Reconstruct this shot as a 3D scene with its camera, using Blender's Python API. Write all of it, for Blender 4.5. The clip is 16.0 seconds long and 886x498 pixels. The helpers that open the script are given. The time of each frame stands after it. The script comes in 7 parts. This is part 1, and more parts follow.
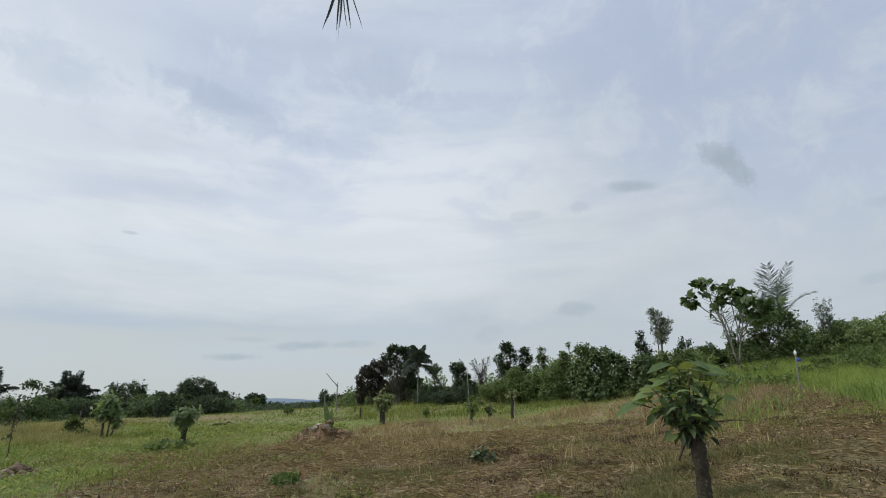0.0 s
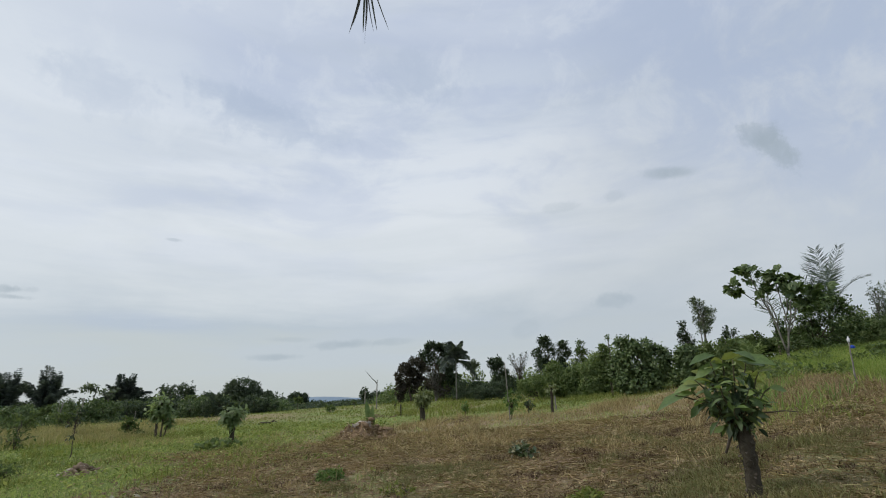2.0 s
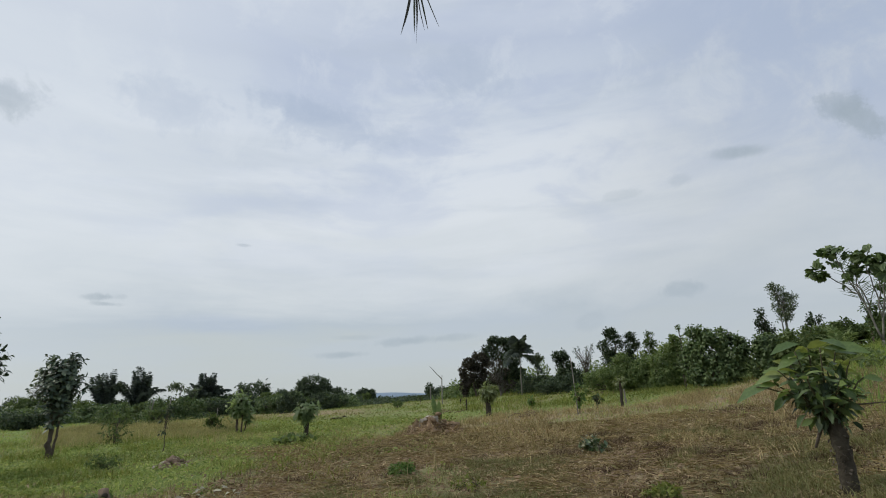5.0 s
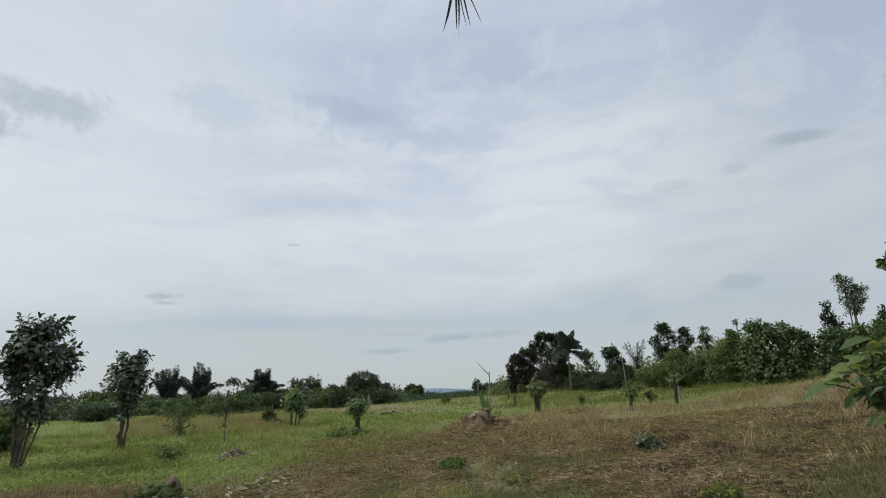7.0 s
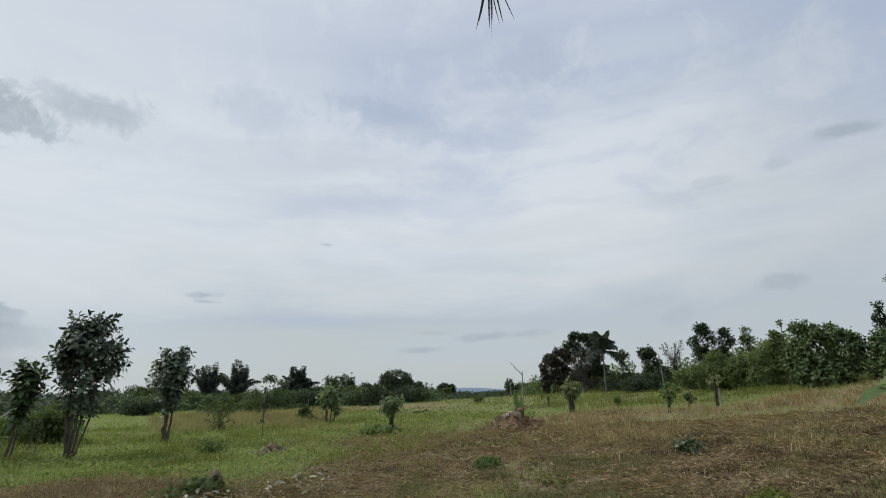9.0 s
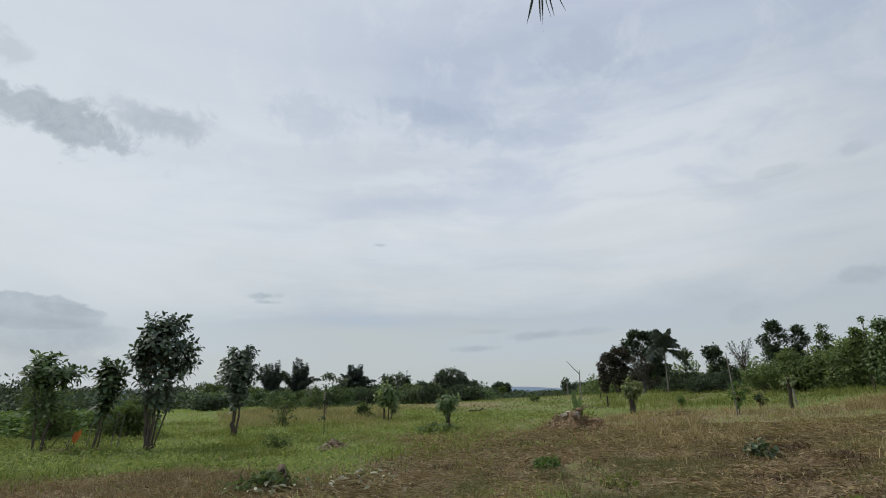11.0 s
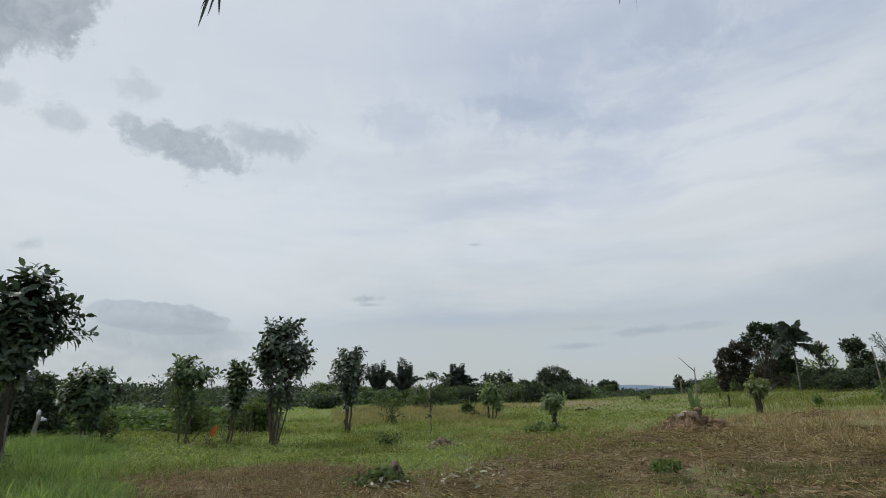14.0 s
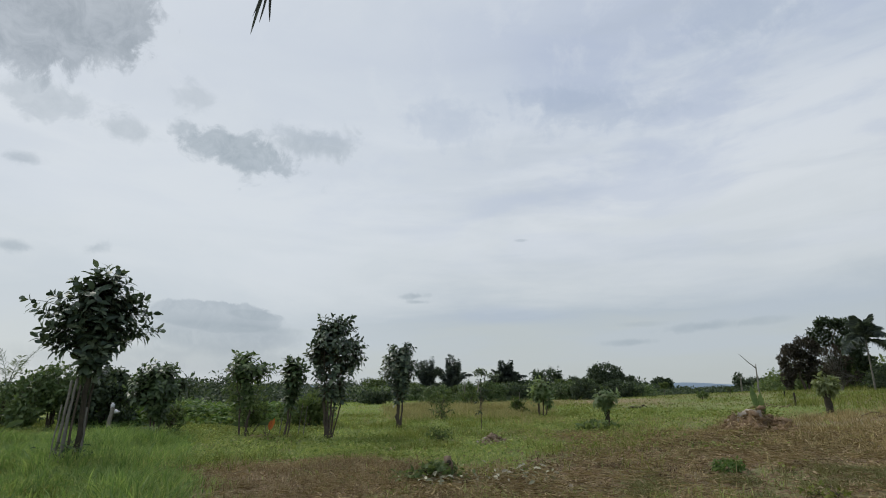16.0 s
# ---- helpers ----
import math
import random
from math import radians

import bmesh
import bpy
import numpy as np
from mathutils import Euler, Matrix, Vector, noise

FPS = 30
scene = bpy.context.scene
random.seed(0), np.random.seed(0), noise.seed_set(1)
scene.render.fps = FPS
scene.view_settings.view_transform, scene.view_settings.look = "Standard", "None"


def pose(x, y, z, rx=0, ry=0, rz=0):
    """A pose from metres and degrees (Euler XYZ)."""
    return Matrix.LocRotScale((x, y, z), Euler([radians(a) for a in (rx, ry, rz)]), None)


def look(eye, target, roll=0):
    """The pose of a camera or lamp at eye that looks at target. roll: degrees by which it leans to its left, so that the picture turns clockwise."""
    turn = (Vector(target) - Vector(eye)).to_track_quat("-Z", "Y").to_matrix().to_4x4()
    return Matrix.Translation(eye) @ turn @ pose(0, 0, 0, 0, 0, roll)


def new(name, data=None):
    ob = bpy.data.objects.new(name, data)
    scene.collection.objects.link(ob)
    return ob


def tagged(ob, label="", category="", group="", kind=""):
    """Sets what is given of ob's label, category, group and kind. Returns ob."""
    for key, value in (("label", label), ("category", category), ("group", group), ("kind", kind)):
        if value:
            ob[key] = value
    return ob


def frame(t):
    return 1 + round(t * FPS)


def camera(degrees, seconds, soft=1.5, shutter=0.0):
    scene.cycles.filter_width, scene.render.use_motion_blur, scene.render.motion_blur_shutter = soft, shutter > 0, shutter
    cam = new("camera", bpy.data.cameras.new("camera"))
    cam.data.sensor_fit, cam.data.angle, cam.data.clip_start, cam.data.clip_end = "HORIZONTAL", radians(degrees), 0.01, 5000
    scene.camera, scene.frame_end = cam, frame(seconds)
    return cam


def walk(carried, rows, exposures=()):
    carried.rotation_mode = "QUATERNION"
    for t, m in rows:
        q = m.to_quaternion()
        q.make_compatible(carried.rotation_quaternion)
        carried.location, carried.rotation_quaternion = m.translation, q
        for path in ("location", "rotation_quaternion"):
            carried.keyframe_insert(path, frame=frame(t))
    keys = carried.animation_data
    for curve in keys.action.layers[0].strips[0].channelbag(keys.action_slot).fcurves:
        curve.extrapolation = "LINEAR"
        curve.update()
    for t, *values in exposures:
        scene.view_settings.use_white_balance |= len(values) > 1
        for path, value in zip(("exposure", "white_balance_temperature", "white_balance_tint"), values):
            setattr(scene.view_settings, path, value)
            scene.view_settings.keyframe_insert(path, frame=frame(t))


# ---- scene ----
cam = camera(80.8, 16.0, 1.0)
PATH = [
    (0, 0.000, 0.000, 1.400, 106.53, 0.09, 3.52),
    (0.5, 0.004, -0.010, 1.403, 106.41, 0.17, 4.87),
    (1, 0.007, -0.017, 1.404, 106.23, 0.36, 5.72),
    (1.5, 0.008, -0.027, 1.406, 106.15, 0.67, 6.69),
    (2, 0.005, -0.038, 1.406, 106.13, 1.09, 7.65),
    (2.5, 0.004, -0.051, 1.404, 106.09, 1.25, 8.54),
    (3, -0.002, -0.055, 1.402, 106.09, 1.53, 10.01),
    (3.5, -0.003, -0.057, 1.402, 105.98, 1.52, 11.12),
    (4, -0.007, -0.062, 1.405, 105.95, 1.57, 11.95),
    (6.5, -0.037, -0.096, 1.398, 105.48, 1.50, 18.60),
    (7, -0.044, -0.105, 1.396, 105.50, 1.34, 19.50),
    (7.5, -0.053, -0.106, 1.395, 105.51, 1.06, 20.49),
    (8, -0.060, -0.108, 1.394, 105.51, 0.92, 21.08),
    (10.5, -0.112, -0.129, 1.390, 105.39, 0.18, 27.16),
    (11, -0.120, -0.133, 1.394, 105.37, 0.17, 28.70),
    (11.5, -0.136, -0.139, 1.396, 105.35, 0.28, 30.28),
    (12, -0.156, -0.147, 1.394, 105.36, 0.25, 32.21),
    (12.5, -0.172, -0.148, 1.388, 105.36, 0.24, 34.32),
    (13, -0.175, -0.146, 1.395, 105.29, 0.12, 36.47),
    (13.5, -0.174, -0.143, 1.400, 105.26, 0.31, 38.32),
    (14, -0.181, -0.144, 1.401, 105.26, 0.24, 39.50),
    (14.5, -0.191, -0.157, 1.398, 105.25, -0.01, 40.39),
    (15, -0.199, -0.169, 1.394, 105.23, -0.19, 41.57),
    (15.5, -0.212, -0.176, 1.390, 105.10, -0.24, 42.92),
    (16, -0.222, -0.181, 1.385, 104.92, -0.09, 44.60),
]
walk(cam, [(r[0], pose(*r[1:])) for r in PATH], [(0.0, 0.38), (4.0, 0.34), (7.5, 0.30), (12.0, 0.26), (16.0, 0.25)])

# ---- light ----
EYE = 1.4
SUN_AZ, SUN_EL = 96.0, 46.0          # degrees to the left of +y, degrees up


def heading(az, el=0.0):
    """The unit way at az degrees to the left of +y and el degrees up."""
    a, e = radians(az), radians(el)
    return Vector((-math.sin(a) * math.cos(e), math.cos(a) * math.cos(e), math.sin(e)))


sun = new("sun", bpy.data.lights.new("sun", "SUN"))
sun.data.energy, sun.data.angle, sun.data.color = 1.5, radians(20), (1.0, 0.95, 0.87)
sun.matrix_world = look(heading(SUN_AZ, SUN_EL) * 50, (0, 0, 0))

world = bpy.data.worlds.new("sky")
scene.world = world
world.use_nodes = True
wn, wl = world.node_tree.nodes, world.node_tree.links
wn.clear()


def wnode(kind, *inputs, operation="", interpolation_type=""):
    """A node of the world with its inputs given by number or by socket."""
    n = wn.new(kind)
    if operation:
        n.operation = operation
    if interpolation_type:
        n.interpolation_type = interpolation_type
    for k, v in enumerate(inputs):
        if v is None:
            continue
        if isinstance(v, bpy.types.NodeSocket):
            wl.new(v, n.inputs[k])
        else:
            n.inputs[k].default_value = v
    return n


def wmath(op, a, b=0.0, c=0.0):
    return wnode("ShaderNodeMath", a, b, c, operation=op).outputs[0]


def wramp(value, lo, hi):
    n = wnode("ShaderNodeMapRange", value, lo, hi, 0.0, 1.0, interpolation_type="SMOOTHSTEP")
    return n.outputs[0]


def wmix(fac, a, b):
    n = wn.new("ShaderNodeMix")
    n.data_type = "RGBA"
    for sock, v in ((n.inputs[0], fac), (n.inputs[6], a), (n.inputs[7], b)):
        if isinstance(v, bpy.types.NodeSocket):
            wl.new(v, sock)
        else:
            sock.default_value = v
    return n.outputs[2]


def wnoise(vec, scale, detail, rough=0.55, distort=0.0):
    n = wn.new("ShaderNodeTexNoise")
    wl.new(vec, n.inputs["Vector"])
    n.inputs["Scale"].default_value, n.inputs["Detail"].default_value = scale, detail
    n.inputs["Roughness"].default_value, n.inputs["Distortion"].default_value = rough, distort
    return n.outputs[0]


ray = wn.new("ShaderNodeTexCoord").outputs["Generated"]
sep = wnode("ShaderNodeSeparateXYZ", ray)
up = sep.outputs[2]
# the cloud deck lies in long level bands, combed out into wisps
band = wn.new("ShaderNodeMapping")
wl.new(ray, band.inputs[0])
band.inputs["Rotation"].default_value = (radians(5), radians(-4), 0)
band.inputs["Scale"].default_value = (1.0, 1.0, 3.4)
band.inputs["Location"].default_value = (3.1, 1.7, 0.4)
broad = wnoise(band.outputs[0], 1.5, 8.0, 0.58, 0.5)
fine = wnoise(band.outputs[0], 3.6, 8.0, 0.58, 0.35)
wisps = wnoise(ray, 10.0, 9.0, 0.66, 0.4)
rags = wnoise(ray, 24.0, 8.0, 0.68, 0.6)

sky = wn.new("ShaderNodeTexSky")
sky.sky_type, sky.sun_disc = "NISHITA", False
sky.sun_elevation, sky.sun_rotation = radians(SUN_EL), radians(-SUN_AZ)
clear = wnode("ShaderNodeVectorMath", sky.outputs[0], (0.1, 0.1, 0.1), operation="MULTIPLY").outputs[0]

# the deck from the horizon to the zenith: grey haze, a dull band, a pale belt, blue-grey above
lifted = wmath("ADD", up, wmath("ADD", wmath("MULTIPLY", wmath("SUBTRACT", broad, 0.5), 0.34), wmath("MULTIPLY", wmath("SUBTRACT", fine, 0.5), 0.13)))
tiers = wn.new("ShaderNodeValToRGB")
TIERS = ((0.0, (0.40, 0.438, 0.448)), (0.09, (0.412, 0.452, 0.468)), (0.155, (0.385, 0.436, 0.482)), (0.23, (0.50, 0.54, 0.57)), (0.31, (0.575, 0.61, 0.642)),
         (0.40, (0.56, 0.60, 0.648)), (0.48, (0.46, 0.513, 0.59)), (0.56, (0.405, 0.458, 0.558)), (0.64, (0.49, 0.538, 0.612)), (0.74, (0.435, 0.49, 0.585)), (1.0, (0.48, 0.53, 0.60)))
while len(tiers.color_ramp.elements) < len(TIERS):
    tiers.color_ramp.elements.new(0.5)
for e, (at_, col_) in zip(tiers.color_ramp.elements, TIERS):
    e.position, e.color = at_, (*col_, 1)
wl.new(lifted, tiers.inputs[0])
deck = tiers.outputs[0]
high_up = wramp(up, 0.12, 0.45)
combed = wn.new("ShaderNodeMapping")
wl.new(ray, combed.inputs[0])
combed.inputs["Rotation"].default_value = (radians(-4), radians(5), 0)
combed.inputs["Scale"].default_value = (1.0, 1.0, 6.5)
streaks = wnoise(combed.outputs[0], 1.9, 6.0, 0.52, 0.25)
deck = wmix(wmath("MULTIPLY", wramp(streaks, 0.46, 0.66), 0.5), deck, (0.40, 0.452, 0.515, 1))
deck = wmix(wmath("MULTIPLY", wramp(fine, 0.44, 0.64), wmath("MULTIPLY", high_up, 0.55)), deck, (0.385, 0.44, 0.555, 1))
deck = wmix(wmath("MULTIPLY", wramp(wisps, 0.50, 0.68), wmath("MULTIPLY", high_up, 0.30)), deck, (0.575, 0.615, 0.655, 1))
# brighter, slightly yellow where the sun stands behind the deck; bluer on the far side
toward = wnode("ShaderNodeVectorMath", ray, tuple(heading(SUN_AZ, 22)), operation="DOT_PRODUCT").outputs["Value"]
deck = wmix(wmath("MULTIPLY", wramp(toward, 0.55, 1.0), 0.45), deck, (0.575, 0.61, 0.63, 1))
away = wnode("ShaderNodeVectorMath", ray, tuple(heading(-30, 6)), operation="DOT_PRODUCT").outputs["Value"]
deck = wmix(wmath("MULTIPLY", wramp(away, 0.78, 0.99), 0.5), deck, (0.395, 0.43, 0.46, 1))
pale = wnode("ShaderNodeVectorMath", ray, tuple(heading(66, 33)), operation="DOT_PRODUCT").outputs["Value"]
deck = wmix(wmath("MULTIPLY", wramp(pale, 0.84, 0.99), 0.5), deck, (0.56, 0.602, 0.645, 1))
blue = wnode("ShaderNodeVectorMath", ray, tuple(heading(-38, 38)), operation="DOT_PRODUCT").outputs["Value"]
deck = wmix(wmath("MULTIPLY", wramp(blue, 0.86, 0.99), wmath("SUBTRACT", 0.8, wmath("MULTIPLY", wramp(wisps, 0.4, 0.65), 0.5))), deck, (0.33, 0.392, 0.51, 1))


def cloud(deck, az, el, wide, high, dark, colour, rag=0.9, lean=0.0, inner=0.35):
    """A darker cloud of its own in front of the deck: where it stands, its half width and half height in degrees."""
    c = heading(az, el)
    right = heading(az - 90, 0)
    top = right.cross(c)
    k = radians(lean)
    right, top = right * math.cos(k) + top * math.sin(k), top * math.cos(k) - right * math.sin(k)
    dots = [wnode("ShaderNodeVectorMath", ray, tuple(v), operation="DOT_PRODUCT").outputs["Value"] for v in (right / radians(wide), top / radians(high), c)]
    far = wmath("SQRT", wmath("ADD", wmath("POWER", wmath("ABSOLUTE", dots[0]), 2.0), wmath("POWER", wmath("ABSOLUTE", dots[1]), 2.0)))
    far = wmath("ADD", far, wmath("ADD", wmath("MULTIPLY", wmath("SUBTRACT", wisps, 0.5), rag * 2.6), wmath("MULTIPLY", wmath("SUBTRACT", rags, 0.5), rag * 2.2)))
    front = wramp(dots[2], 0.3, 0.5)
    mask = wmath("MULTIPLY", wmath("MULTIPLY", wmath("SUBTRACT", 1.0, wramp(far, inner, 1.15)), front), wmath("MULTIPLY", wmath("ADD", 0.6, wmath("MULTIPLY", wramp(rags, 0.3, 0.7), 0.4)), dark))
    return wmix(mask, deck, colour)


STORM, GREY, SLATE, BANK, BLUE = (0.245, 0.285, 0.325, 1), (0.275, 0.325, 0.365, 1), (0.315, 0.365, 0.41, 1), (0.31, 0.355, 0.40, 1), (0.345, 0.405, 0.505, 1)
for az, el, wide, high, dark, colour, rag, lean, *inner in (
        (87.0, 31.5, 7.8, 5.0, 0.95, STORM, 0.6, 12, 0.8), (85, 24.6, 4.0, 1.7, 0.5, GREY, 1.1, 0), (78.5, 23.6, 3.0, 1.1, 0.55, GREY, 0.9, 4), (72.7, 28.2, 2.2, 1.4, 0.4, GREY, 1.1, -25),
        (67.2, 23.4, 6.2, 2.0, 0.9, GREY, 1.1, -8, 0.4), (60.2, 25.6, 5.4, 1.9, 0.62, GREY, 1.0, 4), (86.0, 19.1, 1.9, 0.7, 0.6, GREY, 0.8, 0), (85.0, 11.7, 1.8, 0.7, 0.65, GREY, 0.7, 0), (79.3, 12.4, 1.5, 0.8, 0.45, GREY, 0.9, 20),
        (67.2, 5.0, 8.6, 2.0, 0.85, BANK, 0.3, -2, 0.6), (68.0, 6.9, 5.6, 1.45, 0.8, BANK, 0.3, -3, 1.0), (66.0, 5.9, 7.6, 0.5, 0.4, GREY, 0.35, -2), (64.5, 7.2, 2.6, 0.5, 0.4, GREY, 0.3, -4, 0.8), (70, 2.6, 16.0, 1.6, 0.6, BANK, 0.4, 0), (47.9, 9.7, 2.1, 0.45, 0.65, GREY, 0.8, 4, 0.4), (47.5, 9.1, 1.6, 0.3, 0.55, GREY, 0.8, 0, 0.4), (35.8, 15.7, 0.9, 0.22, 0.5, GREY, 0.5, 0),
        (-26.5, 23.8, 2.0, 1.3, 0.7, GREY, 1.1, -40, 0.4), (-27.9, 22.0, 2.4, 1.1, 0.75, GREY, 1.1, -60, 0.4), (-17.9, 21.9, 3.0, 0.7, 0.9, SLATE, 0.4, -8), (-12.0, 20.4, 1.4, 0.7, 0.35, SLATE, 1.0, 0), (-7.0, 19.9, 1.6, 0.5, 0.35, SLATE, 1.1, 0),
        (-11.1, 9.7, 2.7, 0.9, 0.75, SLATE, 0.75, 0, 0.45), (-1.5, 7.2, 1.8, 1.0, 0.35, SLATE, 0.5, 20), (30.0, 30.0, 5.5, 1.5, 0.7, BLUE, 0.7, -10), (27, 28.6, 9.0, 2.6, 0.55, BLUE, 0.9, -6), (44.7, 28.7, 6, 2.4, 0.45, BLUE, 0.9, -10), (10.5, 33.9, 6, 2.8, 0.6, BLUE, 0.9, 0),
        (-37, 10.2, 1.5, 0.6, 0.55, SLATE, 0.6, 10), (-38.5, 16.5, 1.2, 0.6, 0.4, SLATE, 0.6, 0), (18.4, 5.8, 4.2, 0.6, 0.9, SLATE, 0.65, 4), (25.0, 4.5, 3.2, 0.42, 0.85, SLATE, 0.7, 2), (13, 6.1, 2.6, 0.4, 0.5, SLATE, 0.4, 3), (23.6, 6.3, 2.6, 0.35, 0.4, SLATE, 0.4, 0), (37.5, 7.6, 8, 1.1, 0.45, BLUE, 0.35, 0)):
    deck = cloud(deck, az, el, wide, high, dark, colour, rag, lean, *inner)
cover = wmath("ADD", 0.86, wmath("MULTIPLY", broad, 0.16))
total = wmix(cover, clear, deck)
bg = wnode("ShaderNodeBackground", total, 1.0)
wl.new(bg.outputs[0], wn.new("ShaderNodeOutputWorld").inputs[0])


# ---- materials ----
def shader(name):
    m = bpy.data.materials.new(name)
    m.use_nodes = True
    nt = m.node_tree
    return m, nt, nt.nodes["Principled BSDF"]


def noise_node(nt, scale, detail=4.0, rough=0.55, coord="Object"):
    tc, n = nt.nodes.new("ShaderNodeTexCoord"), nt.nodes.new("ShaderNodeTexNoise")
    nt.links.new(tc.outputs[coord], n.inputs["Vector"])
    n.inputs["Scale"].default_value, n.inputs["Detail"].default_value, n.inputs["Roughness"].default_value = scale, detail, rough
    return n.outputs[0]


def ramp_node(nt, fac, stops):
    n = nt.nodes.new("ShaderNodeValToRGB")
    while len(n.color_ramp.elements) < len(stops):
        n.color_ramp.elements.new(0.5)
    for e, (at, col) in zip(n.color_ramp.elements, stops):
        e.position, e.color = at, (*col, 1)
    nt.links.new(fac, n.inputs[0])
    return n.outputs[0]


def mix_node(nt, fac, a, b, blend="MIX"):
    n = nt.nodes.new("ShaderNodeMix")
    n.data_type, n.blend_type = "RGBA", blend
    for sock, v in ((n.inputs[0], fac), (n.inputs[6], a), (n.inputs[7], b)):
        if isinstance(v, bpy.types.NodeSocket):
            nt.links.new(v, sock)
        else:
            sock.default_value = v if isinstance(v, float) else (*v, 1)
    return n.outputs[2]


def bump_node(nt, bsdf, height, strength, distance):
    b = nt.nodes.new("ShaderNodeBump")
    b.inputs["Strength"].default_value, b.inputs["Distance"].default_value = strength, distance
    nt.links.new(height, b.inputs["Height"])
    nt.links.new(b.outputs[0], bsdf.inputs["Normal"])


def chance(nt):
    """A random number for each leaf, whether it is an island of a crown or an object of its own."""
    g, o = nt.nodes.new("ShaderNodeNewGeometry"), nt.nodes.new("ShaderNodeObjectInfo")
    s, f = nt.nodes.new("ShaderNodeMath"), nt.nodes.new("ShaderNodeMath")
    s.operation, f.operation = "ADD", "FRACT"
    nt.links.new(g.outputs["Random Per Island"], s.inputs[0])
    nt.links.new(o.outputs["Random"], s.inputs[1])
    nt.links.new(s.outputs[0], f.inputs[0])
    return f.outputs[0]


def leaf_material(name, stops, rough=0.45, through_light=0.25, patch=0.6, gloss=0.4):
    """Leaves: stops are colours over the leaves' random number; patch: size of larger tone changes per metre."""
    m, nt, b = shader(name)
    col = ramp_node(nt, chance(nt), stops)
    tone = noise_node(nt, patch, 3.0)
    col = mix_node(nt, 0.55, col, ramp_node(nt, tone, ((0.3, (0.5, 0.52, 0.5)), (0.7, (1.15, 1.12, 1.0)))), "MULTIPLY")
    nt.links.new(col, b.inputs["Base Color"])
    b.inputs["Roughness"].default_value, b.inputs["Specular IOR Level"].default_value = rough, gloss
    if through_light > 0:
        t, mx, out = nt.nodes.new("ShaderNodeBsdfTranslucent"), nt.nodes.new("ShaderNodeMixShader"), nt.nodes["Material Output"]
        nt.links.new(mix_node(nt, 0.6, col, (1.0, 1.0, 0.45), "MULTIPLY"), t.inputs[0])
        mx.inputs[0].default_value = through_light
        nt.links.new(b.outputs[0], mx.inputs[1])
        nt.links.new(t.outputs[0], mx.inputs[2])
        nt.links.new(mx.outputs[0], out.inputs[0])
    return m


def rough_material(name, stops, scale, rough=0.9, bump=0.5, depth=0.02, coarse=None):
    m, nt, b = shader(name)
    n = noise_node(nt, scale, 6.0, 0.65)
    col = ramp_node(nt, n, stops)
    if coarse:
        col = mix_node(nt, 0.6, col, ramp_node(nt, noise_node(nt, coarse, 3.0), ((0.35, (0.55, 0.55, 0.55)), (0.65, (1.1, 1.1, 1.1)))), "MULTIPLY")
    nt.links.new(col, b.inputs["Base Color"])
    b.inputs["Roughness"].default_value, b.inputs["Specular IOR Level"].default_value = rough, 0.25
    bump_node(nt, b, n, bump, depth)
    return m


def mottled(stops):
    return tuple((k / max(1, len(stops) - 1), c) for k, c in enumerate(stops))


# the palest stop paints the sky's sheen onto some leaves
M_GLOSSY = leaf_material("dark glossy leaves", mottled([(0.037, 0.060, 0.043), (0.062, 0.097, 0.061), (0.106, 0.147, 0.090), (0.213, 0.263, 0.168)]), 0.5, 0.16, 1.6, 0.45)
M_FRESH = leaf_material("fresh green leaves", mottled([(0.078, 0.139, 0.046), (0.118, 0.199, 0.062), (0.162, 0.251, 0.079), (0.213, 0.296, 0.105)]), 0.6, 0.4, 1.0, 0.18)
M_PLANT = leaf_material("broad sprout leaves", mottled([(0.09, 0.15, 0.05), (0.135, 0.212, 0.068), (0.18, 0.262, 0.084), (0.23, 0.31, 0.11)]), 0.42, 0.42, 9.0, 0.4)
M_YOUNG = leaf_material("yellow-green young leaves", mottled([(0.18, 0.235, 0.06), (0.24, 0.30, 0.08), (0.31, 0.35, 0.11)]), 0.45, 0.42, 2.0)
M_BUSH = leaf_material("bush leaves", mottled([(0.078, 0.119, 0.051), (0.111, 0.157, 0.064), (0.143, 0.197, 0.080), (0.180, 0.230, 0.098)]), 0.65, 0.45, 0.8, 0.15)
M_BRIGHT = leaf_material("bright creeper leaves", mottled([(0.106, 0.163, 0.062), (0.145, 0.207, 0.077), (0.185, 0.246, 0.097), (0.229, 0.282, 0.119)]), 0.6, 0.48, 0.7, 0.3)
M_LIGHT = leaf_material("pale green shrub leaves", mottled([(0.15, 0.215, 0.095), (0.205, 0.28, 0.12), (0.265, 0.335, 0.155), (0.33, 0.39, 0.195)]), 0.65, 0.48, 0.7, 0.25)
M_VINE = leaf_material("creeper leaves", mottled([(0.067, 0.112, 0.047), (0.101, 0.157, 0.060), (0.140, 0.202, 0.078), (0.213, 0.274, 0.129)]), 0.5, 0.3, 1.0, 0.4)
M_DARK = leaf_material("dark tree leaves", mottled([(0.042, 0.066, 0.045), (0.063, 0.093, 0.057), (0.088, 0.123, 0.073), (0.117, 0.153, 0.089)]), 0.6, 0.36, 0.6, 0.3)
M_RED = leaf_material("reddish brown foliage", mottled([(0.06, 0.055, 0.055), (0.085, 0.076, 0.068), (0.115, 0.098, 0.082), (0.075, 0.085, 0.065)]), 0.7, 0.3, 0.5, 0.15)
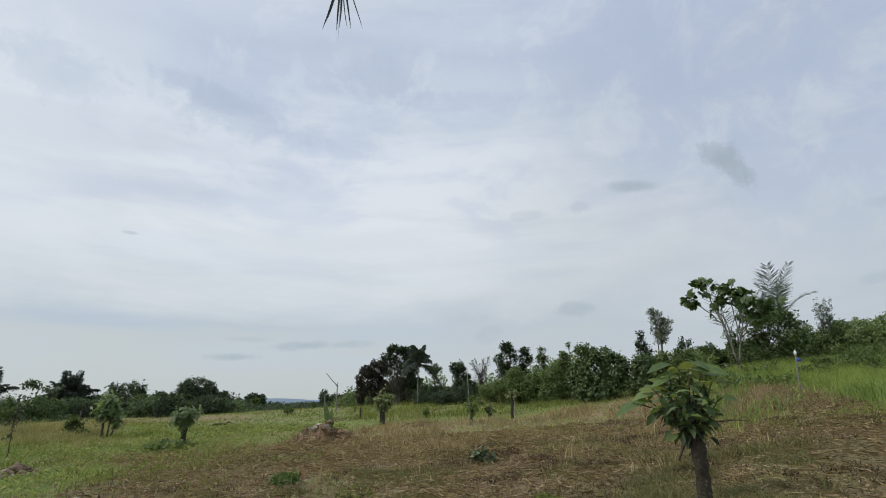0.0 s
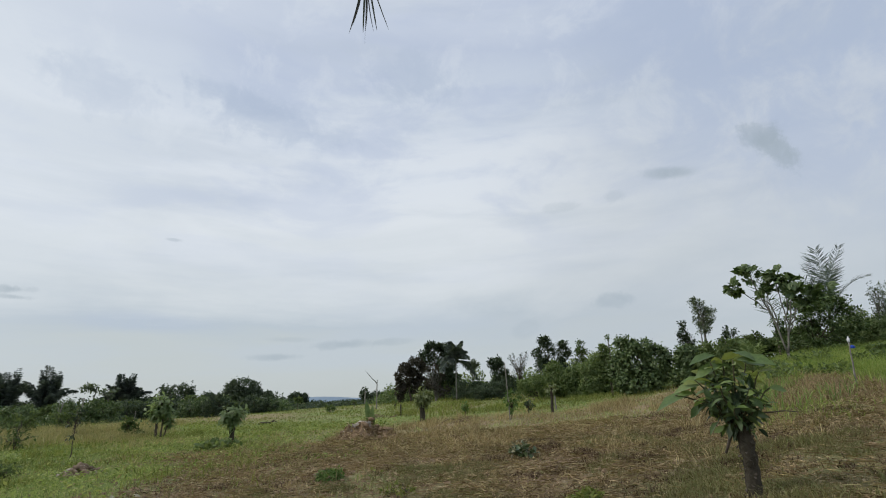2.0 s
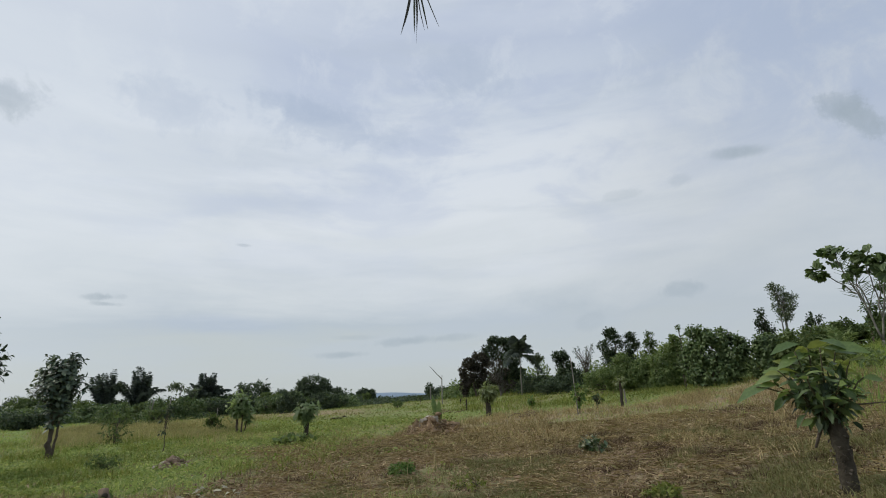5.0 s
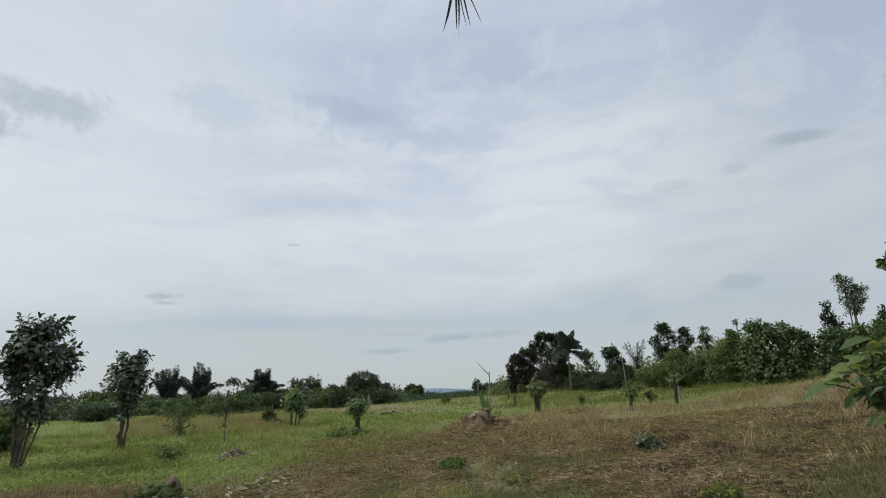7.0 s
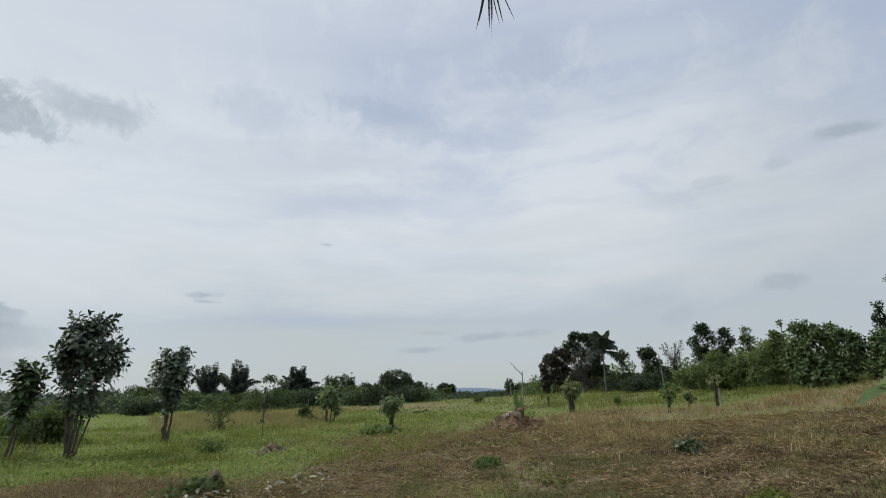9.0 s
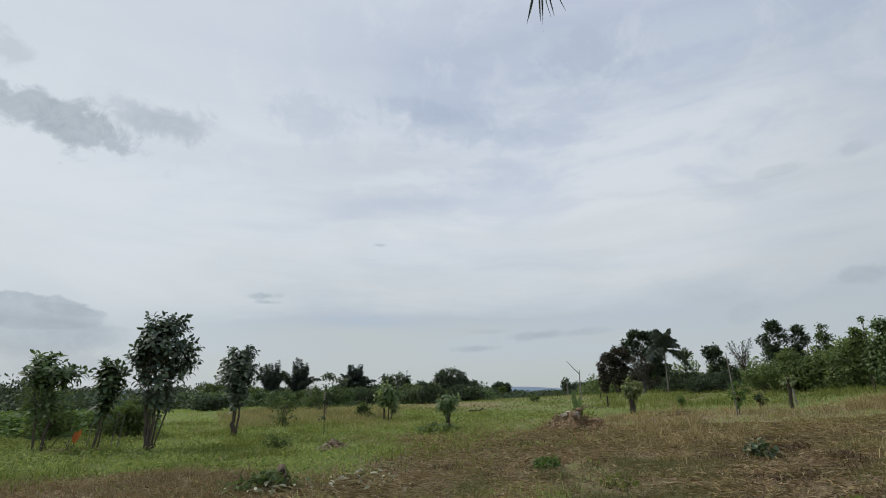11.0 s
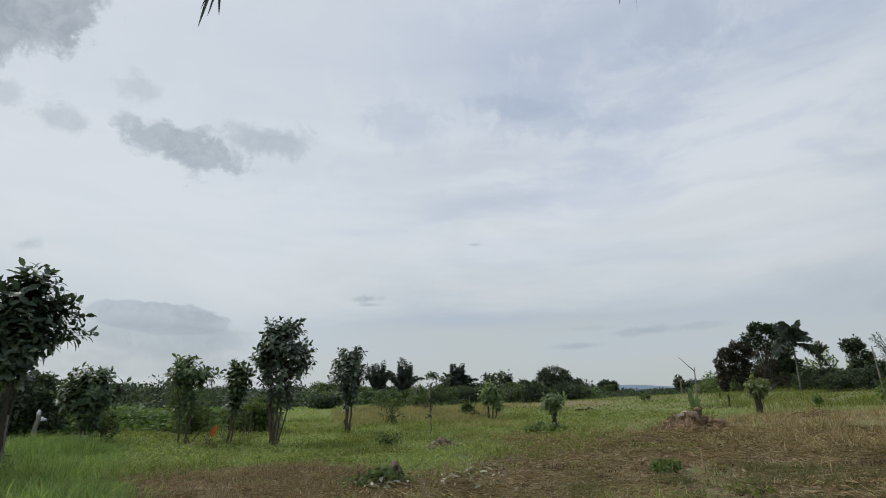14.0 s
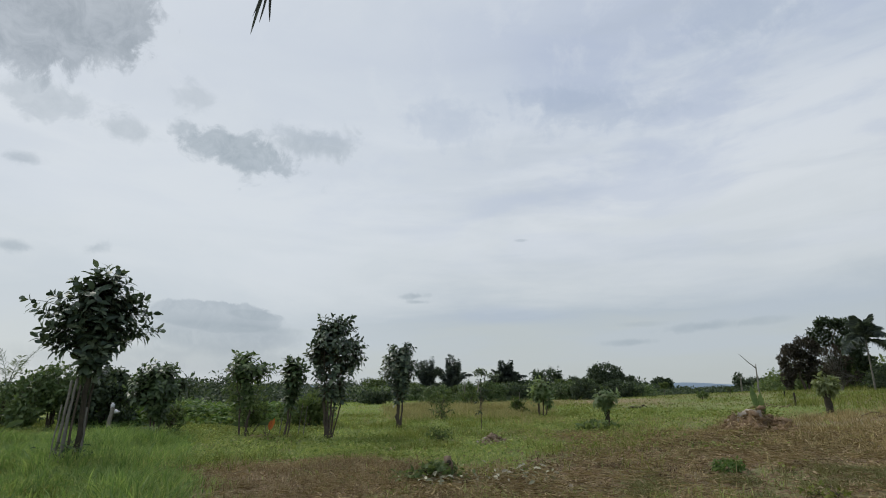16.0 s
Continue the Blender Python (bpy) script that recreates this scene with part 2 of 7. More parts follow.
# bluish tint: haze before the far palms, put into the leaf colour
M_PALM = leaf_material("palm leaflets", mottled([(0.089, 0.113, 0.116), (0.128, 0.164, 0.151), (0.190, 0.235, 0.197)]), 0.5, 0.28, 0.6, 0.3)
M_FEATHER = leaf_material("grey-green feathery leaves", mottled([(0.131, 0.169, 0.119), (0.181, 0.225, 0.156), (0.237, 0.288, 0.200)]), 0.55, 0.4, 0.6, 0.25)
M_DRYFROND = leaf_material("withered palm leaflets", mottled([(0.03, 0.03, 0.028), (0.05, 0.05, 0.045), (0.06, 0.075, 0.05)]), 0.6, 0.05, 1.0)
M_GRASS = leaf_material("green grass blades", mottled([(0.183, 0.255, 0.097), (0.297, 0.385, 0.139), (0.399, 0.478, 0.181), (0.519, 0.535, 0.248)]), 0.7, 0.48, 1.1, 0.1)
M_TALL = leaf_material("tall lush grass blades", mottled([(0.199, 0.292, 0.077), (0.288, 0.384, 0.103), (0.358, 0.437, 0.133), (0.418, 0.457, 0.195)]), 0.75, 0.5, 0.9, 0.1)
M_LUSH = leaf_material("long shaded grass blades", mottled([(0.116, 0.205, 0.068), (0.187, 0.302, 0.095), (0.264, 0.382, 0.126), (0.363, 0.456, 0.179)]), 0.6, 0.5, 1.6, 0.2)
M_TURF = leaf_material("yellow-green turf leaves", mottled([(0.122, 0.180, 0.051), (0.203, 0.275, 0.082), (0.295, 0.355, 0.113), (0.386, 0.410, 0.164)]), 0.75, 0.45, 0.8, 0.1)
M_LOBED = leaf_material("large lobed leaves", mottled([(0.176, 0.251, 0.125), (0.231, 0.314, 0.155), (0.297, 0.376, 0.200)]), 0.5, 0.55, 0.8, 0.3)
M_DEEP = leaf_material("deep green drooping leaves", mottled([(0.045, 0.078, 0.035), (0.07, 0.115, 0.048), (0.105, 0.16, 0.062), (0.16, 0.215, 0.10)]), 0.42, 0.22, 1.4, 0.5)
M_FIELD = leaf_material("olive field grass", mottled([(0.110, 0.148, 0.043), (0.182, 0.228, 0.066), (0.259, 0.296, 0.089), (0.330, 0.312, 0.127)]), 0.75, 0.42, 0.35, 0.1)
M_HEAD = leaf_material("pale drooping leaves", mottled([(0.19, 0.23, 0.115), (0.25, 0.295, 0.15), (0.31, 0.35, 0.19)]), 0.55, 0.4, 1.5, 0.3)
M_STRAW = leaf_material("dry straw blades", mottled([(0.224, 0.168, 0.090), (0.313, 0.238, 0.125), (0.413, 0.331, 0.172), (0.519, 0.429, 0.238), (0.248, 0.232, 0.099)]), 0.85, 0.15, 0.5, 0.1)
M_MOWN = leaf_material("bleached mown straw", mottled([(0.219, 0.159, 0.095), (0.349, 0.261, 0.159), (0.485, 0.375, 0.229), (0.634, 0.522, 0.337)]), 0.85, 0.1, 0.7, 0.1)
M_RUST = leaf_material("rusty dead grass", mottled([(0.181, 0.129, 0.083), (0.287, 0.205, 0.130), (0.378, 0.286, 0.180), (0.463, 0.381, 0.240), (0.202, 0.197, 0.091)]), 0.85, 0.2, 0.9, 0.1)
M_BLEACH = leaf_material("pale golden grass", mottled([(0.26, 0.235, 0.11), (0.36, 0.33, 0.16), (0.47, 0.43, 0.22), (0.24, 0.28, 0.10)]), 0.8, 0.3, 0.6, 0.1)
M_OLIVE = leaf_material("grey-olive dry weeds", mottled([(0.13, 0.125, 0.062), (0.21, 0.20, 0.095), (0.29, 0.265, 0.135), (0.20, 0.235, 0.10)]), 0.8, 0.3, 0.6, 0.1)
M_BROWN = leaf_material("dark withered stalks", mottled([(0.055, 0.036, 0.026), (0.10, 0.068, 0.048), (0.16, 0.112, 0.08), (0.22, 0.165, 0.115)]), 0.9, 0.1, 1.5, 0.1)
M_LITTER = leaf_material("pale fallen leaves", mottled([(0.200, 0.200, 0.112), (0.350, 0.338, 0.225), (0.525, 0.512, 0.388), (0.200, 0.150, 0.100)]), 0.7, 0.1, 2.0)
M_BARK = rough_material("grey brown bark", mottled([(0.044, 0.036, 0.028), (0.106, 0.087, 0.067), (0.188, 0.166, 0.134)]), 22, 0.9, 0.7, 0.02, 3.0)
M_MOSSY = rough_material("dark mossy bark", mottled([(0.027, 0.025, 0.019), (0.062, 0.053, 0.039), (0.106, 0.098, 0.068)]), 26, 0.95, 0.9, 0.02, 4.0)
M_PALE = rough_material("pale grey bark", mottled([(0.10, 0.095, 0.08), (0.19, 0.18, 0.155), (0.28, 0.27, 0.235)]), 14, 0.85, 0.4, 0.015, 2.5)
M_POST = rough_material("weathered grey timber", mottled([(0.11, 0.10, 0.086), (0.24, 0.225, 0.195), (0.38, 0.36, 0.32)]), 18, 0.9, 0.5, 0.01, 3.0)
M_TWIG = rough_material("green-brown twigs", mottled([(0.06, 0.055, 0.03), (0.10, 0.095, 0.05)]), 20, 0.85, 0.3, 0.005)
M_STALK = rough_material("dry brown branches", mottled([(0.10, 0.072, 0.045), (0.19, 0.14, 0.085), (0.28, 0.22, 0.14)]), 16, 0.9, 0.4, 0.01)
M_STONE = rough_material("pinkish grey stone", mottled([(0.112, 0.078, 0.054), (0.213, 0.155, 0.108), (0.347, 0.265, 0.194)]), 9, 0.9, 0.6, 0.02, 2.0)
M_CHALK = rough_material("pale bleached stone", mottled([(0.207, 0.178, 0.144), (0.402, 0.356, 0.293), (0.598, 0.546, 0.460)]), 11, 0.9, 0.6, 0.02, 2.5)
M_CLOD = rough_material("dry earth and straw clods", mottled([(0.105, 0.071, 0.044), (0.247, 0.171, 0.105), (0.420, 0.309, 0.195)]), 12, 0.95, 0.9, 0.04, 1.2)
M_WHITE = rough_material("white plastic", mottled([(0.62, 0.63, 0.66), (0.78, 0.79, 0.82)]), 6, 0.5, 0.1, 0.002)
M_BLUEP = rough_material("blue plastic", mottled([(0.02, 0.06, 0.36), (0.035, 0.09, 0.48)]), 6, 0.45, 0.1, 0.002)
M_ORANGE = leaf_material("withered orange leaf", mottled([(0.42, 0.11, 0.02), (0.55, 0.17, 0.03)]), 0.5, 0.3, 2.0)
# blue-grey puts the haze of the distance into the hill's colour
M_HAZEHILL = rough_material("wooded hill with haze in its colour", mottled([(0.17, 0.23, 0.30), (0.21, 0.275, 0.34)]), 0.01, 1.0, 0.0, 0.1)


def ground_material():
    m, nt, b = shader("trodden field earth")
    at = nt.nodes.new("ShaderNodeAttribute")
    at.attribute_name = "cover"
    parts = nt.nodes.new("ShaderNodeSeparateColor")
    nt.links.new(at.outputs["Color"], parts.inputs[0])
    grain = noise_node(nt, 7.0, 10.0, 0.78)
    lumps = noise_node(nt, 1.3, 5.0, 0.6)
    earth = ramp_node(nt, grain, ((0.36, (0.13, 0.085, 0.06)), (0.5, (0.30, 0.205, 0.145)), (0.64, (0.46, 0.35, 0.25))))
    straw = ramp_node(nt, grain, ((0.34, (0.14, 0.105, 0.06)), (0.5, (0.30, 0.235, 0.13)), (0.68, (0.45, 0.37, 0.215))))
    green = ramp_node(nt, grain, ((0.34, (0.085, 0.12, 0.036)), (0.5, (0.20, 0.255, 0.08)), (0.66, (0.30, 0.33, 0.125))))
    col = mix_node(nt, ramp_node(nt, lumps, ((0.38, (0.15, 0.15, 0.15)), (0.62, (0.85, 0.85, 0.85)))), straw, earth)
    col = mix_node(nt, parts.outputs[1], col, earth)
    col = mix_node(nt, parts.outputs[0], col, green)
    nt.links.new(col, b.inputs["Base Color"])
    b.inputs["Roughness"].default_value, b.inputs["Specular IOR Level"].default_value = 0.95, 0.15
    bump_node(nt, b, grain, 1.0, 0.10)
    return m


M_GROUND = ground_material()


# ---- the lie of the land ----
def value_noise(x, y, scale, seed):
    """Smooth noise from 0 to 1 over the plan, scale in waves per metre."""
    x, y = np.asarray(x, float) * scale + seed * 17.3, np.asarray(y, float) * scale - seed * 9.1
    ix, iy = np.floor(x).astype(np.int64), np.floor(y).astype(np.int64)
    fx, fy = x - ix, y - iy
    fx, fy = fx * fx * (3 - 2 * fx), fy * fy * (3 - 2 * fy)

    def corner(a, b):
        h = (a * 374761393 + b * 668265263 + seed * 1274126177) & 0x7FFFFFFF
        h = ((h ^ (h >> 13)) * 1103515245) & 0x7FFFFFFF
        return ((h ^ (h >> 16)) & 0xFFFF) / 65535.0

    top = corner(ix, iy) * (1 - fx) + corner(ix + 1, iy) * fx
    low = corner(ix, iy + 1) * (1 - fx) + corner(ix + 1, iy + 1) * fx
    return top * (1 - fy) + low * fy


def fbm(x, y, scale, seed, octaves=3):
    return sum(value_noise(x, y, scale * 2**k, seed + k) / 2**k for k in range(octaves)) / sum(0.5**k for k in range(octaves))


# along each heading the field ends in a brow: its distance and its height over the camera's feet
BROW = np.array([(-180, 40, 0.0), (-120, 40, 0.6), (-60, 32, 3.4), (-36, 30, 3.2), (-26.5, 28, 2.85), (-20, 28, 2.0), (-12, 28, 1.5), (-8, 31, 1.5),
                 (-3, 40, 1.7), (8.5, 45, 1.35), (20, 48, 0.8), (28, 48, 0.52), (38, 48, 0.34), (53, 46, 0.08), (83, 36, 0.0), (120, 40, 0.0), (180, 40, 0.0)])


def polar(x, y):
    return np.degrees(np.arctan2(-np.asarray(x, float), np.asarray(y, float))), np.hypot(x, y)


def land(x, y, rough=True):
    """The ground's height."""
    az, dist = polar(x, y)
    reach, rise = np.interp(az, BROW[:, 0], BROW[:, 1]), np.interp(az, BROW[:, 0], BROW[:, 2])
    u = dist / reach
    z = np.where(u < 1, rise * np.minimum(u, 1.0) ** 1.2, rise + rise * 0.15 * (1 - np.exp(-(u - 1) * 3)))
    sink = np.clip((dist - 55) / 150, 0, 1)
    z = z * (1 - sink) - 2.5 * sink
    if rough:
        near = np.clip(1 - dist / 60, 0, 1)
        z = z + near * (0.10 * (fbm(x, y, 0.35, 3) - 0.5) * np.clip(dist / 6, 0, 1) + 0.05 * (fbm(x, y, 2.2, 9) - 0.5))
    return z


def greenness(x, y):
    """How green the ground cover is: 0 dry straw, 1 lush grass."""
    az, dist = polar(x, y)

    def soft(v, lo, hi):
        k = np.clip((v - lo) / (hi - lo), 0, 1)
        return k * k * (3 - 2 * k)

    left = soft(az, 26, 42)
    g = 0.22 + 0.0 * az
    g = np.maximum(g, left * soft(dist + 1.6 * (1 - soft(az, 46, 54)), 9.6, 12.6))                                   # green pasture
    g = np.maximum(g, soft(az, 8, 30) * soft(dist, 13.5, 19) * 0.8)
    g = np.maximum(g, soft(az - 77 + (13 - np.minimum(dist, 13)) * 2.4, -6, 7) * soft(dist, 2, 4))                              # lush corner by the forked trunk
    g = np.maximum(g, (0.55 + 0.3 * soft(az, -14, -6)) * soft(dist, 17.5, 25) * soft(az, -24, -16))                    # paler green far field
    g = np.maximum(g, (1 - soft(az, -26, -20)) * soft(dist + 6.5 * soft(-az, 28, 38), 17.5, 21))                  # tall grass on the slope
    g = np.maximum(g, 0.55 * soft(az, 2, 8) * (1 - soft(az, 18, 24)) * (1 - soft(dist, 9.5, 11)))
    g = np.maximum(g, 0.30 * (1 - soft(az, -12, 2)) * (1 - soft(dist, 12, 17)))
    g = g - 0.85 * soft(az, 34, 38) * (1 - soft(az, 48, 52)) * soft(dist, 21, 24) * (1 - soft(dist, 33, 37))   # straw-coloured patch
    g = g - 0.42 * soft(az, 47, 55) * (1 - soft(az, 62, 76)) * soft(dist, 6.5, 8.5) * (1 - soft(dist, 9.3, 12.3))      # dead grass strip
    far = soft(dist, 17, 26)
    g = g - 0.5 * soft(az, 18, 25) * (1 - soft(az, 33, 40)) * soft(dist, 33, 37) * (1 - soft(dist, 43, 48))         # reddish dry ground before the scrub
    return np.clip(g + (0.6 + 0.5 * far) * (fbm(x, y, 0.45, 21) - 0.5) + far * 0.45 * (fbm(x, y, 0.17, 33) - 0.5) + 0.7 * (fbm(x, y, 1.6, 27) - 0.5), 0, 1)


def bare(x, y):
    """Where the soil lies open: the tilled patch and the trodden strip."""
    az, d = polar(x, y)
    tilled = np.clip(1 - np.abs(az - 26) / 17, 0, 1) * np.clip(1 - np.abs(d - 10.2) / 3.4, 0, 1) * 2.8
    strip = np.clip(1 - np.abs(az - 2) / 20, 0, 1) * np.clip(1 - np.abs(d - 9.5) / 1.6, 0, 1)
    rusty = 0.35 * np.clip((az - 42) / 6, 0, 1) * np.clip((74 - az) / 5, 0, 1) * np.clip(1 - np.abs(d - 9) / 3.0, 0, 1)
    patch = 0.8 * np.clip((fbm(x, y, 0.42, 53) - 0.53) / 0.08, 0, 1) * np.clip((20 - az) / 6, 0, 1) * np.clip((d - 6) / 2, 0, 1) * np.clip((18 - d) / 4, 0, 1)
    for a0, d0, ra, rd in ((-2.0, 8.1, 7, 1.1), (-5.0, 10.9, 5, 0.9), (7, 10.8, 6, 0.8), (-17, 8.6, 5, 0.8)):
        patch = np.maximum(patch, 1.5 * np.clip(1.1 - np.hypot((az - a0) / ra, (d - d0) / rd), 0, 1))
    return np.clip(np.maximum(np.maximum(np.maximum(tilled, strip), rusty), patch) + 0.6 * (fbm(x, y, 0.9, 51) - 0.5), 0, 1)


# ---- building with meshes ----
def mesh_of(name, verts, tris, material, smooth=False):
    """A mesh from arrays of places and triangles."""
    verts, tris = np.asarray(verts, np.float32).reshape(-1, 3), np.asarray(tris, np.int32).reshape(-1, 3)
    me = bpy.data.meshes.new(name)
    me.vertices.add(len(verts))
    me.vertices.foreach_set("co", verts.ravel())
    me.loops.add(tris.size)
    me.loops.foreach_set("vertex_index", tris.ravel())
    me.polygons.add(len(tris))
    me.polygons.foreach_set("loop_start", np.arange(0, tris.size, 3, dtype=np.int32))
    me.update(calc_edges=True)
    me.materials.append(material)
    if smooth:
        me.polygons.foreach_set("use_smooth", np.ones(len(tris), bool))
    return me


def joined(pieces):
    """Several (places, triangles) as one."""
    vs, ts, n = [], [], 0
    for v, t in pieces:
        vs.append(np.asarray(v, float).reshape(-1, 3))
        ts.append(np.asarray(t, np.int64).reshape(-1, 3) + n)
        n += len(vs[-1])
    return np.concatenate(vs), np.concatenate(ts)


def part(name, piece, material, parent, label="", smooth=False):
    ob = new(name, mesh_of(name, piece[0], piece[1], material, smooth))
    ob.parent = parent
    return tagged(ob, label)


def thing(name, x, y, label, category, group="", z=None, turn=0.0):
    """The empty base of a thing that stands on the ground."""
    ob = new(name)
    ob.empty_display_size = 0.2
    ob.matrix_basis = pose(x, y, float(land(x, y)) if z is None else z, 0, 0, turn)
    return tagged(ob, label, category, group)


def spot(az, dist):
    """The plan place at a heading and distance: left-hand things from where the walk ends, the others from where it begins."""
    x, y = (-0.22, -0.18) if az > 13 else (0.0, 0.0)
    return x - math.sin(radians(az)) * dist, y + math.cos(radians(az)) * dist


def height_at(el, dist):
    """The height over the camera's feet at which a thing that far stands up to el degrees."""
    return EYE + dist * math.tan(radians(el))


def unit(v):
    v = np.asarray(v, float)
    return v / np.maximum(np.linalg.norm(v, axis=-1, keepdims=True), 1e-9)


def tube(points, radii, sides=6, knobs=0.0, rng=None):
    """A round limb along points."""
    points, radii = np.asarray(points, float), np.asarray(radii, float)
    n = len(points)
    way = unit(np.gradient(points, axis=0))
    side = unit(np.cross(way, (0.31, 0.87, 0.38)))
    up_ = np.cross(way, side)
    ang = np.linspace(0, 2 * np.pi, sides, endpoint=False)
    r = radii[:, None] * (1 + (knobs * rng.uniform(-1, 1, (n, sides)) if knobs else 0))
    ring = points[:, None] + (side[:, None] * np.cos(ang)[None, :, None] + up_[:, None] * np.sin(ang)[None, :, None]) * r[..., None]
    verts = np.concatenate([ring.reshape(-1, 3), points[-1:] + way[-1:] * radii[-1] * 0.3, points[:1]])
    i, j = np.meshgrid(np.arange(n - 1), np.arange(sides), indexing="ij")
    a, b = i * sides + j, i * sides + (j + 1) % sides
    tris = np.concatenate([np.stack([a, b, b + sides], -1).reshape(-1, 3), np.stack([a, b + sides, a + sides], -1).reshape(-1, 3)])
    k = np.arange(sides)
    last = (n - 1) * sides
    cap = np.stack([last + k, last + (k + 1) % sides, np.full(sides, n * sides)], -1)
    foot = np.stack([(k + 1) % sides, k, np.full(sides, n * sides + 1)], -1)
    return verts, np.concatenate([tris, cap, foot])


def bent(a, b, sag, n=6, rng=None, wobble=0.0):
    """Points from a to b with a bow upwards by sag and a little wobble."""
    s = np.linspace(0, 1, n)[:, None]
    a, b = np.asarray(a, float), np.asarray(b, float)
    p = a * (1 - s) + b * s
    p[:, 2] += sag * 4 * (s * (1 - s))[:, 0]
    if rng is not None:
        off = rng.normal(0, wobble, (n, 3))
        off[0] = off[-1] = 0
        p = p + off
    return p


LEAF_S = np.array([0.0, 0.32, 0.68, 1.0])
LEAF_W = np.array([0.06, 0.43, 0.46, 0.05])


def leaf_blades(p, way, up_, length, width, droop=0.25, fold=0.18, fine=True):
    """Folded, drooping leaves: base places, ways, rough upward normals, lengths and widths."""
    p, way, up_ = np.asarray(p, float), unit(way), np.asarray(up_, float)
    n = len(p)
    length, width = np.broadcast_to(length, n), np.broadcast_to(width, n)
    side = unit(np.cross(way, up_))
    nor = unit(np.cross(side, way))
    if fine == "far":
        mid = p + way * (0.5 * length)[:, None]
        half = side * (width * 0.5)[:, None]
        verts = np.stack([p, mid + half, p + way * length[:, None] - nor * (droop * length)[:, None], mid - half], 1).reshape(-1, 3)
        tris = np.array([(0, 1, 2), (0, 2, 3)])[None] + (np.arange(n) * 4)[:, None, None]
        return verts, tris.reshape(-1, 3)
    s, w = (LEAF_S, LEAF_W) if fine else (np.array([0.0, 0.45, 1.0]), np.array([0.05, 0.5, 0.02]))
    mid = p[:, None] + way[:, None] * (s[None, :, None] * length[:, None, None])
    mid = mid - nor[:, None] * (droop * s[None, :, None] ** 2 * length[:, None, None])
    half = (w[None] * width[:, None])[..., None]
    lf, rt = mid + side[:, None] * half + nor[:, None] * half * fold * 2, mid - side[:, None] * half + nor[:, None] * half * fold * 2
    k = len(s)
    verts = np.stack([lf, mid, rt], 2).reshape(n, k * 3, 3)
    one = []
    for a in range(k - 1):
        for c in (0, 1):
            q = a * 3 + c
            one += [(q, q + 1, q + 4), (q, q + 4, q + 3)]
    one = np.array(one)
    tris = one[None] + (np.arange(n) * k * 3)[:, None, None]
    return verts.reshape(-1, 3), tris.reshape(-1, 3)


def crown_spots(lobes, count, rng, shell=0.55):
    """Places in a crown of egg-shaped lobes (centre, radii), more of them near the skin, and the way out at each."""
    lobes = [(np.array(c, float), np.array(r, float)) for c, r in lobes]
    size = np.array([np.prod(r) ** (2 / 3) for _, r in lobes])
    which = rng.choice(len(lobes), count, p=size / size.sum())
    d = unit(rng.normal(size=(count, 3)))
    q = rng.uniform(shell**3, 1, count) ** (1 / 3) * rng.uniform(0.86, 1.1, count)
    c, r = np.array([l[0] for l in lobes])[which], np.array([l[1] for l in lobes])[which]
    return c + d * r * q[:, None], unit(d / r)


def round_lobes(width, low, high, count, rng, depth=None, core=0.82):
    """Uneven lobes that fill a crown of that width between two heights."""
    depth = depth or width
    c = np.array([0, 0, (low + high) / 2])
    half = np.array([width / 2, depth / 2, (high - low) / 2])
    out = [(c, half * core)]
    for k in range(count):
        a = k * 2.4 + rng.uniform(-0.5, 0.5)
        h = rng.uniform(-0.75, 0.8)
        rr = math.sqrt(max(0.05, 1 - h * h))
        at = np.array([math.cos(a) * rr, math.sin(a) * rr, h]) * (0.62 if core > 0.7 else rng.uniform(0.6, 0.78))
        size = rng.uniform(0.28, 0.42)
        out.append((c + at * half, half * size * rng.uniform(0.85, 1.15, 3)))
    return out


def sprays(at, out, per, length, width, rng, droop=0.3, spread=0.9, lift=0.15, fine=True, skin=False):
    """A spray of leaves round each twig end."""
    n = len(at)
    way = np.repeat(out, per, 0) * 0.65 + rng.normal(0, spread * 0.6, (n * per, 3)) + (0, 0, lift)
    base = np.repeat(at, per, 0) + rng.normal(0, length * 0.33, (n * per, 3))
    L = length * rng.uniform(0.65, 1.2, n * per)
    face = np.array((0, 0, 1.0)) + rng.normal(0, 0.35, (n * per, 3))
    if skin:        # leaves hang over one another and turn their faces outwards and up
        o = np.repeat(out, per, 0)
        face = o + (0, 0, 0.7) + rng.normal(0, 0.4, (n * per, 3))
        way = o * 0.25 + rng.normal(0, 0.8, (n * per, 3)) + (0, 0, -0.35)
    return leaf_blades(base, way, face, L, L * width, droop, 0.18, fine)


def leaf_frames(at, out, per, length, rng, spread=0.9, lift=0.15):
    """The same sprays as matrices for leaves that are objects of their own."""
    n = len(at) * per
    way = unit(np.repeat(out, per, 0) * 0.65 + rng.normal(0, spread * 0.6, (n, 3)) + (0, 0, lift))
    base = np.repeat(at, per, 0) + rng.normal(0, length * 0.22, (n, 3))
    side = unit(np.cross(way, np.array((0, 0, 1.0)) + rng.normal(0, 0.35, (n, 3))))
    nor = np.cross(side, way)
    L = length * rng.uniform(0.65, 1.2, n)
    for k in range(n):
        m = Matrix((side[k] * L[k], way[k] * L[k], nor[k] * L[k])).transposed().to_4x4()
        m.translation = base[k]
        yield m


def single_leaves(parent, me, frames, name="leaf"):
    for m in frames:
        ob = new(name, me)
        ob.parent = parent
        ob.matrix_local = m


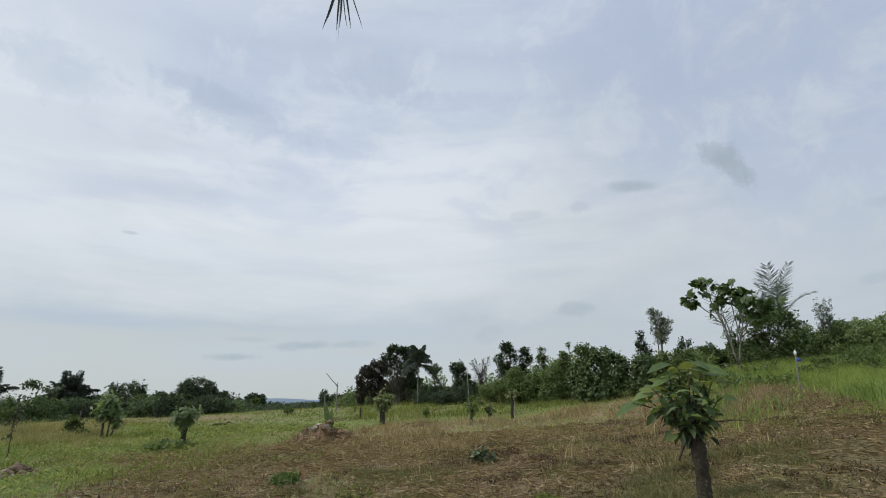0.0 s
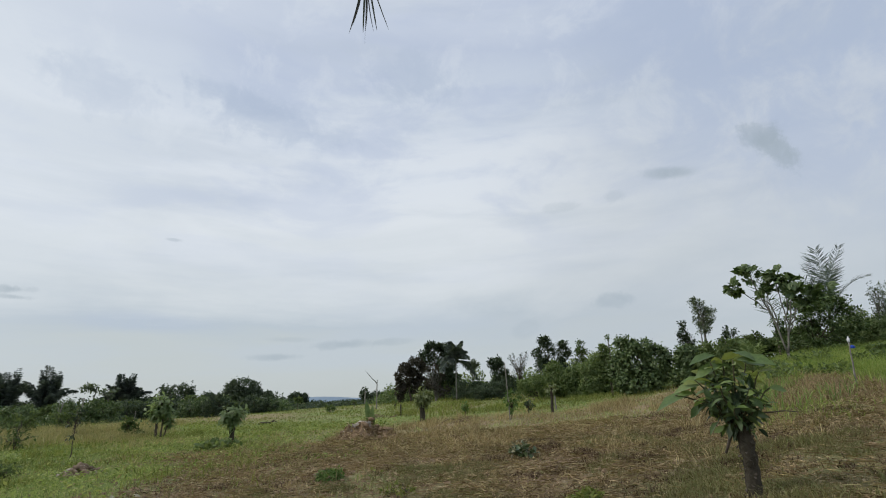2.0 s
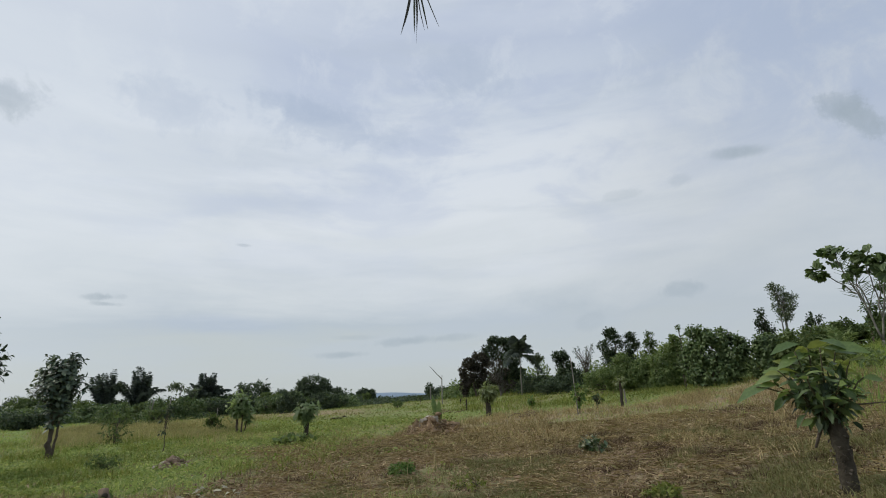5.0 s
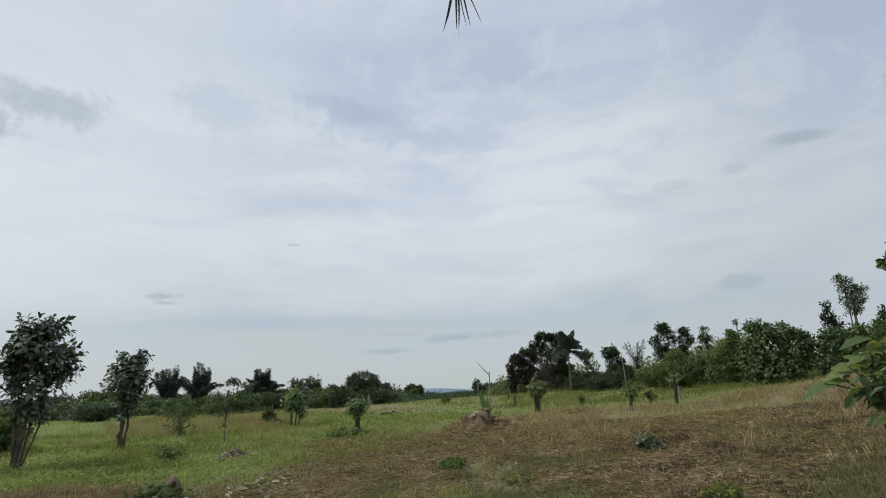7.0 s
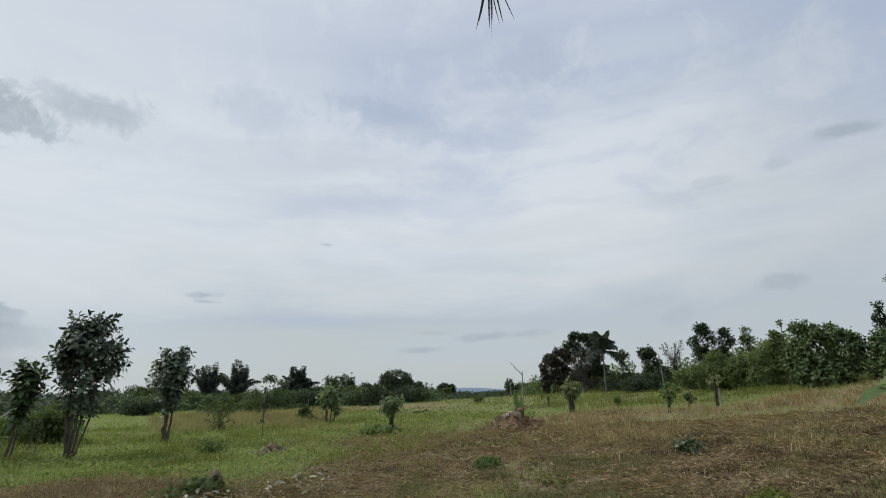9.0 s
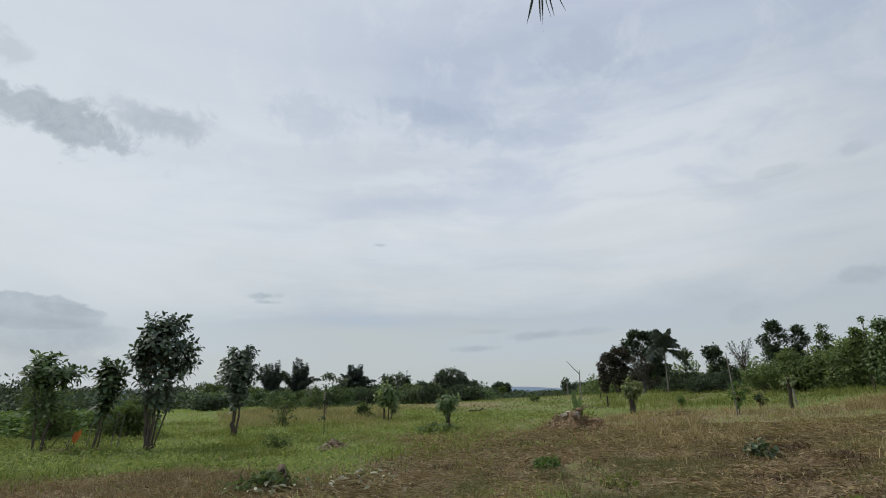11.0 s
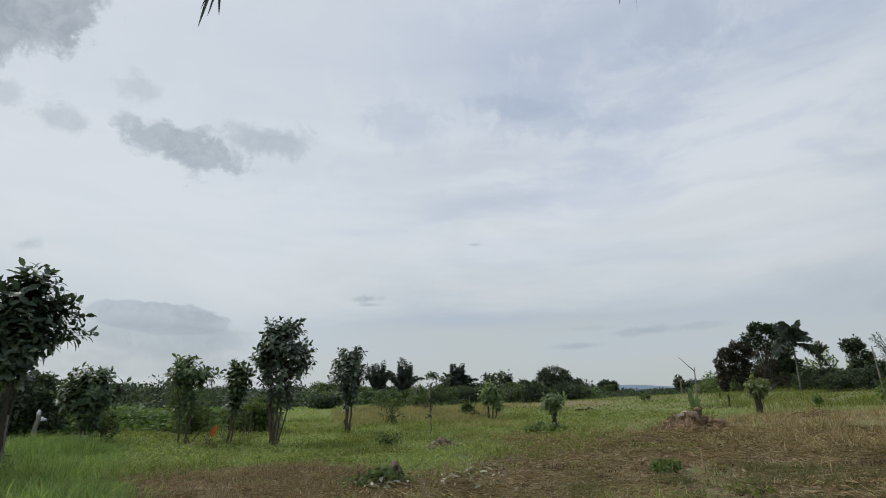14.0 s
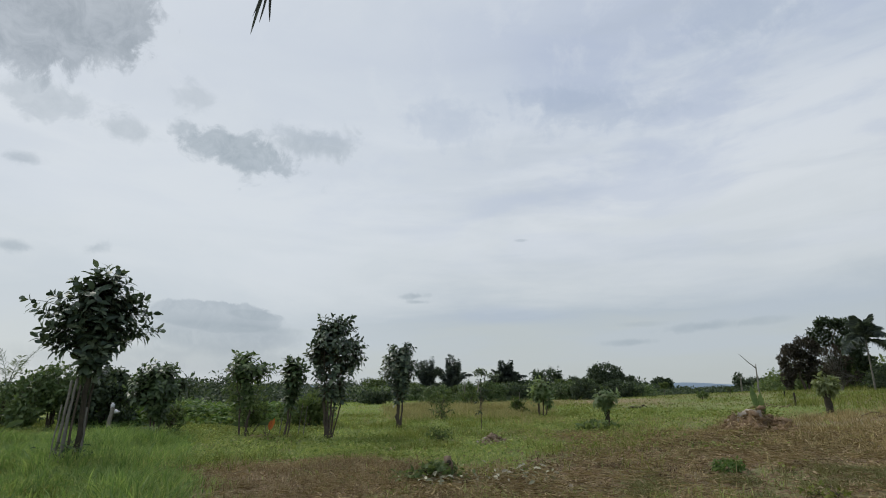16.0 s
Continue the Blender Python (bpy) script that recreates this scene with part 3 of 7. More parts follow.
def leaf_mesh(name, material, width, droop=0.25, fold=0.2):
    return mesh_of(name, *leaf_blades([(0, 0, 0)], [(0, 1, 0)], [(0, 0, 1)], 1.0, width, droop, fold), material)


def broad_tree(name, az, dist, label, material, top_el, wide, low, leaf, sprays_n, per=6, seed=1, lobes=8, bark=M_BARK, trunk=0.1, stems=1, singles=0,
               leaf_wide=0.42, category="tree", group="", droop=0.3, fine=None, shell=0.5, limbs=14, top=None, depth=None, core=0.82):
    """A tree or bush: trunk or stems, limbs, and a crown of leaf sprays. low: where the crown begins; wide: its width."""
    rng = np.random.default_rng(seed)
    if dist > 23.5 and category != "sapling":
        sprays_n, fine, leaf, leaf_wide, shell = int(sprays_n * 2.4), "far", leaf * 0.92, 0.36 if material == M_FEATHER else 0.62, max(shell, 0.7 if low < 0.3 else shell)
    x, y = spot(az, dist)
    base = thing(name, x, y, label, category, group)
    high = (height_at(top_el, dist) - base.location.z) if top is None else top
    crown = round_lobes(wide, low, high, lobes if dist < 23.5 or lobes == 0 else lobes + 7, rng, depth, core if dist < 23.5 or lobes == 0 else 0.62)
    at, out = crown_spots(crown, sprays_n, rng, shell)
    # stretch the crown to its full width and height
    edge = leaf * 0.35
    for axis, a, b in ((0, -wide / 2, wide / 2), (1, -(depth or wide) / 2, (depth or wide) / 2), (2, low, high)):
        lo, hi = np.quantile(at[:, axis], (0.004, 0.996))
        at[:, axis] = a + edge + (at[:, axis] - lo) / (hi - lo) * (b - a - 2 * edge)
    wood = []
    fork = low + (high - low) * 0.25
    tops = []
    for k in range(stems):
        a = 2 * np.pi * k / max(1, stems) + rng.uniform(-0.4, 0.4)
        off = (0.05 + trunk * 1.1) * (stems > 1)
        foot, head = np.array([math.cos(a) * off, math.sin(a) * off, -0.08]), np.array([math.cos(a) * off * 2.1, math.sin(a) * off * 2.1, fork])
        pts = bent(foot, head, 0, 7, rng, trunk * 0.35)
        stem = tube(pts, np.linspace(trunk, trunk * 0.55, 7) * rng.uniform(0.8, 1.1), 8, 0.12, rng)
        part("trunk" if stems == 1 else "stem", stem, bark, base, smooth=True)
        tops.append(pts[-1])
    for k in rng.choice(len(at), min(limbs, len(at)), replace=False):
        start = tops[k % len(tops)]
        wood.append(tube(bent(start + rng.normal(0, 0.03, 3), at[k], 0.08 * high * rng.uniform(0, 0.6), 6, rng, 0.03), np.linspace(trunk * 0.42, trunk * 0.08 + 0.004, 6), 5))
    if dist < 31:
        for w in wood:
            part("limb", w, bark, base)
    elif wood:
        tagged(part("limb", joined(wood), bark, base), kind="stuff")
    fine = fine if fine is not None else leaf > 0.15
    hung = fine == "far" and material != M_FEATHER
    leaves = sprays(at[singles:], out[singles:], per, leaf, leaf_wide, rng, droop, fine=fine, skin=hung)
    head = part("crown", leaves, material, base)
    if singles:
        single_leaves(head, leaf_mesh("leaf", material, leaf_wide, droop), leaf_frames(at[:singles], out[:singles], per, leaf, rng))
    return base


def whorls(at, root, per, leaf, rng, hang=0.0, first=28.0, last=95.0):
    """Leaves set round the ends of twigs: their feet, ways, upper sides and lengths."""
    n = len(at)
    d = unit(at - root + (0, 0, 0.1))
    a = unit(np.cross(d, rng.normal(size=(n, 3))))
    b = np.cross(d, a)
    s = (np.arange(per) / per)[None, :]
    ang = 2.4 * np.arange(per)[None] + rng.uniform(0, 6.28, (n, 1)) + rng.normal(0, 0.25, (n, per))
    tilt = np.radians(first + (last - first) * s) + rng.normal(0, 0.2, (n, per))
    ring = a[:, None] * np.cos(ang)[..., None] + b[:, None] * np.sin(ang)[..., None]
    way = d[:, None] * np.cos(tilt)[..., None] + ring * np.sin(tilt)[..., None] - np.array((0, 0, hang))
    face = d[:, None] * np.sin(tilt)[..., None] - ring * np.cos(tilt)[..., None] + np.array((0, 0, 0.35)) + rng.normal(0, 0.15, (n, per, 3))
    foot = at[:, None] - d[:, None] * (s * leaf * 1.7)[..., None]
    size = leaf * rng.uniform(0.7, 1.15, (n, per)) * (0.78 + 0.32 * s)
    return foot.reshape(-1, 3), unit(way.reshape(-1, 3)), face.reshape(-1, 3), size.ravel()


def whorl_tree(name, az, dist, label, material, lobes, stems, count, per, leaf, wide, seed, droop=0.3, hang=0.1, bark=M_BARK, singles=0, category="tree", group="", shell=0.35,
               first=28.0, last=95.0, twig=0.012, back=0.45):
    """A young tree: stems that fork into limbs, twigs out of these, and a whorl of leaves round the end of each twig.
    lobes of the crown: sideways, height over the camera's feet, half width, half height; stems: sideways at the foot and head, height of the head, radius."""
    rng = np.random.default_rng(seed)
    x, y = spot(az, dist)
    base = thing(name, x, y, label, category, group)
    z0 = base.location.z
    ex, ey, up_ = np.array(heading(az - 90)), np.array(heading(az)), np.array((0, 0, 1.0))
    eggs = [(ex * u + ey * rng.uniform(-0.2, 0.2) * ru + up_ * (h - z0), (ru, ru, rh)) for u, h, ru, rh in lobes]
    at, out = crown_spots(eggs, count, rng, shell)
    top = max((e[0] for e in eggs), key=lambda c: c[2])
    heads = []
    for k, (u0, u1, h1, r) in enumerate(stems):
        side = ey * rng.uniform(-0.06, 0.06) * (len(stems) > 1)
        foot, head = ex * u0 + side - up_ * 0.1, ex * u1 + side * 1.6 + up_ * (h1 - z0)
        part("trunk" if len(stems) == 1 else "stem", tube(bent(foot, head, 0, 9, rng, r * 0.3), np.linspace(r * 1.15, r * 0.75, 9) * rng.uniform(0.9, 1.1, 9), 9, 0.14, rng), bark, base, smooth=True)
        heads.append(head)
        part("limb", tube(bent(head, head * 0.3 + top * 0.7 + rng.normal(0, 0.08, 3), 0, 7, rng, 0.03), np.linspace(r * 0.75, r * 0.25, 7), 6), bark, base)
    heads = np.array(heads)
    near = heads[np.argmin(np.linalg.norm(at[:, None, :2] - heads[None, :, :2], axis=-1) + rng.uniform(0, 0.15, (len(at), len(heads))), axis=1)]
    level = at[:, 2] - 0.2 - back * np.linalg.norm(at[:, :2] - near[:, :2], axis=1)
    share = np.clip((level - near[:, 2]) / np.maximum(top[2] - near[:, 2], 0.05), 0, 0.75)[:, None]
    root = near * (1 - share) + top * share
    root[:, 2] = np.maximum(root[:, 2], np.minimum(near[:, 2], at[:, 2] - 0.02) * 0.9)
    twigs = [tube(bent(root[k], at[k], 0.05 * np.linalg.norm(at[k] - root[k]), 5, rng, 0.012), np.linspace(twig, twig * 0.35, 5), 4) for k in range(count)]
    for t in twigs[:14]:
        part("limb", t, bark, base)
    if count > 14:
        tagged(part("twig", joined(twigs[14:]), bark, base), kind="stuff")
    foot, way, face, size = whorls(at, root, per, leaf, rng, hang, first, last)
    crown = part("crown", leaf_blades(foot[singles:], way[singles:], face[singles:], size[singles:], size[singles:] * wide, droop, 0.1, dist < 19), material, base)
    if singles:
        me = leaf_mesh("leaf", material, wide, droop, 0.1)
        side = unit(np.cross(way[:singles], face[:singles]))
        nor = np.cross(side, way[:singles])

        def frames():
            for k in range(singles):
                m = Matrix((side[k] * size[k], way[k] * size[k], nor[k] * size[k])).transposed().to_4x4()
                m.translation = foot[k]
                yield m
        single_leaves(crown, me, frames())
    return base


def lobed_tree(name, az, dist, label, material, lobes, leaf, count, seed, category="tree", group="", trunk=0.1, stems=1, each=9, size=0.36, skin=False, wide=0.55, shell=0.55,
               bark=M_BARK, limbs=18, core=0.62, foot_u=0.0):
    """A farther tree or bush of billowing clumps; lobes as for whorl_tree."""
    rng = np.random.default_rng(seed)
    x, y = spot(az, dist)
    base = thing(name, x, y, label, category, group)
    z0 = base.location.z
    ex, up_ = np.array(heading(az - 90)), np.array((0, 0, 1.0))
    eggs = []
    for u, h, ru, rh in lobes:
        c, r = ex * u + up_ * (h - z0), np.array((ru, ru * 0.85, rh))
        if core:
            eggs.append((c, r * core))
        for _ in range(each):
            d = unit(rng.normal(size=3))
            q = (ru * ru * rh) ** (1 / 3) * size * rng.uniform(0.6, 1.15)
            eggs.append((c + d * (r - q * 0.75), np.array((q, q, q * 0.85))))
    at, out = crown_spots(eggs, count, rng, shell)
    ok = at[:, 2] > 0.0
    at, out = at[ok], out[ok]
    low = max(0.3, float(np.quantile(at[:, 2], 0.2)) * (1.0 if core else 0.55))
    tops = []
    for k in range(stems):
        a = 2.4 * k + rng.uniform(-0.4, 0.4)
        off = np.array((math.cos(a), math.sin(a), 0)) * trunk * 1.5 * (stems > 1) + ex * foot_u
        pts = bent(off - up_ * 0.1, off * 1.8 + up_ * low, 0, 6, rng, trunk * 0.3)
        part("trunk" if stems == 1 else "stem", tube(pts, np.linspace(trunk, trunk * 0.6, 6), 7, 0.1, rng), bark, base, smooth=True)
        tops.append(pts[-1])
    pick = rng.choice(len(at), min(limbs, len(at)), replace=False)
    mid = np.mean(at, axis=0)
    wood = [tube(bent(tops[i % len(tops)] + (mid - tops[i % len(tops)]) * rng.uniform(-0.3, 0.7) * (1, 1, 1), at[k], 0.1, 6, rng, 0.04), np.linspace(trunk * 0.45, 0.008, 6), 4) for i, k in enumerate(pick)]
    if dist < 36:
        for w in wood:
            part("limb", w, bark, base)
    else:
        tagged(part("limb", joined(wood), bark, base), kind="stuff")
    part("crown", sprays(at, out, 4, leaf, wide, rng, 0.3, fine="far", skin=skin), material, base)
    return base


def frond_piece(length, leaflets, leaflet_len, rng, arch=0.5, rise=0.9, tip_droop=0.6, leaflet_wide=0.035, vee=0.35, rachis=0.02, hang=0.35, fine=False, fall=0.0):
    """One feather-shaped palm leaf that rises along +y and arches over."""
    s = np.linspace(0, 1, 12)
    pts = np.stack([0.04 * length * np.sin(s * 2.0) * rng.uniform(-1, 1), length * s * np.cos(rise) + arch * length * s**2 * 0.35,
                    length * (s * np.sin(rise) - tip_droop * s**2.4 * 0.8)], -1)
    stem = tube(pts, np.linspace(rachis, rachis * 0.2, 12), 4)
    t = np.sort(rng.uniform(0.16, 1.0, leaflets))
    base = np.stack([np.interp(t, s, pts[:, k]) for k in range(3)], -1)
    way = np.stack([np.interp(t, s, g) for g in unit(np.gradient(pts, axis=0)).T], -1)
    left = np.where(np.arange(leaflets) % 2 == 0, 1.0, -1.0)[:, None]
    side = unit(np.cross(way, (0, 0, 1.0)) + 1e-6)
    up_ = np.cross(side, way)
    d = unit(side * left + way * (0.45 + 0.5 * t[:, None]) * (1 - 0.7 * fall) + up_ * vee * (1 - fall) - np.array((0, 0, 0.75 * fall)) + rng.normal(0, 0.10 + 0.2 * fall, (leaflets, 3)))
    L = leaflet_len * (0.45 + 0.9 * np.sin(np.pi * np.clip(t * 0.85 + 0.12, 0, 1))) * rng.uniform(0.8, 1.15, leaflets)
    return joined([stem, leaf_blades(base, d, up_ + rng.normal(0, 0.2, (leaflets, 3)), L, np.full(leaflets, leaflet_wide * 2), hang, 0.1, fine)])


def palm(name, az, dist, label, material, top_el, seed, fronds=18, length=2.2, trunk_h=0.8, trunk_r=0.18, upright=0.9, spread=0.5, leaflets=46, leaflet_len=0.5,
         group="", droop=0.6, bark=M_MOSSY, wide=0.035, hang=0.35, arch=0.4, fall=0.0):
    rng = np.random.default_rng(seed)
    x, y = spot(az, dist)
    base = thing(name, x, y, label, "palm tree", group)
    full = height_at(top_el, dist) - base.location.z
    trunk_h = max(0.3, trunk_h if trunk_h > 0 else full - length * 0.75)
    part("trunk", tube(bent((0, 0, -0.1), (0.1 * trunk_r, 0, trunk_h), 0, 8, rng, trunk_r * 0.1), np.linspace(trunk_r * 1.1, trunk_r * 0.9, 8), 9, 0.16, rng), bark, base)
    reach = full - trunk_h
    made = []
    for k in range(fronds):
        inner = k / fronds
        rise = upright + spread * (0.5 - inner) * 1.6 + rng.uniform(-0.12, 0.12)
        rise = min(1.48, rise)
        f = frond_piece(length * rng.uniform(0.8, 1.1), leaflets, leaflet_len, rng, arch, rise, droop * (1.75 - rise) * rng.uniform(0.7, 1.2), wide, hang=hang, fine="far" if dist > 38 else False, fall=fall)
        a = k * 2.399 + rng.uniform(-0.2, 0.2)
        rot = np.array(Matrix.Rotation(a, 3, "Z"))
        made.append((f[0] @ rot.T, f[1]))
    size = reach / max(f[0][:, 2].max() for f in made)
    for f in made:
        part("frond", (f[0] * size + (0, 0, trunk_h - 0.06), f[1]), material, base)
    return base


def stone_piece(size, rng, bumps=0.22, detail=2):
    """A rough stone resting on its base."""
    bm = bmesh.new()
    bmesh.ops.create_icosphere(bm, subdivisions=detail, radius=1.0)
    bm.verts.index_update()
    off = rng.uniform(-50, 50, 3)
    v = np.array([p.co[:] for p in bm.verts])
    t = np.array([[p.index for p in f.verts] for f in bm.faces])
    bm.free()
    v = v * np.array([1 + bumps * 2.4 * noise.noise(Vector(q * 1.3 + off)) + bumps * 1.6 * noise.noise(Vector(q * 3.1 + off)) for q in v])[:, None]
    v = np.maximum(v, -0.55) * np.asarray(size)
    v[:, 2] -= v[:, 2].min() + 0.02
    return v, t


# ---- ground, horizon ----
def build_ground():
    az = np.concatenate([np.arange(-180, -50, 4.0), np.arange(-50, 100, 0.8), np.arange(100, 180, 4.0)])
    dist = np.concatenate([[0.0], np.geomspace(0.6, 70, 150), np.geomspace(80, 4500, 26)])
    a, d = np.meshgrid(np.radians(az), dist, indexing="ij")
    x, y = -np.sin(a) * d, np.cos(a) * d
    z = land(x, y)
    n, k = len(az), len(dist)
    i, j = np.meshgrid(np.arange(n), np.arange(k - 1), indexing="ij")
    p, q = i * k + j, (i + 1) % n * k + j
    tris = np.concatenate([np.stack([p, p + 1, q + 1], -1).reshape(-1, 3), np.stack([p, q + 1, q], -1).reshape(-1, 3)])
    me = mesh_of("ground", np.stack([x, y, z], -1), tris, M_GROUND, True)
    g = greenness(x, y).ravel()
    g = np.where(d.ravel() > 55, 0.7, g)
    col = me.attributes.new("cover", "FLOAT_COLOR", "POINT")
    col.data.foreach_set("color", np.stack([g, np.clip(bare(x, y).ravel() * 1.3, 0, 1), g, np.ones_like(g)], -1).astype(np.float32).ravel())
    return tagged(new("ground", me), "rough sloping field of dry earth, straw and grass", "ground", kind="structure")


build_ground()


def build_hills():
    """A low wooded ridge at the horizon; its blue colour stands for the haze before it."""
    az = np.linspace(-60, 110, 340)
    dist = 3600.0
    el = 0.22 + 0.28 * np.exp(-((az - 20.5) / 4.0) ** 2) + 0.05 * fbm(az, az * 0, 0.35, 5)
    pieces = []
    for row, (f, h) in enumerate(((0.94, -0.3), (0.97, 0.55), (1.0, 1.0), (1.06, 0.6), (1.15, -0.3))):
        r = dist * f
        pieces.append(np.stack([-np.sin(np.radians(az)) * r, np.cos(np.radians(az)) * r, np.where(h > 0, EYE + r * np.tan(np.radians(el * h)), -20.0)], -1))
    v = np.stack(pieces)
    n, k = v.shape[:2]
    i, j = np.meshgrid(np.arange(n - 1), np.arange(k - 1), indexing="ij")
    p = i * k + j
    tris = np.concatenate([np.stack([p, p + 1, p + k + 1], -1).reshape(-1, 3), np.stack([p, p + k + 1, p + k], -1).reshape(-1, 3)])
    tagged(new("backdrop", mesh_of("backdrop", v, tris, M_HAZEHILL, True)), "distant wooded hills on the horizon, haze blue put in their colour", "hills", kind="structure")


build_hills()


# ---- trees of the left-hand pasture ----
def forked_tree():
    """The big dark tree whose crown stands on several old leaning stems."""
    rng = np.random.default_rng(41)
    base = whorl_tree("young_tree", 78.7, 11.3, "dark glossy-leaved tree on several grey leaning stems in tall grass", M_GLOSSY,
                      ((0.11, 2.80, 0.62, 0.66), (0.16, 3.38, 0.44, 0.24), (-0.70, 2.74, 0.32, 0.23), (-0.60, 2.26, 0.25, 0.18), (1.0, 2.6, 0.32, 0.22), (0.13, 2.08, 0.44, 0.44), (-0.25, 2.45, 0.4, 0.4), (0.5, 2.45, 0.4, 0.4), (0.62, 2.98, 0.32, 0.28), (-0.34, 3.06, 0.36, 0.25)),
                      ((0.13, 0.10, 1.75, 0.046), (0.17, 0.2, 1.6, 0.024)), 240, 8, 0.20, 0.6, 41, 0.25, 0.12, M_MOSSY, 280, "tree", "planted young trees", 0.3, 32, 100, 0.009, 0.1)
    ex, ey = np.array(heading(78.7 - 90)), np.array(heading(78.7))
    for foot, head, high, r, mat in ((-0.19, -0.11, 1.5, 0.024, M_POST), (-0.12, -0.03, 1.56, 0.03, M_PALE), (-0.03, 0.03, 1.42, 0.022, M_BARK), (-0.25, -0.19, 1.1, 0.011, M_POST), (0.2, 0.17, 1.05, 0.024, M_PALE)):
        a = ex * foot + ey * rng.uniform(-0.15, 0.05) + (0, 0, -0.1)
        part("stem", tube(bent(a, ex * head + ey * rng.uniform(-0.1, 0.05) + (0, 0, high), 0, 9, rng, 0.006), np.linspace(r, r * 0.8, 9), 9, 0.22, rng), mat, base, "grey weathered stem", smooth=True)
    # creeper and dead twigs wrapped round the foot
    p = np.stack([rng.normal(0.0, 0.15, 160), rng.normal(0, 0.14, 160), rng.uniform(0.0, 0.5, 160)], -1)
    p = p[:, :1] * ex + p[:, 1:2] * ey + p[:, 2:] * np.array((0, 0, 1.0))
    part("creeper", leaf_blades(p, rng.normal(0, 1, (160, 3)) + (0, 0, 0.6), rng.normal(0, 0.4, (160, 3)) + (0, 0, 1), rng.uniform(0.05, 0.13, 160), rng.uniform(0.02, 0.05, 160)), M_DARK, base)


forked_tree()
whorl_tree("young_tree", 72.0, 18.0, "bushy dark green young tree with drooping compound leaves", M_DEEP, ((-0.1, 1.45, 0.85, 0.60), (-0.14, 1.9, 0.55, 0.28), (-0.72, 1.56, 0.36, 0.30), (0.66, 1.52, 0.42, 0.24), (-0.12, 0.85, 0.36, 0.34)),
           ((-0.1, -0.16, 0.75, 0.03), (0.02, 0.0, 0.6, 0.022), (-0.18, -0.25, 0.6, 0.022)), 210, 10, 0.21, 0.52, 52, 0.45, 0.25, M_BARK, 160, "tree", "planted young trees", 0.3)
broad_tree("undergrowth_bush", 71.2, 19.0, "dark bush at the foot of a young tree", M_BUSH, -1.2, 0.9, 0.05, 0.12, 150, 6, 53, 5, M_BARK, 0.03, 2, 0, 0.45, "bush", top=0.85)
whorl_tree("young_tree", 64.6, 16.7, "sparse young tree with large light green leaves", M_VINE, ((-0.04, 2.0, 0.6, 0.34), (0.6, 2.0, 0.28, 0.2), (-0.03, 1.28, 0.26, 0.30), (-0.2, 2.28, 0.30, 0.14)),
           ((-0.08, -0.17, 0.9, 0.028), (0.05, 0.15, 0.95, 0.032)), 84, 9, 0.205, 0.58, 54, 0.45, 0.2, M_BARK, 150, "tree", "planted young trees", 0.3)
broad_tree("undergrowth_bush", 64.2, 20.5, "leafy green bush behind the young trees", M_BUSH, 0.9, 1.7, 0.1, 0.15, 260, 6, 55, 7, M_BARK, 0.04, 3, 0, 0.5, "bush", core=0.66)
whorl_tree("young_tree", 60.3, 15.8, "leaning young tree with long drooping leaves", M_DEEP, ((0.05, 1.86, 0.46, 0.38), (0.03, 1.25, 0.26, 0.28), (0.0, 2.1, 0.24, 0.16)),
           ((-0.1, -0.02, 0.9, 0.03), (-0.02, 0.04, 0.85, 0.02)), 76, 9, 0.205, 0.56, 56, 0.45, 0.25, M_BARK, 120, "tree", "planted young trees", 0.3)
whorl_tree("young_tree", 56.4, 15.5, "tall young tree with drooping dark glossy leaves", M_GLOSSY, ((0.11, 2.42, 0.82, 0.92), (-0.18, 3.2, 0.38, 0.24), (0.26, 3.2, 0.44, 0.24), (0.74, 2.43, 0.26, 0.5), (0.1, 1.42, 0.46, 0.32), (-0.55, 2.4, 0.25, 0.32)),
           ((-0.05, -0.17, 1.15, 0.045), (0.01, 0.05, 1.15, 0.034), (0.06, 0.14, 1.1, 0.024), (0.08, 0.34, 1.05, 0.022), (-0.03, -0.05, 1.1, 0.026)), 225, 9, 0.182, 0.58, 57, 0.38, 0.3, M_BARK, 240, "tree", "planted young trees", 0.3)
broad_tree("undergrowth_bush", 58.6, 20.0, "dark leafy bush behind the tall young tree", M_BUSH, -0.6, 1.9, 0.05, 0.16, 260, 6, 58, 7, M_BARK, 0.04, 3, 0, 0.5, "bush", core=0.66)
whorl_tree("young_tree", 49.3, 17.9, "slender young tree with a narrow dark crown", M_GLOSSY, ((-0.03, 2.1, 0.66, 0.62), (0.04, 2.64, 0.5, 0.26), (-0.01, 1.4, 0.4, 0.38), (0.34, 2.03, 0.34, 0.44)),
           ((0.02, -0.03, 0.95, 0.062), (0.07, 0.13, 1.1, 0.034)), 190, 9, 0.17, 0.56, 59, 0.38, 0.3, M_BARK, 170, "tree", "planted young trees", 0.3)


def plain_stick(name, az, dist, top_el, radius, label, material, category="stick", lean=0.0, group=""):
    rng = np.random.default_rng(int(abs(az) * 97 + dist * 13))
    x, y = spot(az, dist)
    base = thing(name, x, y, label, category, group)
    high = height_at(top_el, dist) - base.location.z
    ex = np.array(heading(az - 90))
    part("pole", tube(bent((0, 0, -0.1), ex * lean * high + (0, 0, high), 0, 8, rng, radius * 0.15), np.linspace(radius, radius * 0.75, 8), 8, 0.1, rng), material, base, smooth=True)
    return base, ex, high


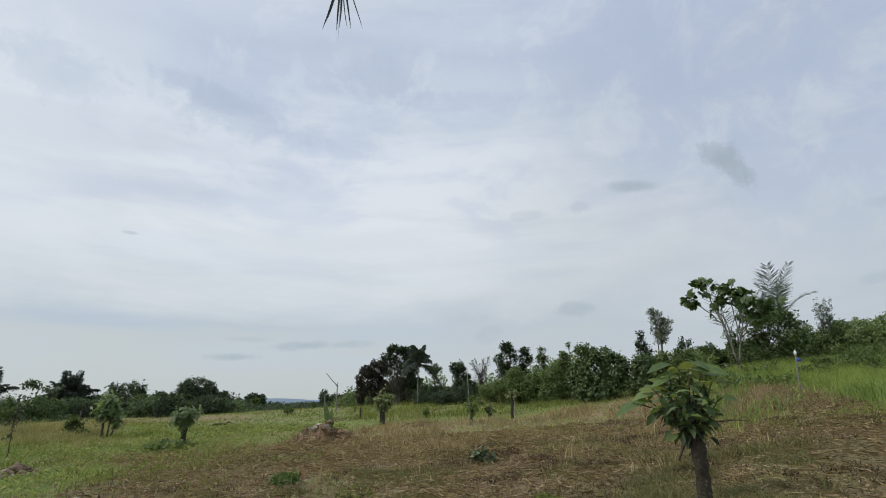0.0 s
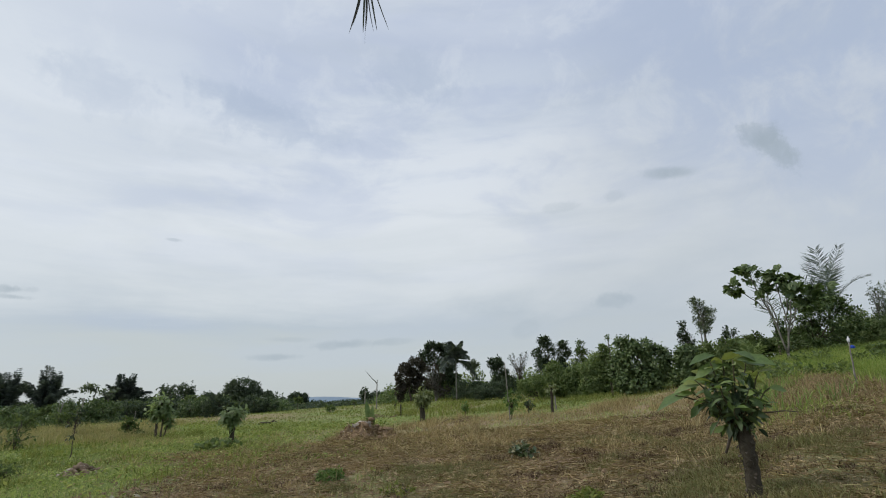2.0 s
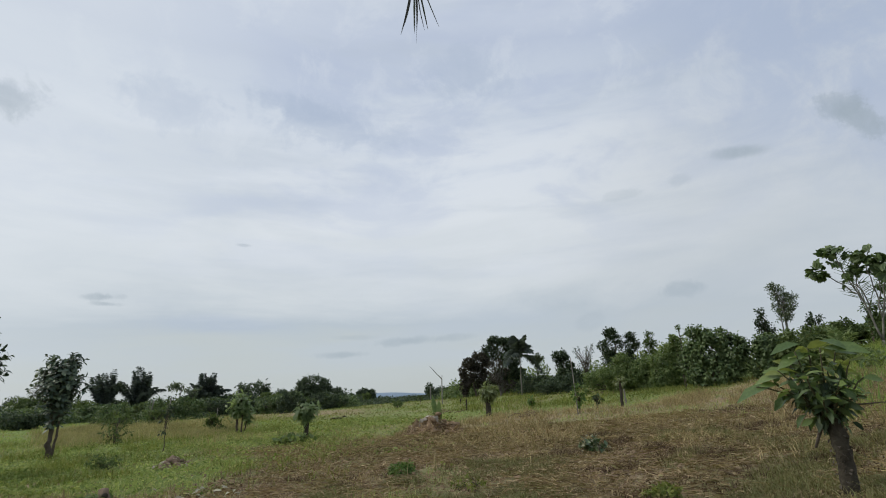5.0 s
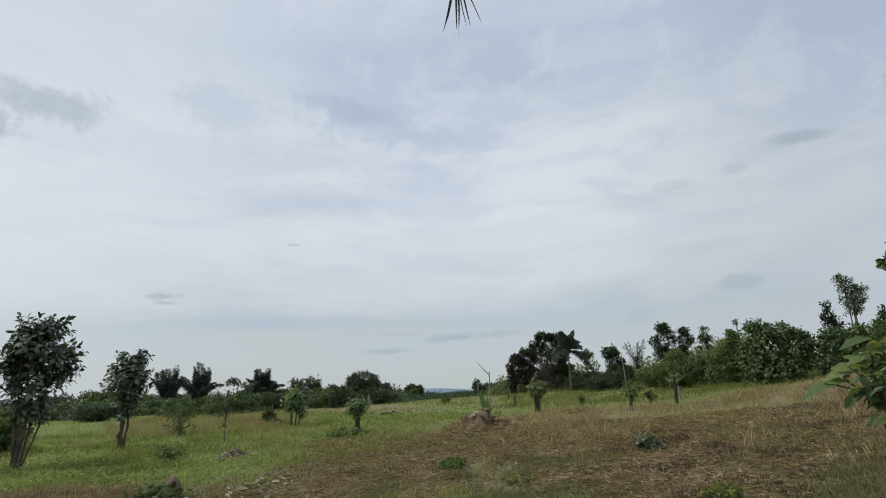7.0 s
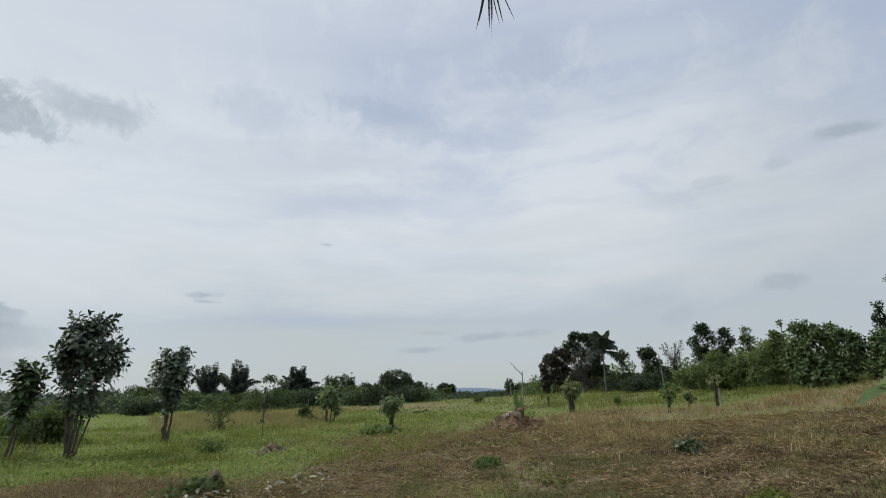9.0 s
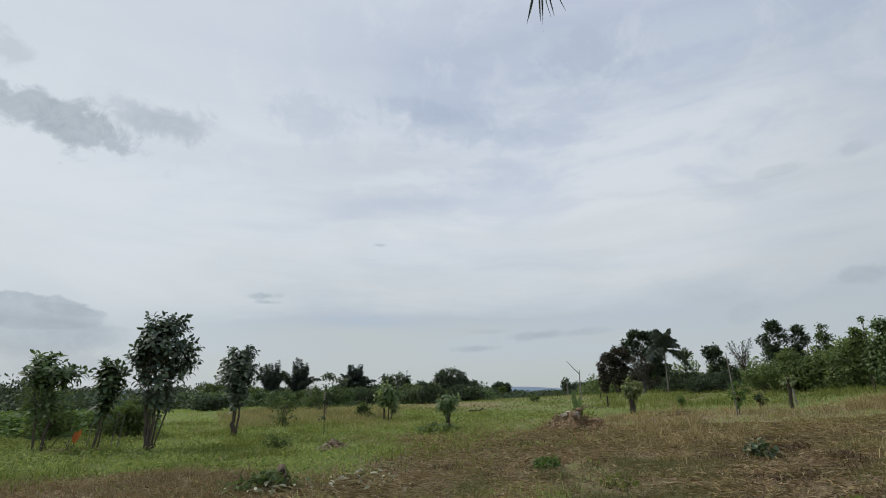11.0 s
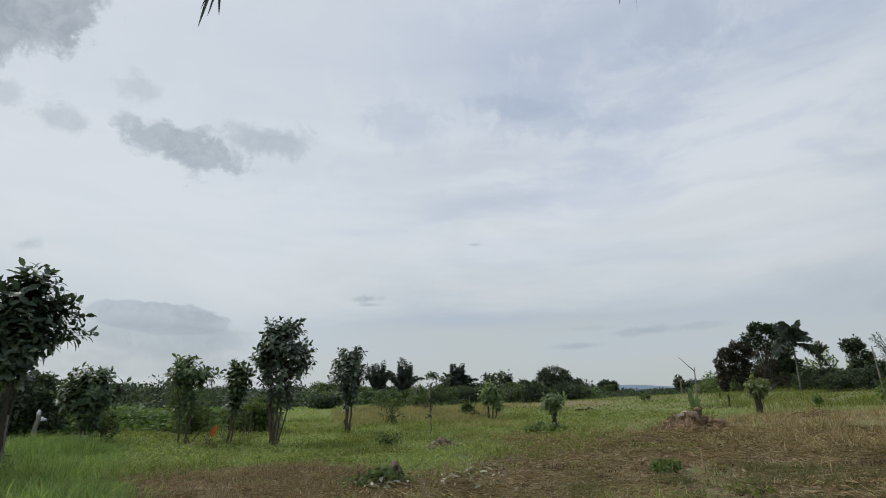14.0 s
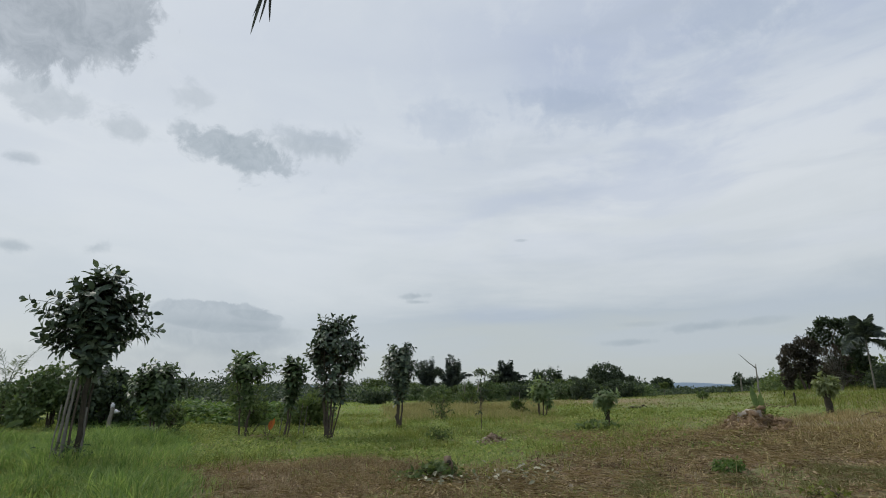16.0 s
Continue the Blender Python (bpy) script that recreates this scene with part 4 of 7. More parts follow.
def marker_stake(az, dist, top_el, radius, label, cap, tied):
    """A wooden stake with a plastic strip over its head and a knot of it below."""
    base, ex, high = plain_stick("marker_stake", az, dist, top_el, radius, label, M_POST, "stake", 0.04)
    rng = np.random.default_rng(7)
    head = ex * 0.04 * high + np.array((0, 0, high))
    bm = bmesh.new()
    bmesh.ops.create_cube(bm, size=1.0)
    head_r = max(radius, 0.045)
    bmesh.ops.scale(bm, vec=(head_r * 1.35, head_r * 1.35, 0.085), verts=bm.verts)
    bmesh.ops.bevel(bm, geom=bm.edges[:], offset=0.02, segments=2, affect="EDGES")
    bmesh.ops.triangulate(bm, faces=bm.faces[:])
    for q in bm.verts:
        q.co += Vector((0.15 * q.co.z, 0, 0))
    bm.verts.index_update()
    v = np.array([q.co[:] for q in bm.verts]) * (1, 1, 2.2)
    t = np.array([[q.index for q in f.verts] for f in bm.faces])
    bm.free()
    part("cap", (v + head + (0, 0, 0.02), t), cap, base, "white plastic cap")
    v, t = stone_piece((head_r * 1.3, head_r * 1.1, head_r), rng, 0.35)
    part("knot", (v + head + ex * (radius + head_r * 0.5) + (0, 0, -0.16), t), tied, base)


marker_stake(76.0, 17.9, -1.75, 0.065, "short wooden stake with a white plastic cap in the grass", M_WHITE, M_WHITE)
marker_stake(-30.0, 16.5, 4.2, 0.022, "thin stake with a white cap and blue plastic knot", M_WHITE, M_BLUEP)


def withered_sprout():
    x, y = spot(62.3, 15.8)
    rng = np.random.default_rng(5)
    base = thing("withered_sprout", x, y, "small sprout with an orange withered leaf and brown stems", "plant")
    ex = np.array(heading(62.3 - 90))
    p = np.array([ex * 0.05 + (0, 0, 0.22), ex * 0.03 + (0, 0, 0.25)])
    part("leaf", leaf_blades(p, [ex * 0.35 + (0, 0, 1), ex * 0.15 + (0, 0, 1)], [ey_ for ey_ in (-np.array(heading(62)), -np.array(heading(40)))], [0.34, 0.26], [0.11, 0.09], 0.1), M_ORANGE, base, "orange withered leaf")
    part("stem", joined([tube(bent((0, 0, -0.03), ex * u + (0, 0, h), 0.02, 5, rng, 0.01), np.linspace(0.014, 0.008, 5), 5) for u, h in ((0.05, 0.25), (-0.12, 0.26), (-0.06, 0.2), (0.1, 0.12), (-0.2, 0.08))]), M_BARK, base)
    n = 70
    q = ex * rng.normal(0, 0.28, (n, 1)) + np.array(heading(62.3)) * rng.normal(0, 0.2, (n, 1)) + (0, 0, 1) * rng.uniform(0.02, 0.1, (n, 1))
    part("dead_leaves", leaf_blades(q, rng.normal(0, 1, (n, 3)) * (1, 1, 0.3), rng.normal(0, 0.4, (n, 3)) + (0, 0, 1), rng.uniform(0.08, 0.2, n), rng.uniform(0.04, 0.08, n)), M_RUST, base)


withered_sprout()


def banana_sprout(az, dist, leaves, label, tall, mat=M_FRESH, wide=0.17):
    """A few paddle leaves from one foot: (sideways lean, height, length)."""
    x, y = spot(az, dist)
    rng = np.random.default_rng(int(az * 7 + 3))
    base = thing("banana_sprout", x, y, label, "plant", "banana sprouts")
    ex, ey = np.array(heading(az - 90)), np.array(heading(az))
    for u, h, L in leaves:
        part("leaf", leaf_blades([ex * u * 0.25 + (0, 0, h)], [ex * u + ey * rng.uniform(-0.2, 0.2) + (0, 0, tall)], [-ey * 0.9 + (0, 0, 0.6)], [L], [wide], 0.18, 0.25), mat, base)
        part("stalk", tube(bent((0, 0, -0.04), ex * u * 0.27 + (0, 0, h + 0.02), 0.02, 5), np.linspace(0.02, 0.012, 5), 6), M_TWIG, base)


banana_sprout(63.9, 16.9, ((0.8, 0.32, 0.45), (-0.7, 0.3, 0.35)), "low banana sprout with two spreading dark leaves", 0.15, M_BUSH)
banana_sprout(14.4, 17.3, ((-0.16, 0.36, 0.78), (0.08, 0.3, 0.66), (0.16, 0.26, 0.45)), "upright curled banana sprout on an earth heap", 1.3, M_PLANT, 0.17)
banana_sprout(83.6, 19.0, ((0.5, 0.3, 0.5), (-0.6, 0.2, 0.4)), "dark spreading sprout in the grass", 0.3, M_BUSH)
for a, d, e in ((61.2, 16.3, -2.9), (59.4, 16.2, -1.6), (58.9, 16.1, -1.9), (62.6, 17.3, -3.0)):
    plain_stick("support_stick", a, d, e, 0.013, "thin pale stick propped beside a young tree", M_PALE, lean=0.1, group="support sticks")
for a, d, e in ((42.55, 40.9, 0.4), (36.6, 30, -0.5)):
    plain_stick("bare_sapling", a, d, e, 0.018, "bare thin sapling pole in the grass", M_POST, lean=0.02, group="bare poles")


# ---- low bed of creepers and the dark bushes behind ----
def creeper_bed():
    rng = np.random.default_rng(77)
    n = 10000
    az, d = rng.uniform(56.5, 80, n), rng.uniform(21.5, 30, n)
    x, y = -np.sin(np.radians(az)) * d, np.cos(np.radians(az)) * d
    hump = (0.25 + 0.75 * fbm(x, y, 0.55, 31)) * np.clip((d - 21.5) / 2.2, 0, 1) * np.clip((az - 56.5) / 3, 0.1, 1)
    p = np.stack([x, y, land(x, y) + hump * rng.uniform(0.55, 1.05, n)], -1)
    L = rng.uniform(0.13, 0.26, n)
    piece = leaf_blades(p, rng.normal(0, 1, (n, 3)) * (1, 1, 0.35), rng.normal(0, 0.35, (n, 3)) + (0, 0, 1), L, L * 0.75, 0.2, 0.12, "far")
    tagged(new("creeper_bed", mesh_of("creeper_bed", *piece, M_FRESH)), "low bed of bright broad-leaved creepers", "creepers", kind="stuff")


creeper_bed()
for k, (az, d, mat, lab, lobes) in enumerate((
        (80.3, 23, M_VINE, "tall vine-hung green bush", ((0.0, 1.5, 1.15, 0.75), (0.5, 1.0, 0.9, 0.9), (-0.7, 0.9, 0.9, 0.9))),
        (76.6, 22.5, M_DARK, "dark bush behind the stake", ((0.0, 1.35, 0.9, 0.75), (0.5, 0.9, 0.7, 0.8), (-0.4, 0.8, 0.8, 0.8))),
        (84.5, 26, M_VINE, "broad leafy bush", ((0.0, 0.9, 1.6, 0.8), (0.9, 0.7, 1.1, 0.7), (-1.0, 0.8, 1.0, 0.8))),
        (88.5, 25, M_BRIGHT, "broad leafy bush", ((0.0, 0.9, 1.7, 0.85), (1.0, 0.7, 1.0, 0.7))),
        (74.2, 26, M_DARK, "dark rounded bush", ((0.0, 1.1, 1.0, 0.8), (0.5, 0.6, 0.9, 0.7))),
        (93.0, 24, M_DARK, "dark rounded bush", ((0.0, 1.0, 1.8, 0.9), (-0.8, 0.8, 1.2, 0.8))))):
    lobed_tree("hedge_bush", az, d, lab + " at the pasture's edge", mat, lobes, 0.16, 1100, 130 + k, "bush", "hedge bushes", 0.04, 4, 14, 0.28, True, 0.62, 0.75, core=0.9)
palm("feathery_palm", 83.6, 25, "feathery grey palm sticking out of the hedge", M_FEATHER, 4.2, 140, 3, 2.2, 1.4, 0.05, 1.25, 0.15, 44, 0.3, droop=0.5, wide=0.014)

# ---- the far tree line, from the left ----
for k, (az, d, el, w, low, mat) in enumerate((
        (66.8, 60, 1.25, 7.0, 0.3, M_DARK), (70.0, 75, 0.8, 9, 0.3, M_DARK), (62.0, 62, 0.6, 5, 0.3, M_DARK), (87, 60, 1.0, 9, 0.3, M_DARK), (79, 70, 1.2, 9, 0.3, M_DARK), (74, 80, 1.2, 9, 0.3, M_DARK), (53.5, 75, 0.75, 6, 0.3, M_DARK), (51.8, 70, 0.95, 4.5, 0.3, M_BUSH), (48, 62, 0.7, 6, 0.2, M_BUSH),
        (33.6, 75, 2.05, 4.6, 0.4, M_DARK), (35.2, 60, 0.95, 5.5, 0.2, M_DARK), (31.6, 58, 0.85, 4.0, 0.2, M_BUSH), (24.2, 100, 0.5, 4.0, 0.2, M_DARK),
        (22.4, 85, 0.95, 2.8, 1.2, M_DARK), (14.9, 95, 1.35, 4.2, 0.3, M_DARK), (13.4, 80, 1.0, 3.6, 0.2, M_DARK), (30.3, 80, 1.1, 4.0, 0.2, M_DARK),
        (37.0, 56, 0.45, 3.6, 0.1, M_BUSH), (40.6, 54, 0.5, 3.4, 0.1, M_BUSH), (42.4, 52, 0.2, 3.0, 0.1, M_BUSH), (45.0, 58, 0.6, 3.6, 0.1, M_DARK), (32.8, 52, 0.4, 3.0, 0.1, M_DARK), (29.6, 50, 0.3, 2.6, 0.1, M_BUSH), (27.0, 52, 0.2, 3.0, 0.1, M_BUSH),
        (20.9, 110, 0.1, 5.0, 0.1, M_DARK), (18.2, 105, 0.12, 5.0, 0.1, M_DARK), (16.6, 100, 0.2, 4.0, 0.1, M_DARK), (55.4, 66, 0.5, 5.0, 0.1, M_DARK), (50.4, 54, 0.1, 3.4, 0.1, M_BUSH))):
    broad_tree("field_tree", az, d, "dark green broadleaf tree in the far tree line", mat, el, w, low, 0.27 if d < 80 else 0.38, 190, 8, 200 + k, 12, M_BARK, 0.16, 1, 0, 0.5, "tree", "far tree line", fine=False, depth=w * 0.8)
lobed_tree("field_tree", 28.0, 62, "large dome-shaped dark green tree", M_DARK, ((0.25, 2.75, 2.0, 1.35), (0.25, 2.3, 2.2, 0.85), (0.3, 1.4, 2.1, 0.6)), 0.19, 3400, 215, "tree", "far tree line", 0.18, 2, 40, 0.13, True, 0.66, 0.86, core=0.97)
lobed_tree("field_tree", 25.3, 64, "small rounded dark green tree", M_DARK, ((0.0, 2.3, 0.7, 0.5), (0.0, 1.7, 0.8, 0.5)), 0.2, 420, 216, "tree", "far tree line", 0.1, 2, 10, 0.3, True, 0.6, 0.7, core=0.85)


def far_scrub(name, az0, az1, d0, d1, el_top, mat, seed, n, leaf, label, wide=2.6, lumps=90):
    """The unbroken scrub of the tree line: rounded clumps of every size, leafy all over."""
    rng = np.random.default_rng(seed)
    az, d = rng.uniform(az0, az1, lumps), rng.uniform(d0, d1, lumps)
    x, y = -np.sin(np.radians(az)) * d, np.cos(np.radians(az)) * d
    g = land(x, y)
    gap = np.where((az > 15.2) & (az < 23.6), 0.25, 1.0)
    top = EYE + d * np.tan(np.radians(el_top * gap * (rng.uniform(-0.5, 1.0, lumps) + 0.5 * (rng.random(lumps) < 0.14)))) - g
    high = np.maximum(0.6, top * rng.uniform(0.55, 1.0, lumps))
    half = wide * rng.uniform(0.35, 0.8, lumps)
    k = rng.choice(lumps, n, p=half * high / (half * high).sum())
    way = unit(rng.normal(size=(n, 3)) + (0, 0, 0.25))
    way[:, 2] = np.abs(way[:, 2])
    r = rng.uniform(0.45, 1.06, n) ** 0.5 * (1 + 0.16 * np.sin(way[:, 0] * 7 + k) + 0.14 * np.sin(way[:, 2] * 9 + 2 * k))
    p = np.stack([x[k] + way[:, 0] * half[k] * r, y[k] + way[:, 1] * half[k] * r, g[k] + way[:, 2] * high[k] * r], -1)
    L = leaf * rng.uniform(0.6, 1.3, n)
    piece = leaf_blades(p, way * 0.3 + rng.normal(0, 0.8, (n, 3)), way + rng.normal(0, 0.4, (n, 3)) + (0, 0, 0.6), L, L * 0.62, 0.2, 0.15, "far")
    tagged(new(name, mesh_of(name, *piece, mat)), label, "scrub", kind="stuff")


for k, (az, d, lobes) in enumerate((
        (39.6, 44, ((0.0, 1.3, 0.9, 0.75), (0.8, 1.1, 0.7, 0.6), (-0.7, 0.9, 0.7, 0.6))), (37.2, 46, ((0.0, 1.35, 1.0, 0.7), (0.9, 1.1, 0.8, 0.6))), (42.2, 43.5, ((0.0, 1.35, 0.75, 0.7), (0.3, 0.9, 0.8, 0.5))),
        (29.9, 46, ((0.0, 1.7, 0.6, 0.6), (-0.5, 1.2, 0.8, 0.7), (0.5, 1.2, 0.8, 0.8))), (32.4, 47, ((0.0, 1.2, 1.0, 0.7), (0.9, 1.3, 0.7, 0.6))), (26.3, 50, ((0.0, 1.5, 1.2, 0.7), (1.2, 1.4, 0.8, 0.7), (-1.0, 1.4, 0.8, 0.6))),
        (45.6, 46, ((0.0, 1.0, 1.0, 0.6), (0.8, 1.1, 0.7, 0.6))), (52.0, 44, ((0.0, 0.8, 1.2, 0.6), (0.9, 0.7, 0.9, 0.5))))):
    lobed_tree("hedge_bush", az, d, "leafy dark green bush along the field's far edge", (M_VINE, M_DARK)[k % 2], lobes + ((-0.4, 0.55, 0.9, 0.5), (0.5, 0.5, 0.9, 0.5)), 0.17, 700, 330 + k, "bush", "far hedge bushes", 0.04, 4, 14, 0.3, True, 0.62, 0.7, core=0.85)
far_scrub("far_woods", 11, 60, 66, 96, 0.75, M_DARK, 301, 38000, 0.34, "continuous dark green scrub of the far tree line", 4.0, 110)
far_scrub("far_woods", 24, 58, 50, 60, 0.5, M_VINE, 305, 42000, 0.24, "leafy green scrub along the field's far edge", 2.2, 74)
far_scrub("far_woods", 54, 96, 48, 80, 0.85, M_DARK, 302, 30000, 0.34, "dark woods behind the pasture", 4.5, 90)
far_scrub("far_woods", -9, 14, 48, 62, 3.0, M_BRIGHT, 303, 34000, 0.28, "green scrub behind the grove", 3.2, 60)
far_scrub("far_woods", -50, -8, 32, 44, 6.2, M_LIGHT, 304, 44000, 0.22, "dense green scrub on the slope", 2.8, 110)

palm("oil_palm", 46.3, 55, "upright dark oil palm with ragged plumes", M_PALM, 3.3, 401, 20, 3.6, 0.8, 0.2, 1.4, 0.34, 150, 0.40, "oil palms", 0.8, wide=0.013, hang=0.5, arch=0.2, fall=0.45)
palm("oil_palm", 43.6, 55, "tall dark oil palm with a feathery rounded head", M_PALM, 3.55, 402, 22, 3.9, 0.8, 0.2, 1.4, 0.5, 150, 0.40, "oil palms", 0.8, wide=0.013, hang=0.5, arch=0.2, fall=0.5)
palm("oil_palm", 37.9, 60, "full dark oil palm with spreading fronds", M_PALM, 2.95, 403, 34, 3.4, 0.7, 0.26, 1.22, 0.9, 150, 0.42, "oil palms", 0.8, wide=0.015, hang=0.5, arch=0.25, fall=0.45)
palm("oil_palm", 49.8, 58, "dark oil palm beyond the pasture", M_PALM, 0.9, 404, 20, 2.0, 0.5, 0.22, 1.0, 0.6, 50, 0.5, "oil palms", 0.6)


def umbrella_tree(az, dist, top_el, seed):
    rng = np.random.default_rng(seed)
    x, y = spot(az, dist)
    base = thing("umbrella_tree", x, y, "thin umbrella-crowned tree in the far tree line", "tree", "umbrella trees")
    high = height_at(top_el, dist) - base.location.z
    part("trunk", tube(bent((0, 0, -0.1), (0.1, 0, high * 0.92), 0, 7, rng, 0.05), np.linspace(0.07, 0.04, 7), 6), M_PALE, base)
    lobes = [((rng.uniform(-0.7, 0.7), rng.uniform(-0.5, 0.5), high - rng.uniform(0.1, 0.5)), (0.5, 0.5, 0.14)) for _ in range(5)]
    at, out = crown_spots(lobes, 34, rng, 0.3)
    part("crown", sprays(at, out, 5, 0.28, 0.6, rng, 0.4, fine=False), M_FEATHER, base)
    part("limb", joined([tube(bent((0.1, 0, high * 0.75), at[k], 0.05, 5), np.linspace(0.03, 0.01, 5), 5) for k in range(10)]), M_PALE, base)


umbrella_tree(40.2, 56, 1.95, 411)
umbrella_tree(39.2, 58, 1.35, 412)


# ---- saplings and stumps in the field ----
def cassava(az, dist, top_el, wide, seed, label, low=0.5, mat=M_FRESH, n=70, leaf=0.2, stem=0.05):
    return broad_tree("sapling", az, dist, label, mat, top_el, wide, low, leaf, n, 6, seed, 6, M_BARK, stem * min(1.0, wide), 2 if wide > 1.2 else 1, 14, 0.46, "sapling", "field saplings", 0.5, shell=0.25, limbs=16)


whorl_tree("sapling", 34.3, 23.9, "bushy sapling with drooping palmate leaves", M_LOBED, ((-0.05, 1.25, 0.58, 0.36), (0.1, 1.66, 0.5, 0.2), (0.3, 0.95, 0.36, 0.26), (-0.2, 0.8, 0.3, 0.24)),
           ((-0.1, -0.15, 1.1, 0.045), (0.05, 0.08, 1.2, 0.03), (0.1, 0.3, 0.8, 0.025)), 60, 8, 0.29, 0.42, 501, 0.4, -0.1, M_BARK, 80, "sapling", "field saplings", 0.5, 60, 100)
whorl_tree("sapling", 27.75, 18.9, "sapling with large drooping leaves on a thick stem", M_LOBED, ((-0.1, 1.08, 0.46, 0.2), (-0.27, 1.34, 0.14, 0.1), (-0.16, 0.72, 0.2, 0.16), (0.26, 1.16, 0.24, 0.12), (-0.5, 1.05, 0.2, 0.12)),
           ((0.02, -0.06, 1.0, 0.06), (-0.06, -0.12, 0.95, 0.035)), 30, 8, 0.28, 0.4, 502, 0.45, -0.1, M_MOSSY, 80, "sapling", "field saplings", 0.5, 60, 105)
cassava(36.6, 25.6, -1.0, 0.7, 503, "low bushy sapling in the grass", -0.1, M_BUSH, 60, 0.18)
cassava(44.8, 22.8, -0.9, 0.85, 504, "scrubby brownish green sapling in dry grass", -0.05, M_BUSH, 40, 0.14)
cassava(40.6, 17.2, 0.8, 0.34, 505, "tall thin sapling behind a heap of stones", 0.5, M_DARK, 12, 0.13, 0.045)
cassava(44.7, 34, -0.3, 1.5, 506, "green bushy sapling before the palms", -0.1, M_BUSH, 90, 0.2)
cassava(41.8, 36, -0.2, 1.4, 507, "green bushy sapling before the palms", -0.1, M_BUSH, 80, 0.2)
cassava(22.3, 48, 0.3, 0.7, 508, "small tree alone on the field's brow", 0.9, M_BUSH, 40, 0.22)
cassava(19.0, 40, -0.4, 0.8, 509, "low sapling in the field", 0.2, M_BUSH, 36, 0.18)


def fallen_log(az, dist, length, label):
    rng = np.random.default_rng(61)
    x, y = spot(az, dist)
    base = thing("fallen_branch", x, y, label, "branch")
    ex = np.array(heading(az - 90))
    part("branch", joined([tube(bent(-ex * length / 2, ex * length / 2 + (0, 0, 0.1), 0.04, 6, rng, 0.03), np.linspace(0.06, 0.02, 6), 6, 0.1, rng),
                           tube(bent(ex * 0.1, ex * 0.3 + (0, 0, 0.22), 0.03, 5, rng, 0.02), np.linspace(0.03, 0.01, 5), 5)]), M_MOSSY, base)


def brush_pile(az, dist, length, seed, label):
    """A few dry bent branches thrown down in the grass."""
    rng = np.random.default_rng(seed)
    x, y = spot(az, dist)
    base = thing("brush_pile", x, y, label, "branches", "brush piles")
    ex, ey = np.array(heading(az - 90)), np.array(heading(az))
    for k in range(9):
        c = ex * rng.uniform(-0.5, 0.5) * length + ey * rng.uniform(-0.2, 0.2)
        d = unit(ex + ey * rng.normal(0, 0.5)) * length * rng.uniform(0.15, 0.35)
        part("branch", tube(bent(c - d, c + d + (0, 0, rng.uniform(0.03, 0.2)), 0.06, 6, rng, 0.02), np.linspace(0.024, 0.008, 6), 5, 0.1, rng), M_STALK, base)


brush_pile(5.5, 20.5, 1.1, 62, "low pile of dry brown branches in the field")
brush_pile(13.2, 27, 1.3, 63, "low pile of dry brown branches beside an earth heap")
fallen_log(24.9, 30.2, 0.9, "dark fallen branch lying in the field")


def forked_stick():
    rng = np.random.default_rng(9)
    x, y = spot(14.25, 36.9)
    base = thing("forked_stick", x, y, "tall bare forked stick standing in the field", "stick")
    ex = np.array(heading(14.25 - 90))
    z0 = base.location.z
    mid, left, right = height_at(1.75, 36.9) - z0, height_at(3.1, 36.9) - z0, height_at(2.15, 36.9) - z0
    part("pole", tube(bent((0, 0, -0.1), ex * 0.02 + (0, 0, mid), 0, 8, rng, 0.015), np.linspace(0.045, 0.035, 8), 7, 0.08, rng), M_POST, base)
    part("prong", tube(bent(ex * 0.02 + (0, 0, mid), -ex * 0.8 + (0, 0, left), -0.02, 6, rng, 0.01), np.linspace(0.034, 0.014, 6), 6), M_POST, base)
    part("prong", tube(bent(ex * 0.02 + (0, 0, mid), ex * 0.04 + (0, 0, right), 0, 4), np.linspace(0.03, 0.02, 4), 6), M_POST, base)


forked_stick()
plain_stick("charred_post", 12.1, 28, -0.40, 0.05, "short dark post in the field", M_MOSSY, "post", group="short posts")
plain_stick("charred_post", 12.7, 36.7, -0.3, 0.05, "short dark post in the field", M_MOSSY, "post", group="short posts")
plain_stick("pale_pole", 42.5, 39.4, 0.38, 0.045, "pale leaning pole in tall dry grass", M_PALE, "pole", lean=0.12)
plain_stick("pale_pole", 41.0, 42.2, 0.73, 0.05, "weathered pole before the palms", M_POST, "pole", lean=0.08)
plain_stick("pale_pole", 15.6, 62, 1.0, 0.08, "pale pole before the far tree line", M_PALE, "pole")


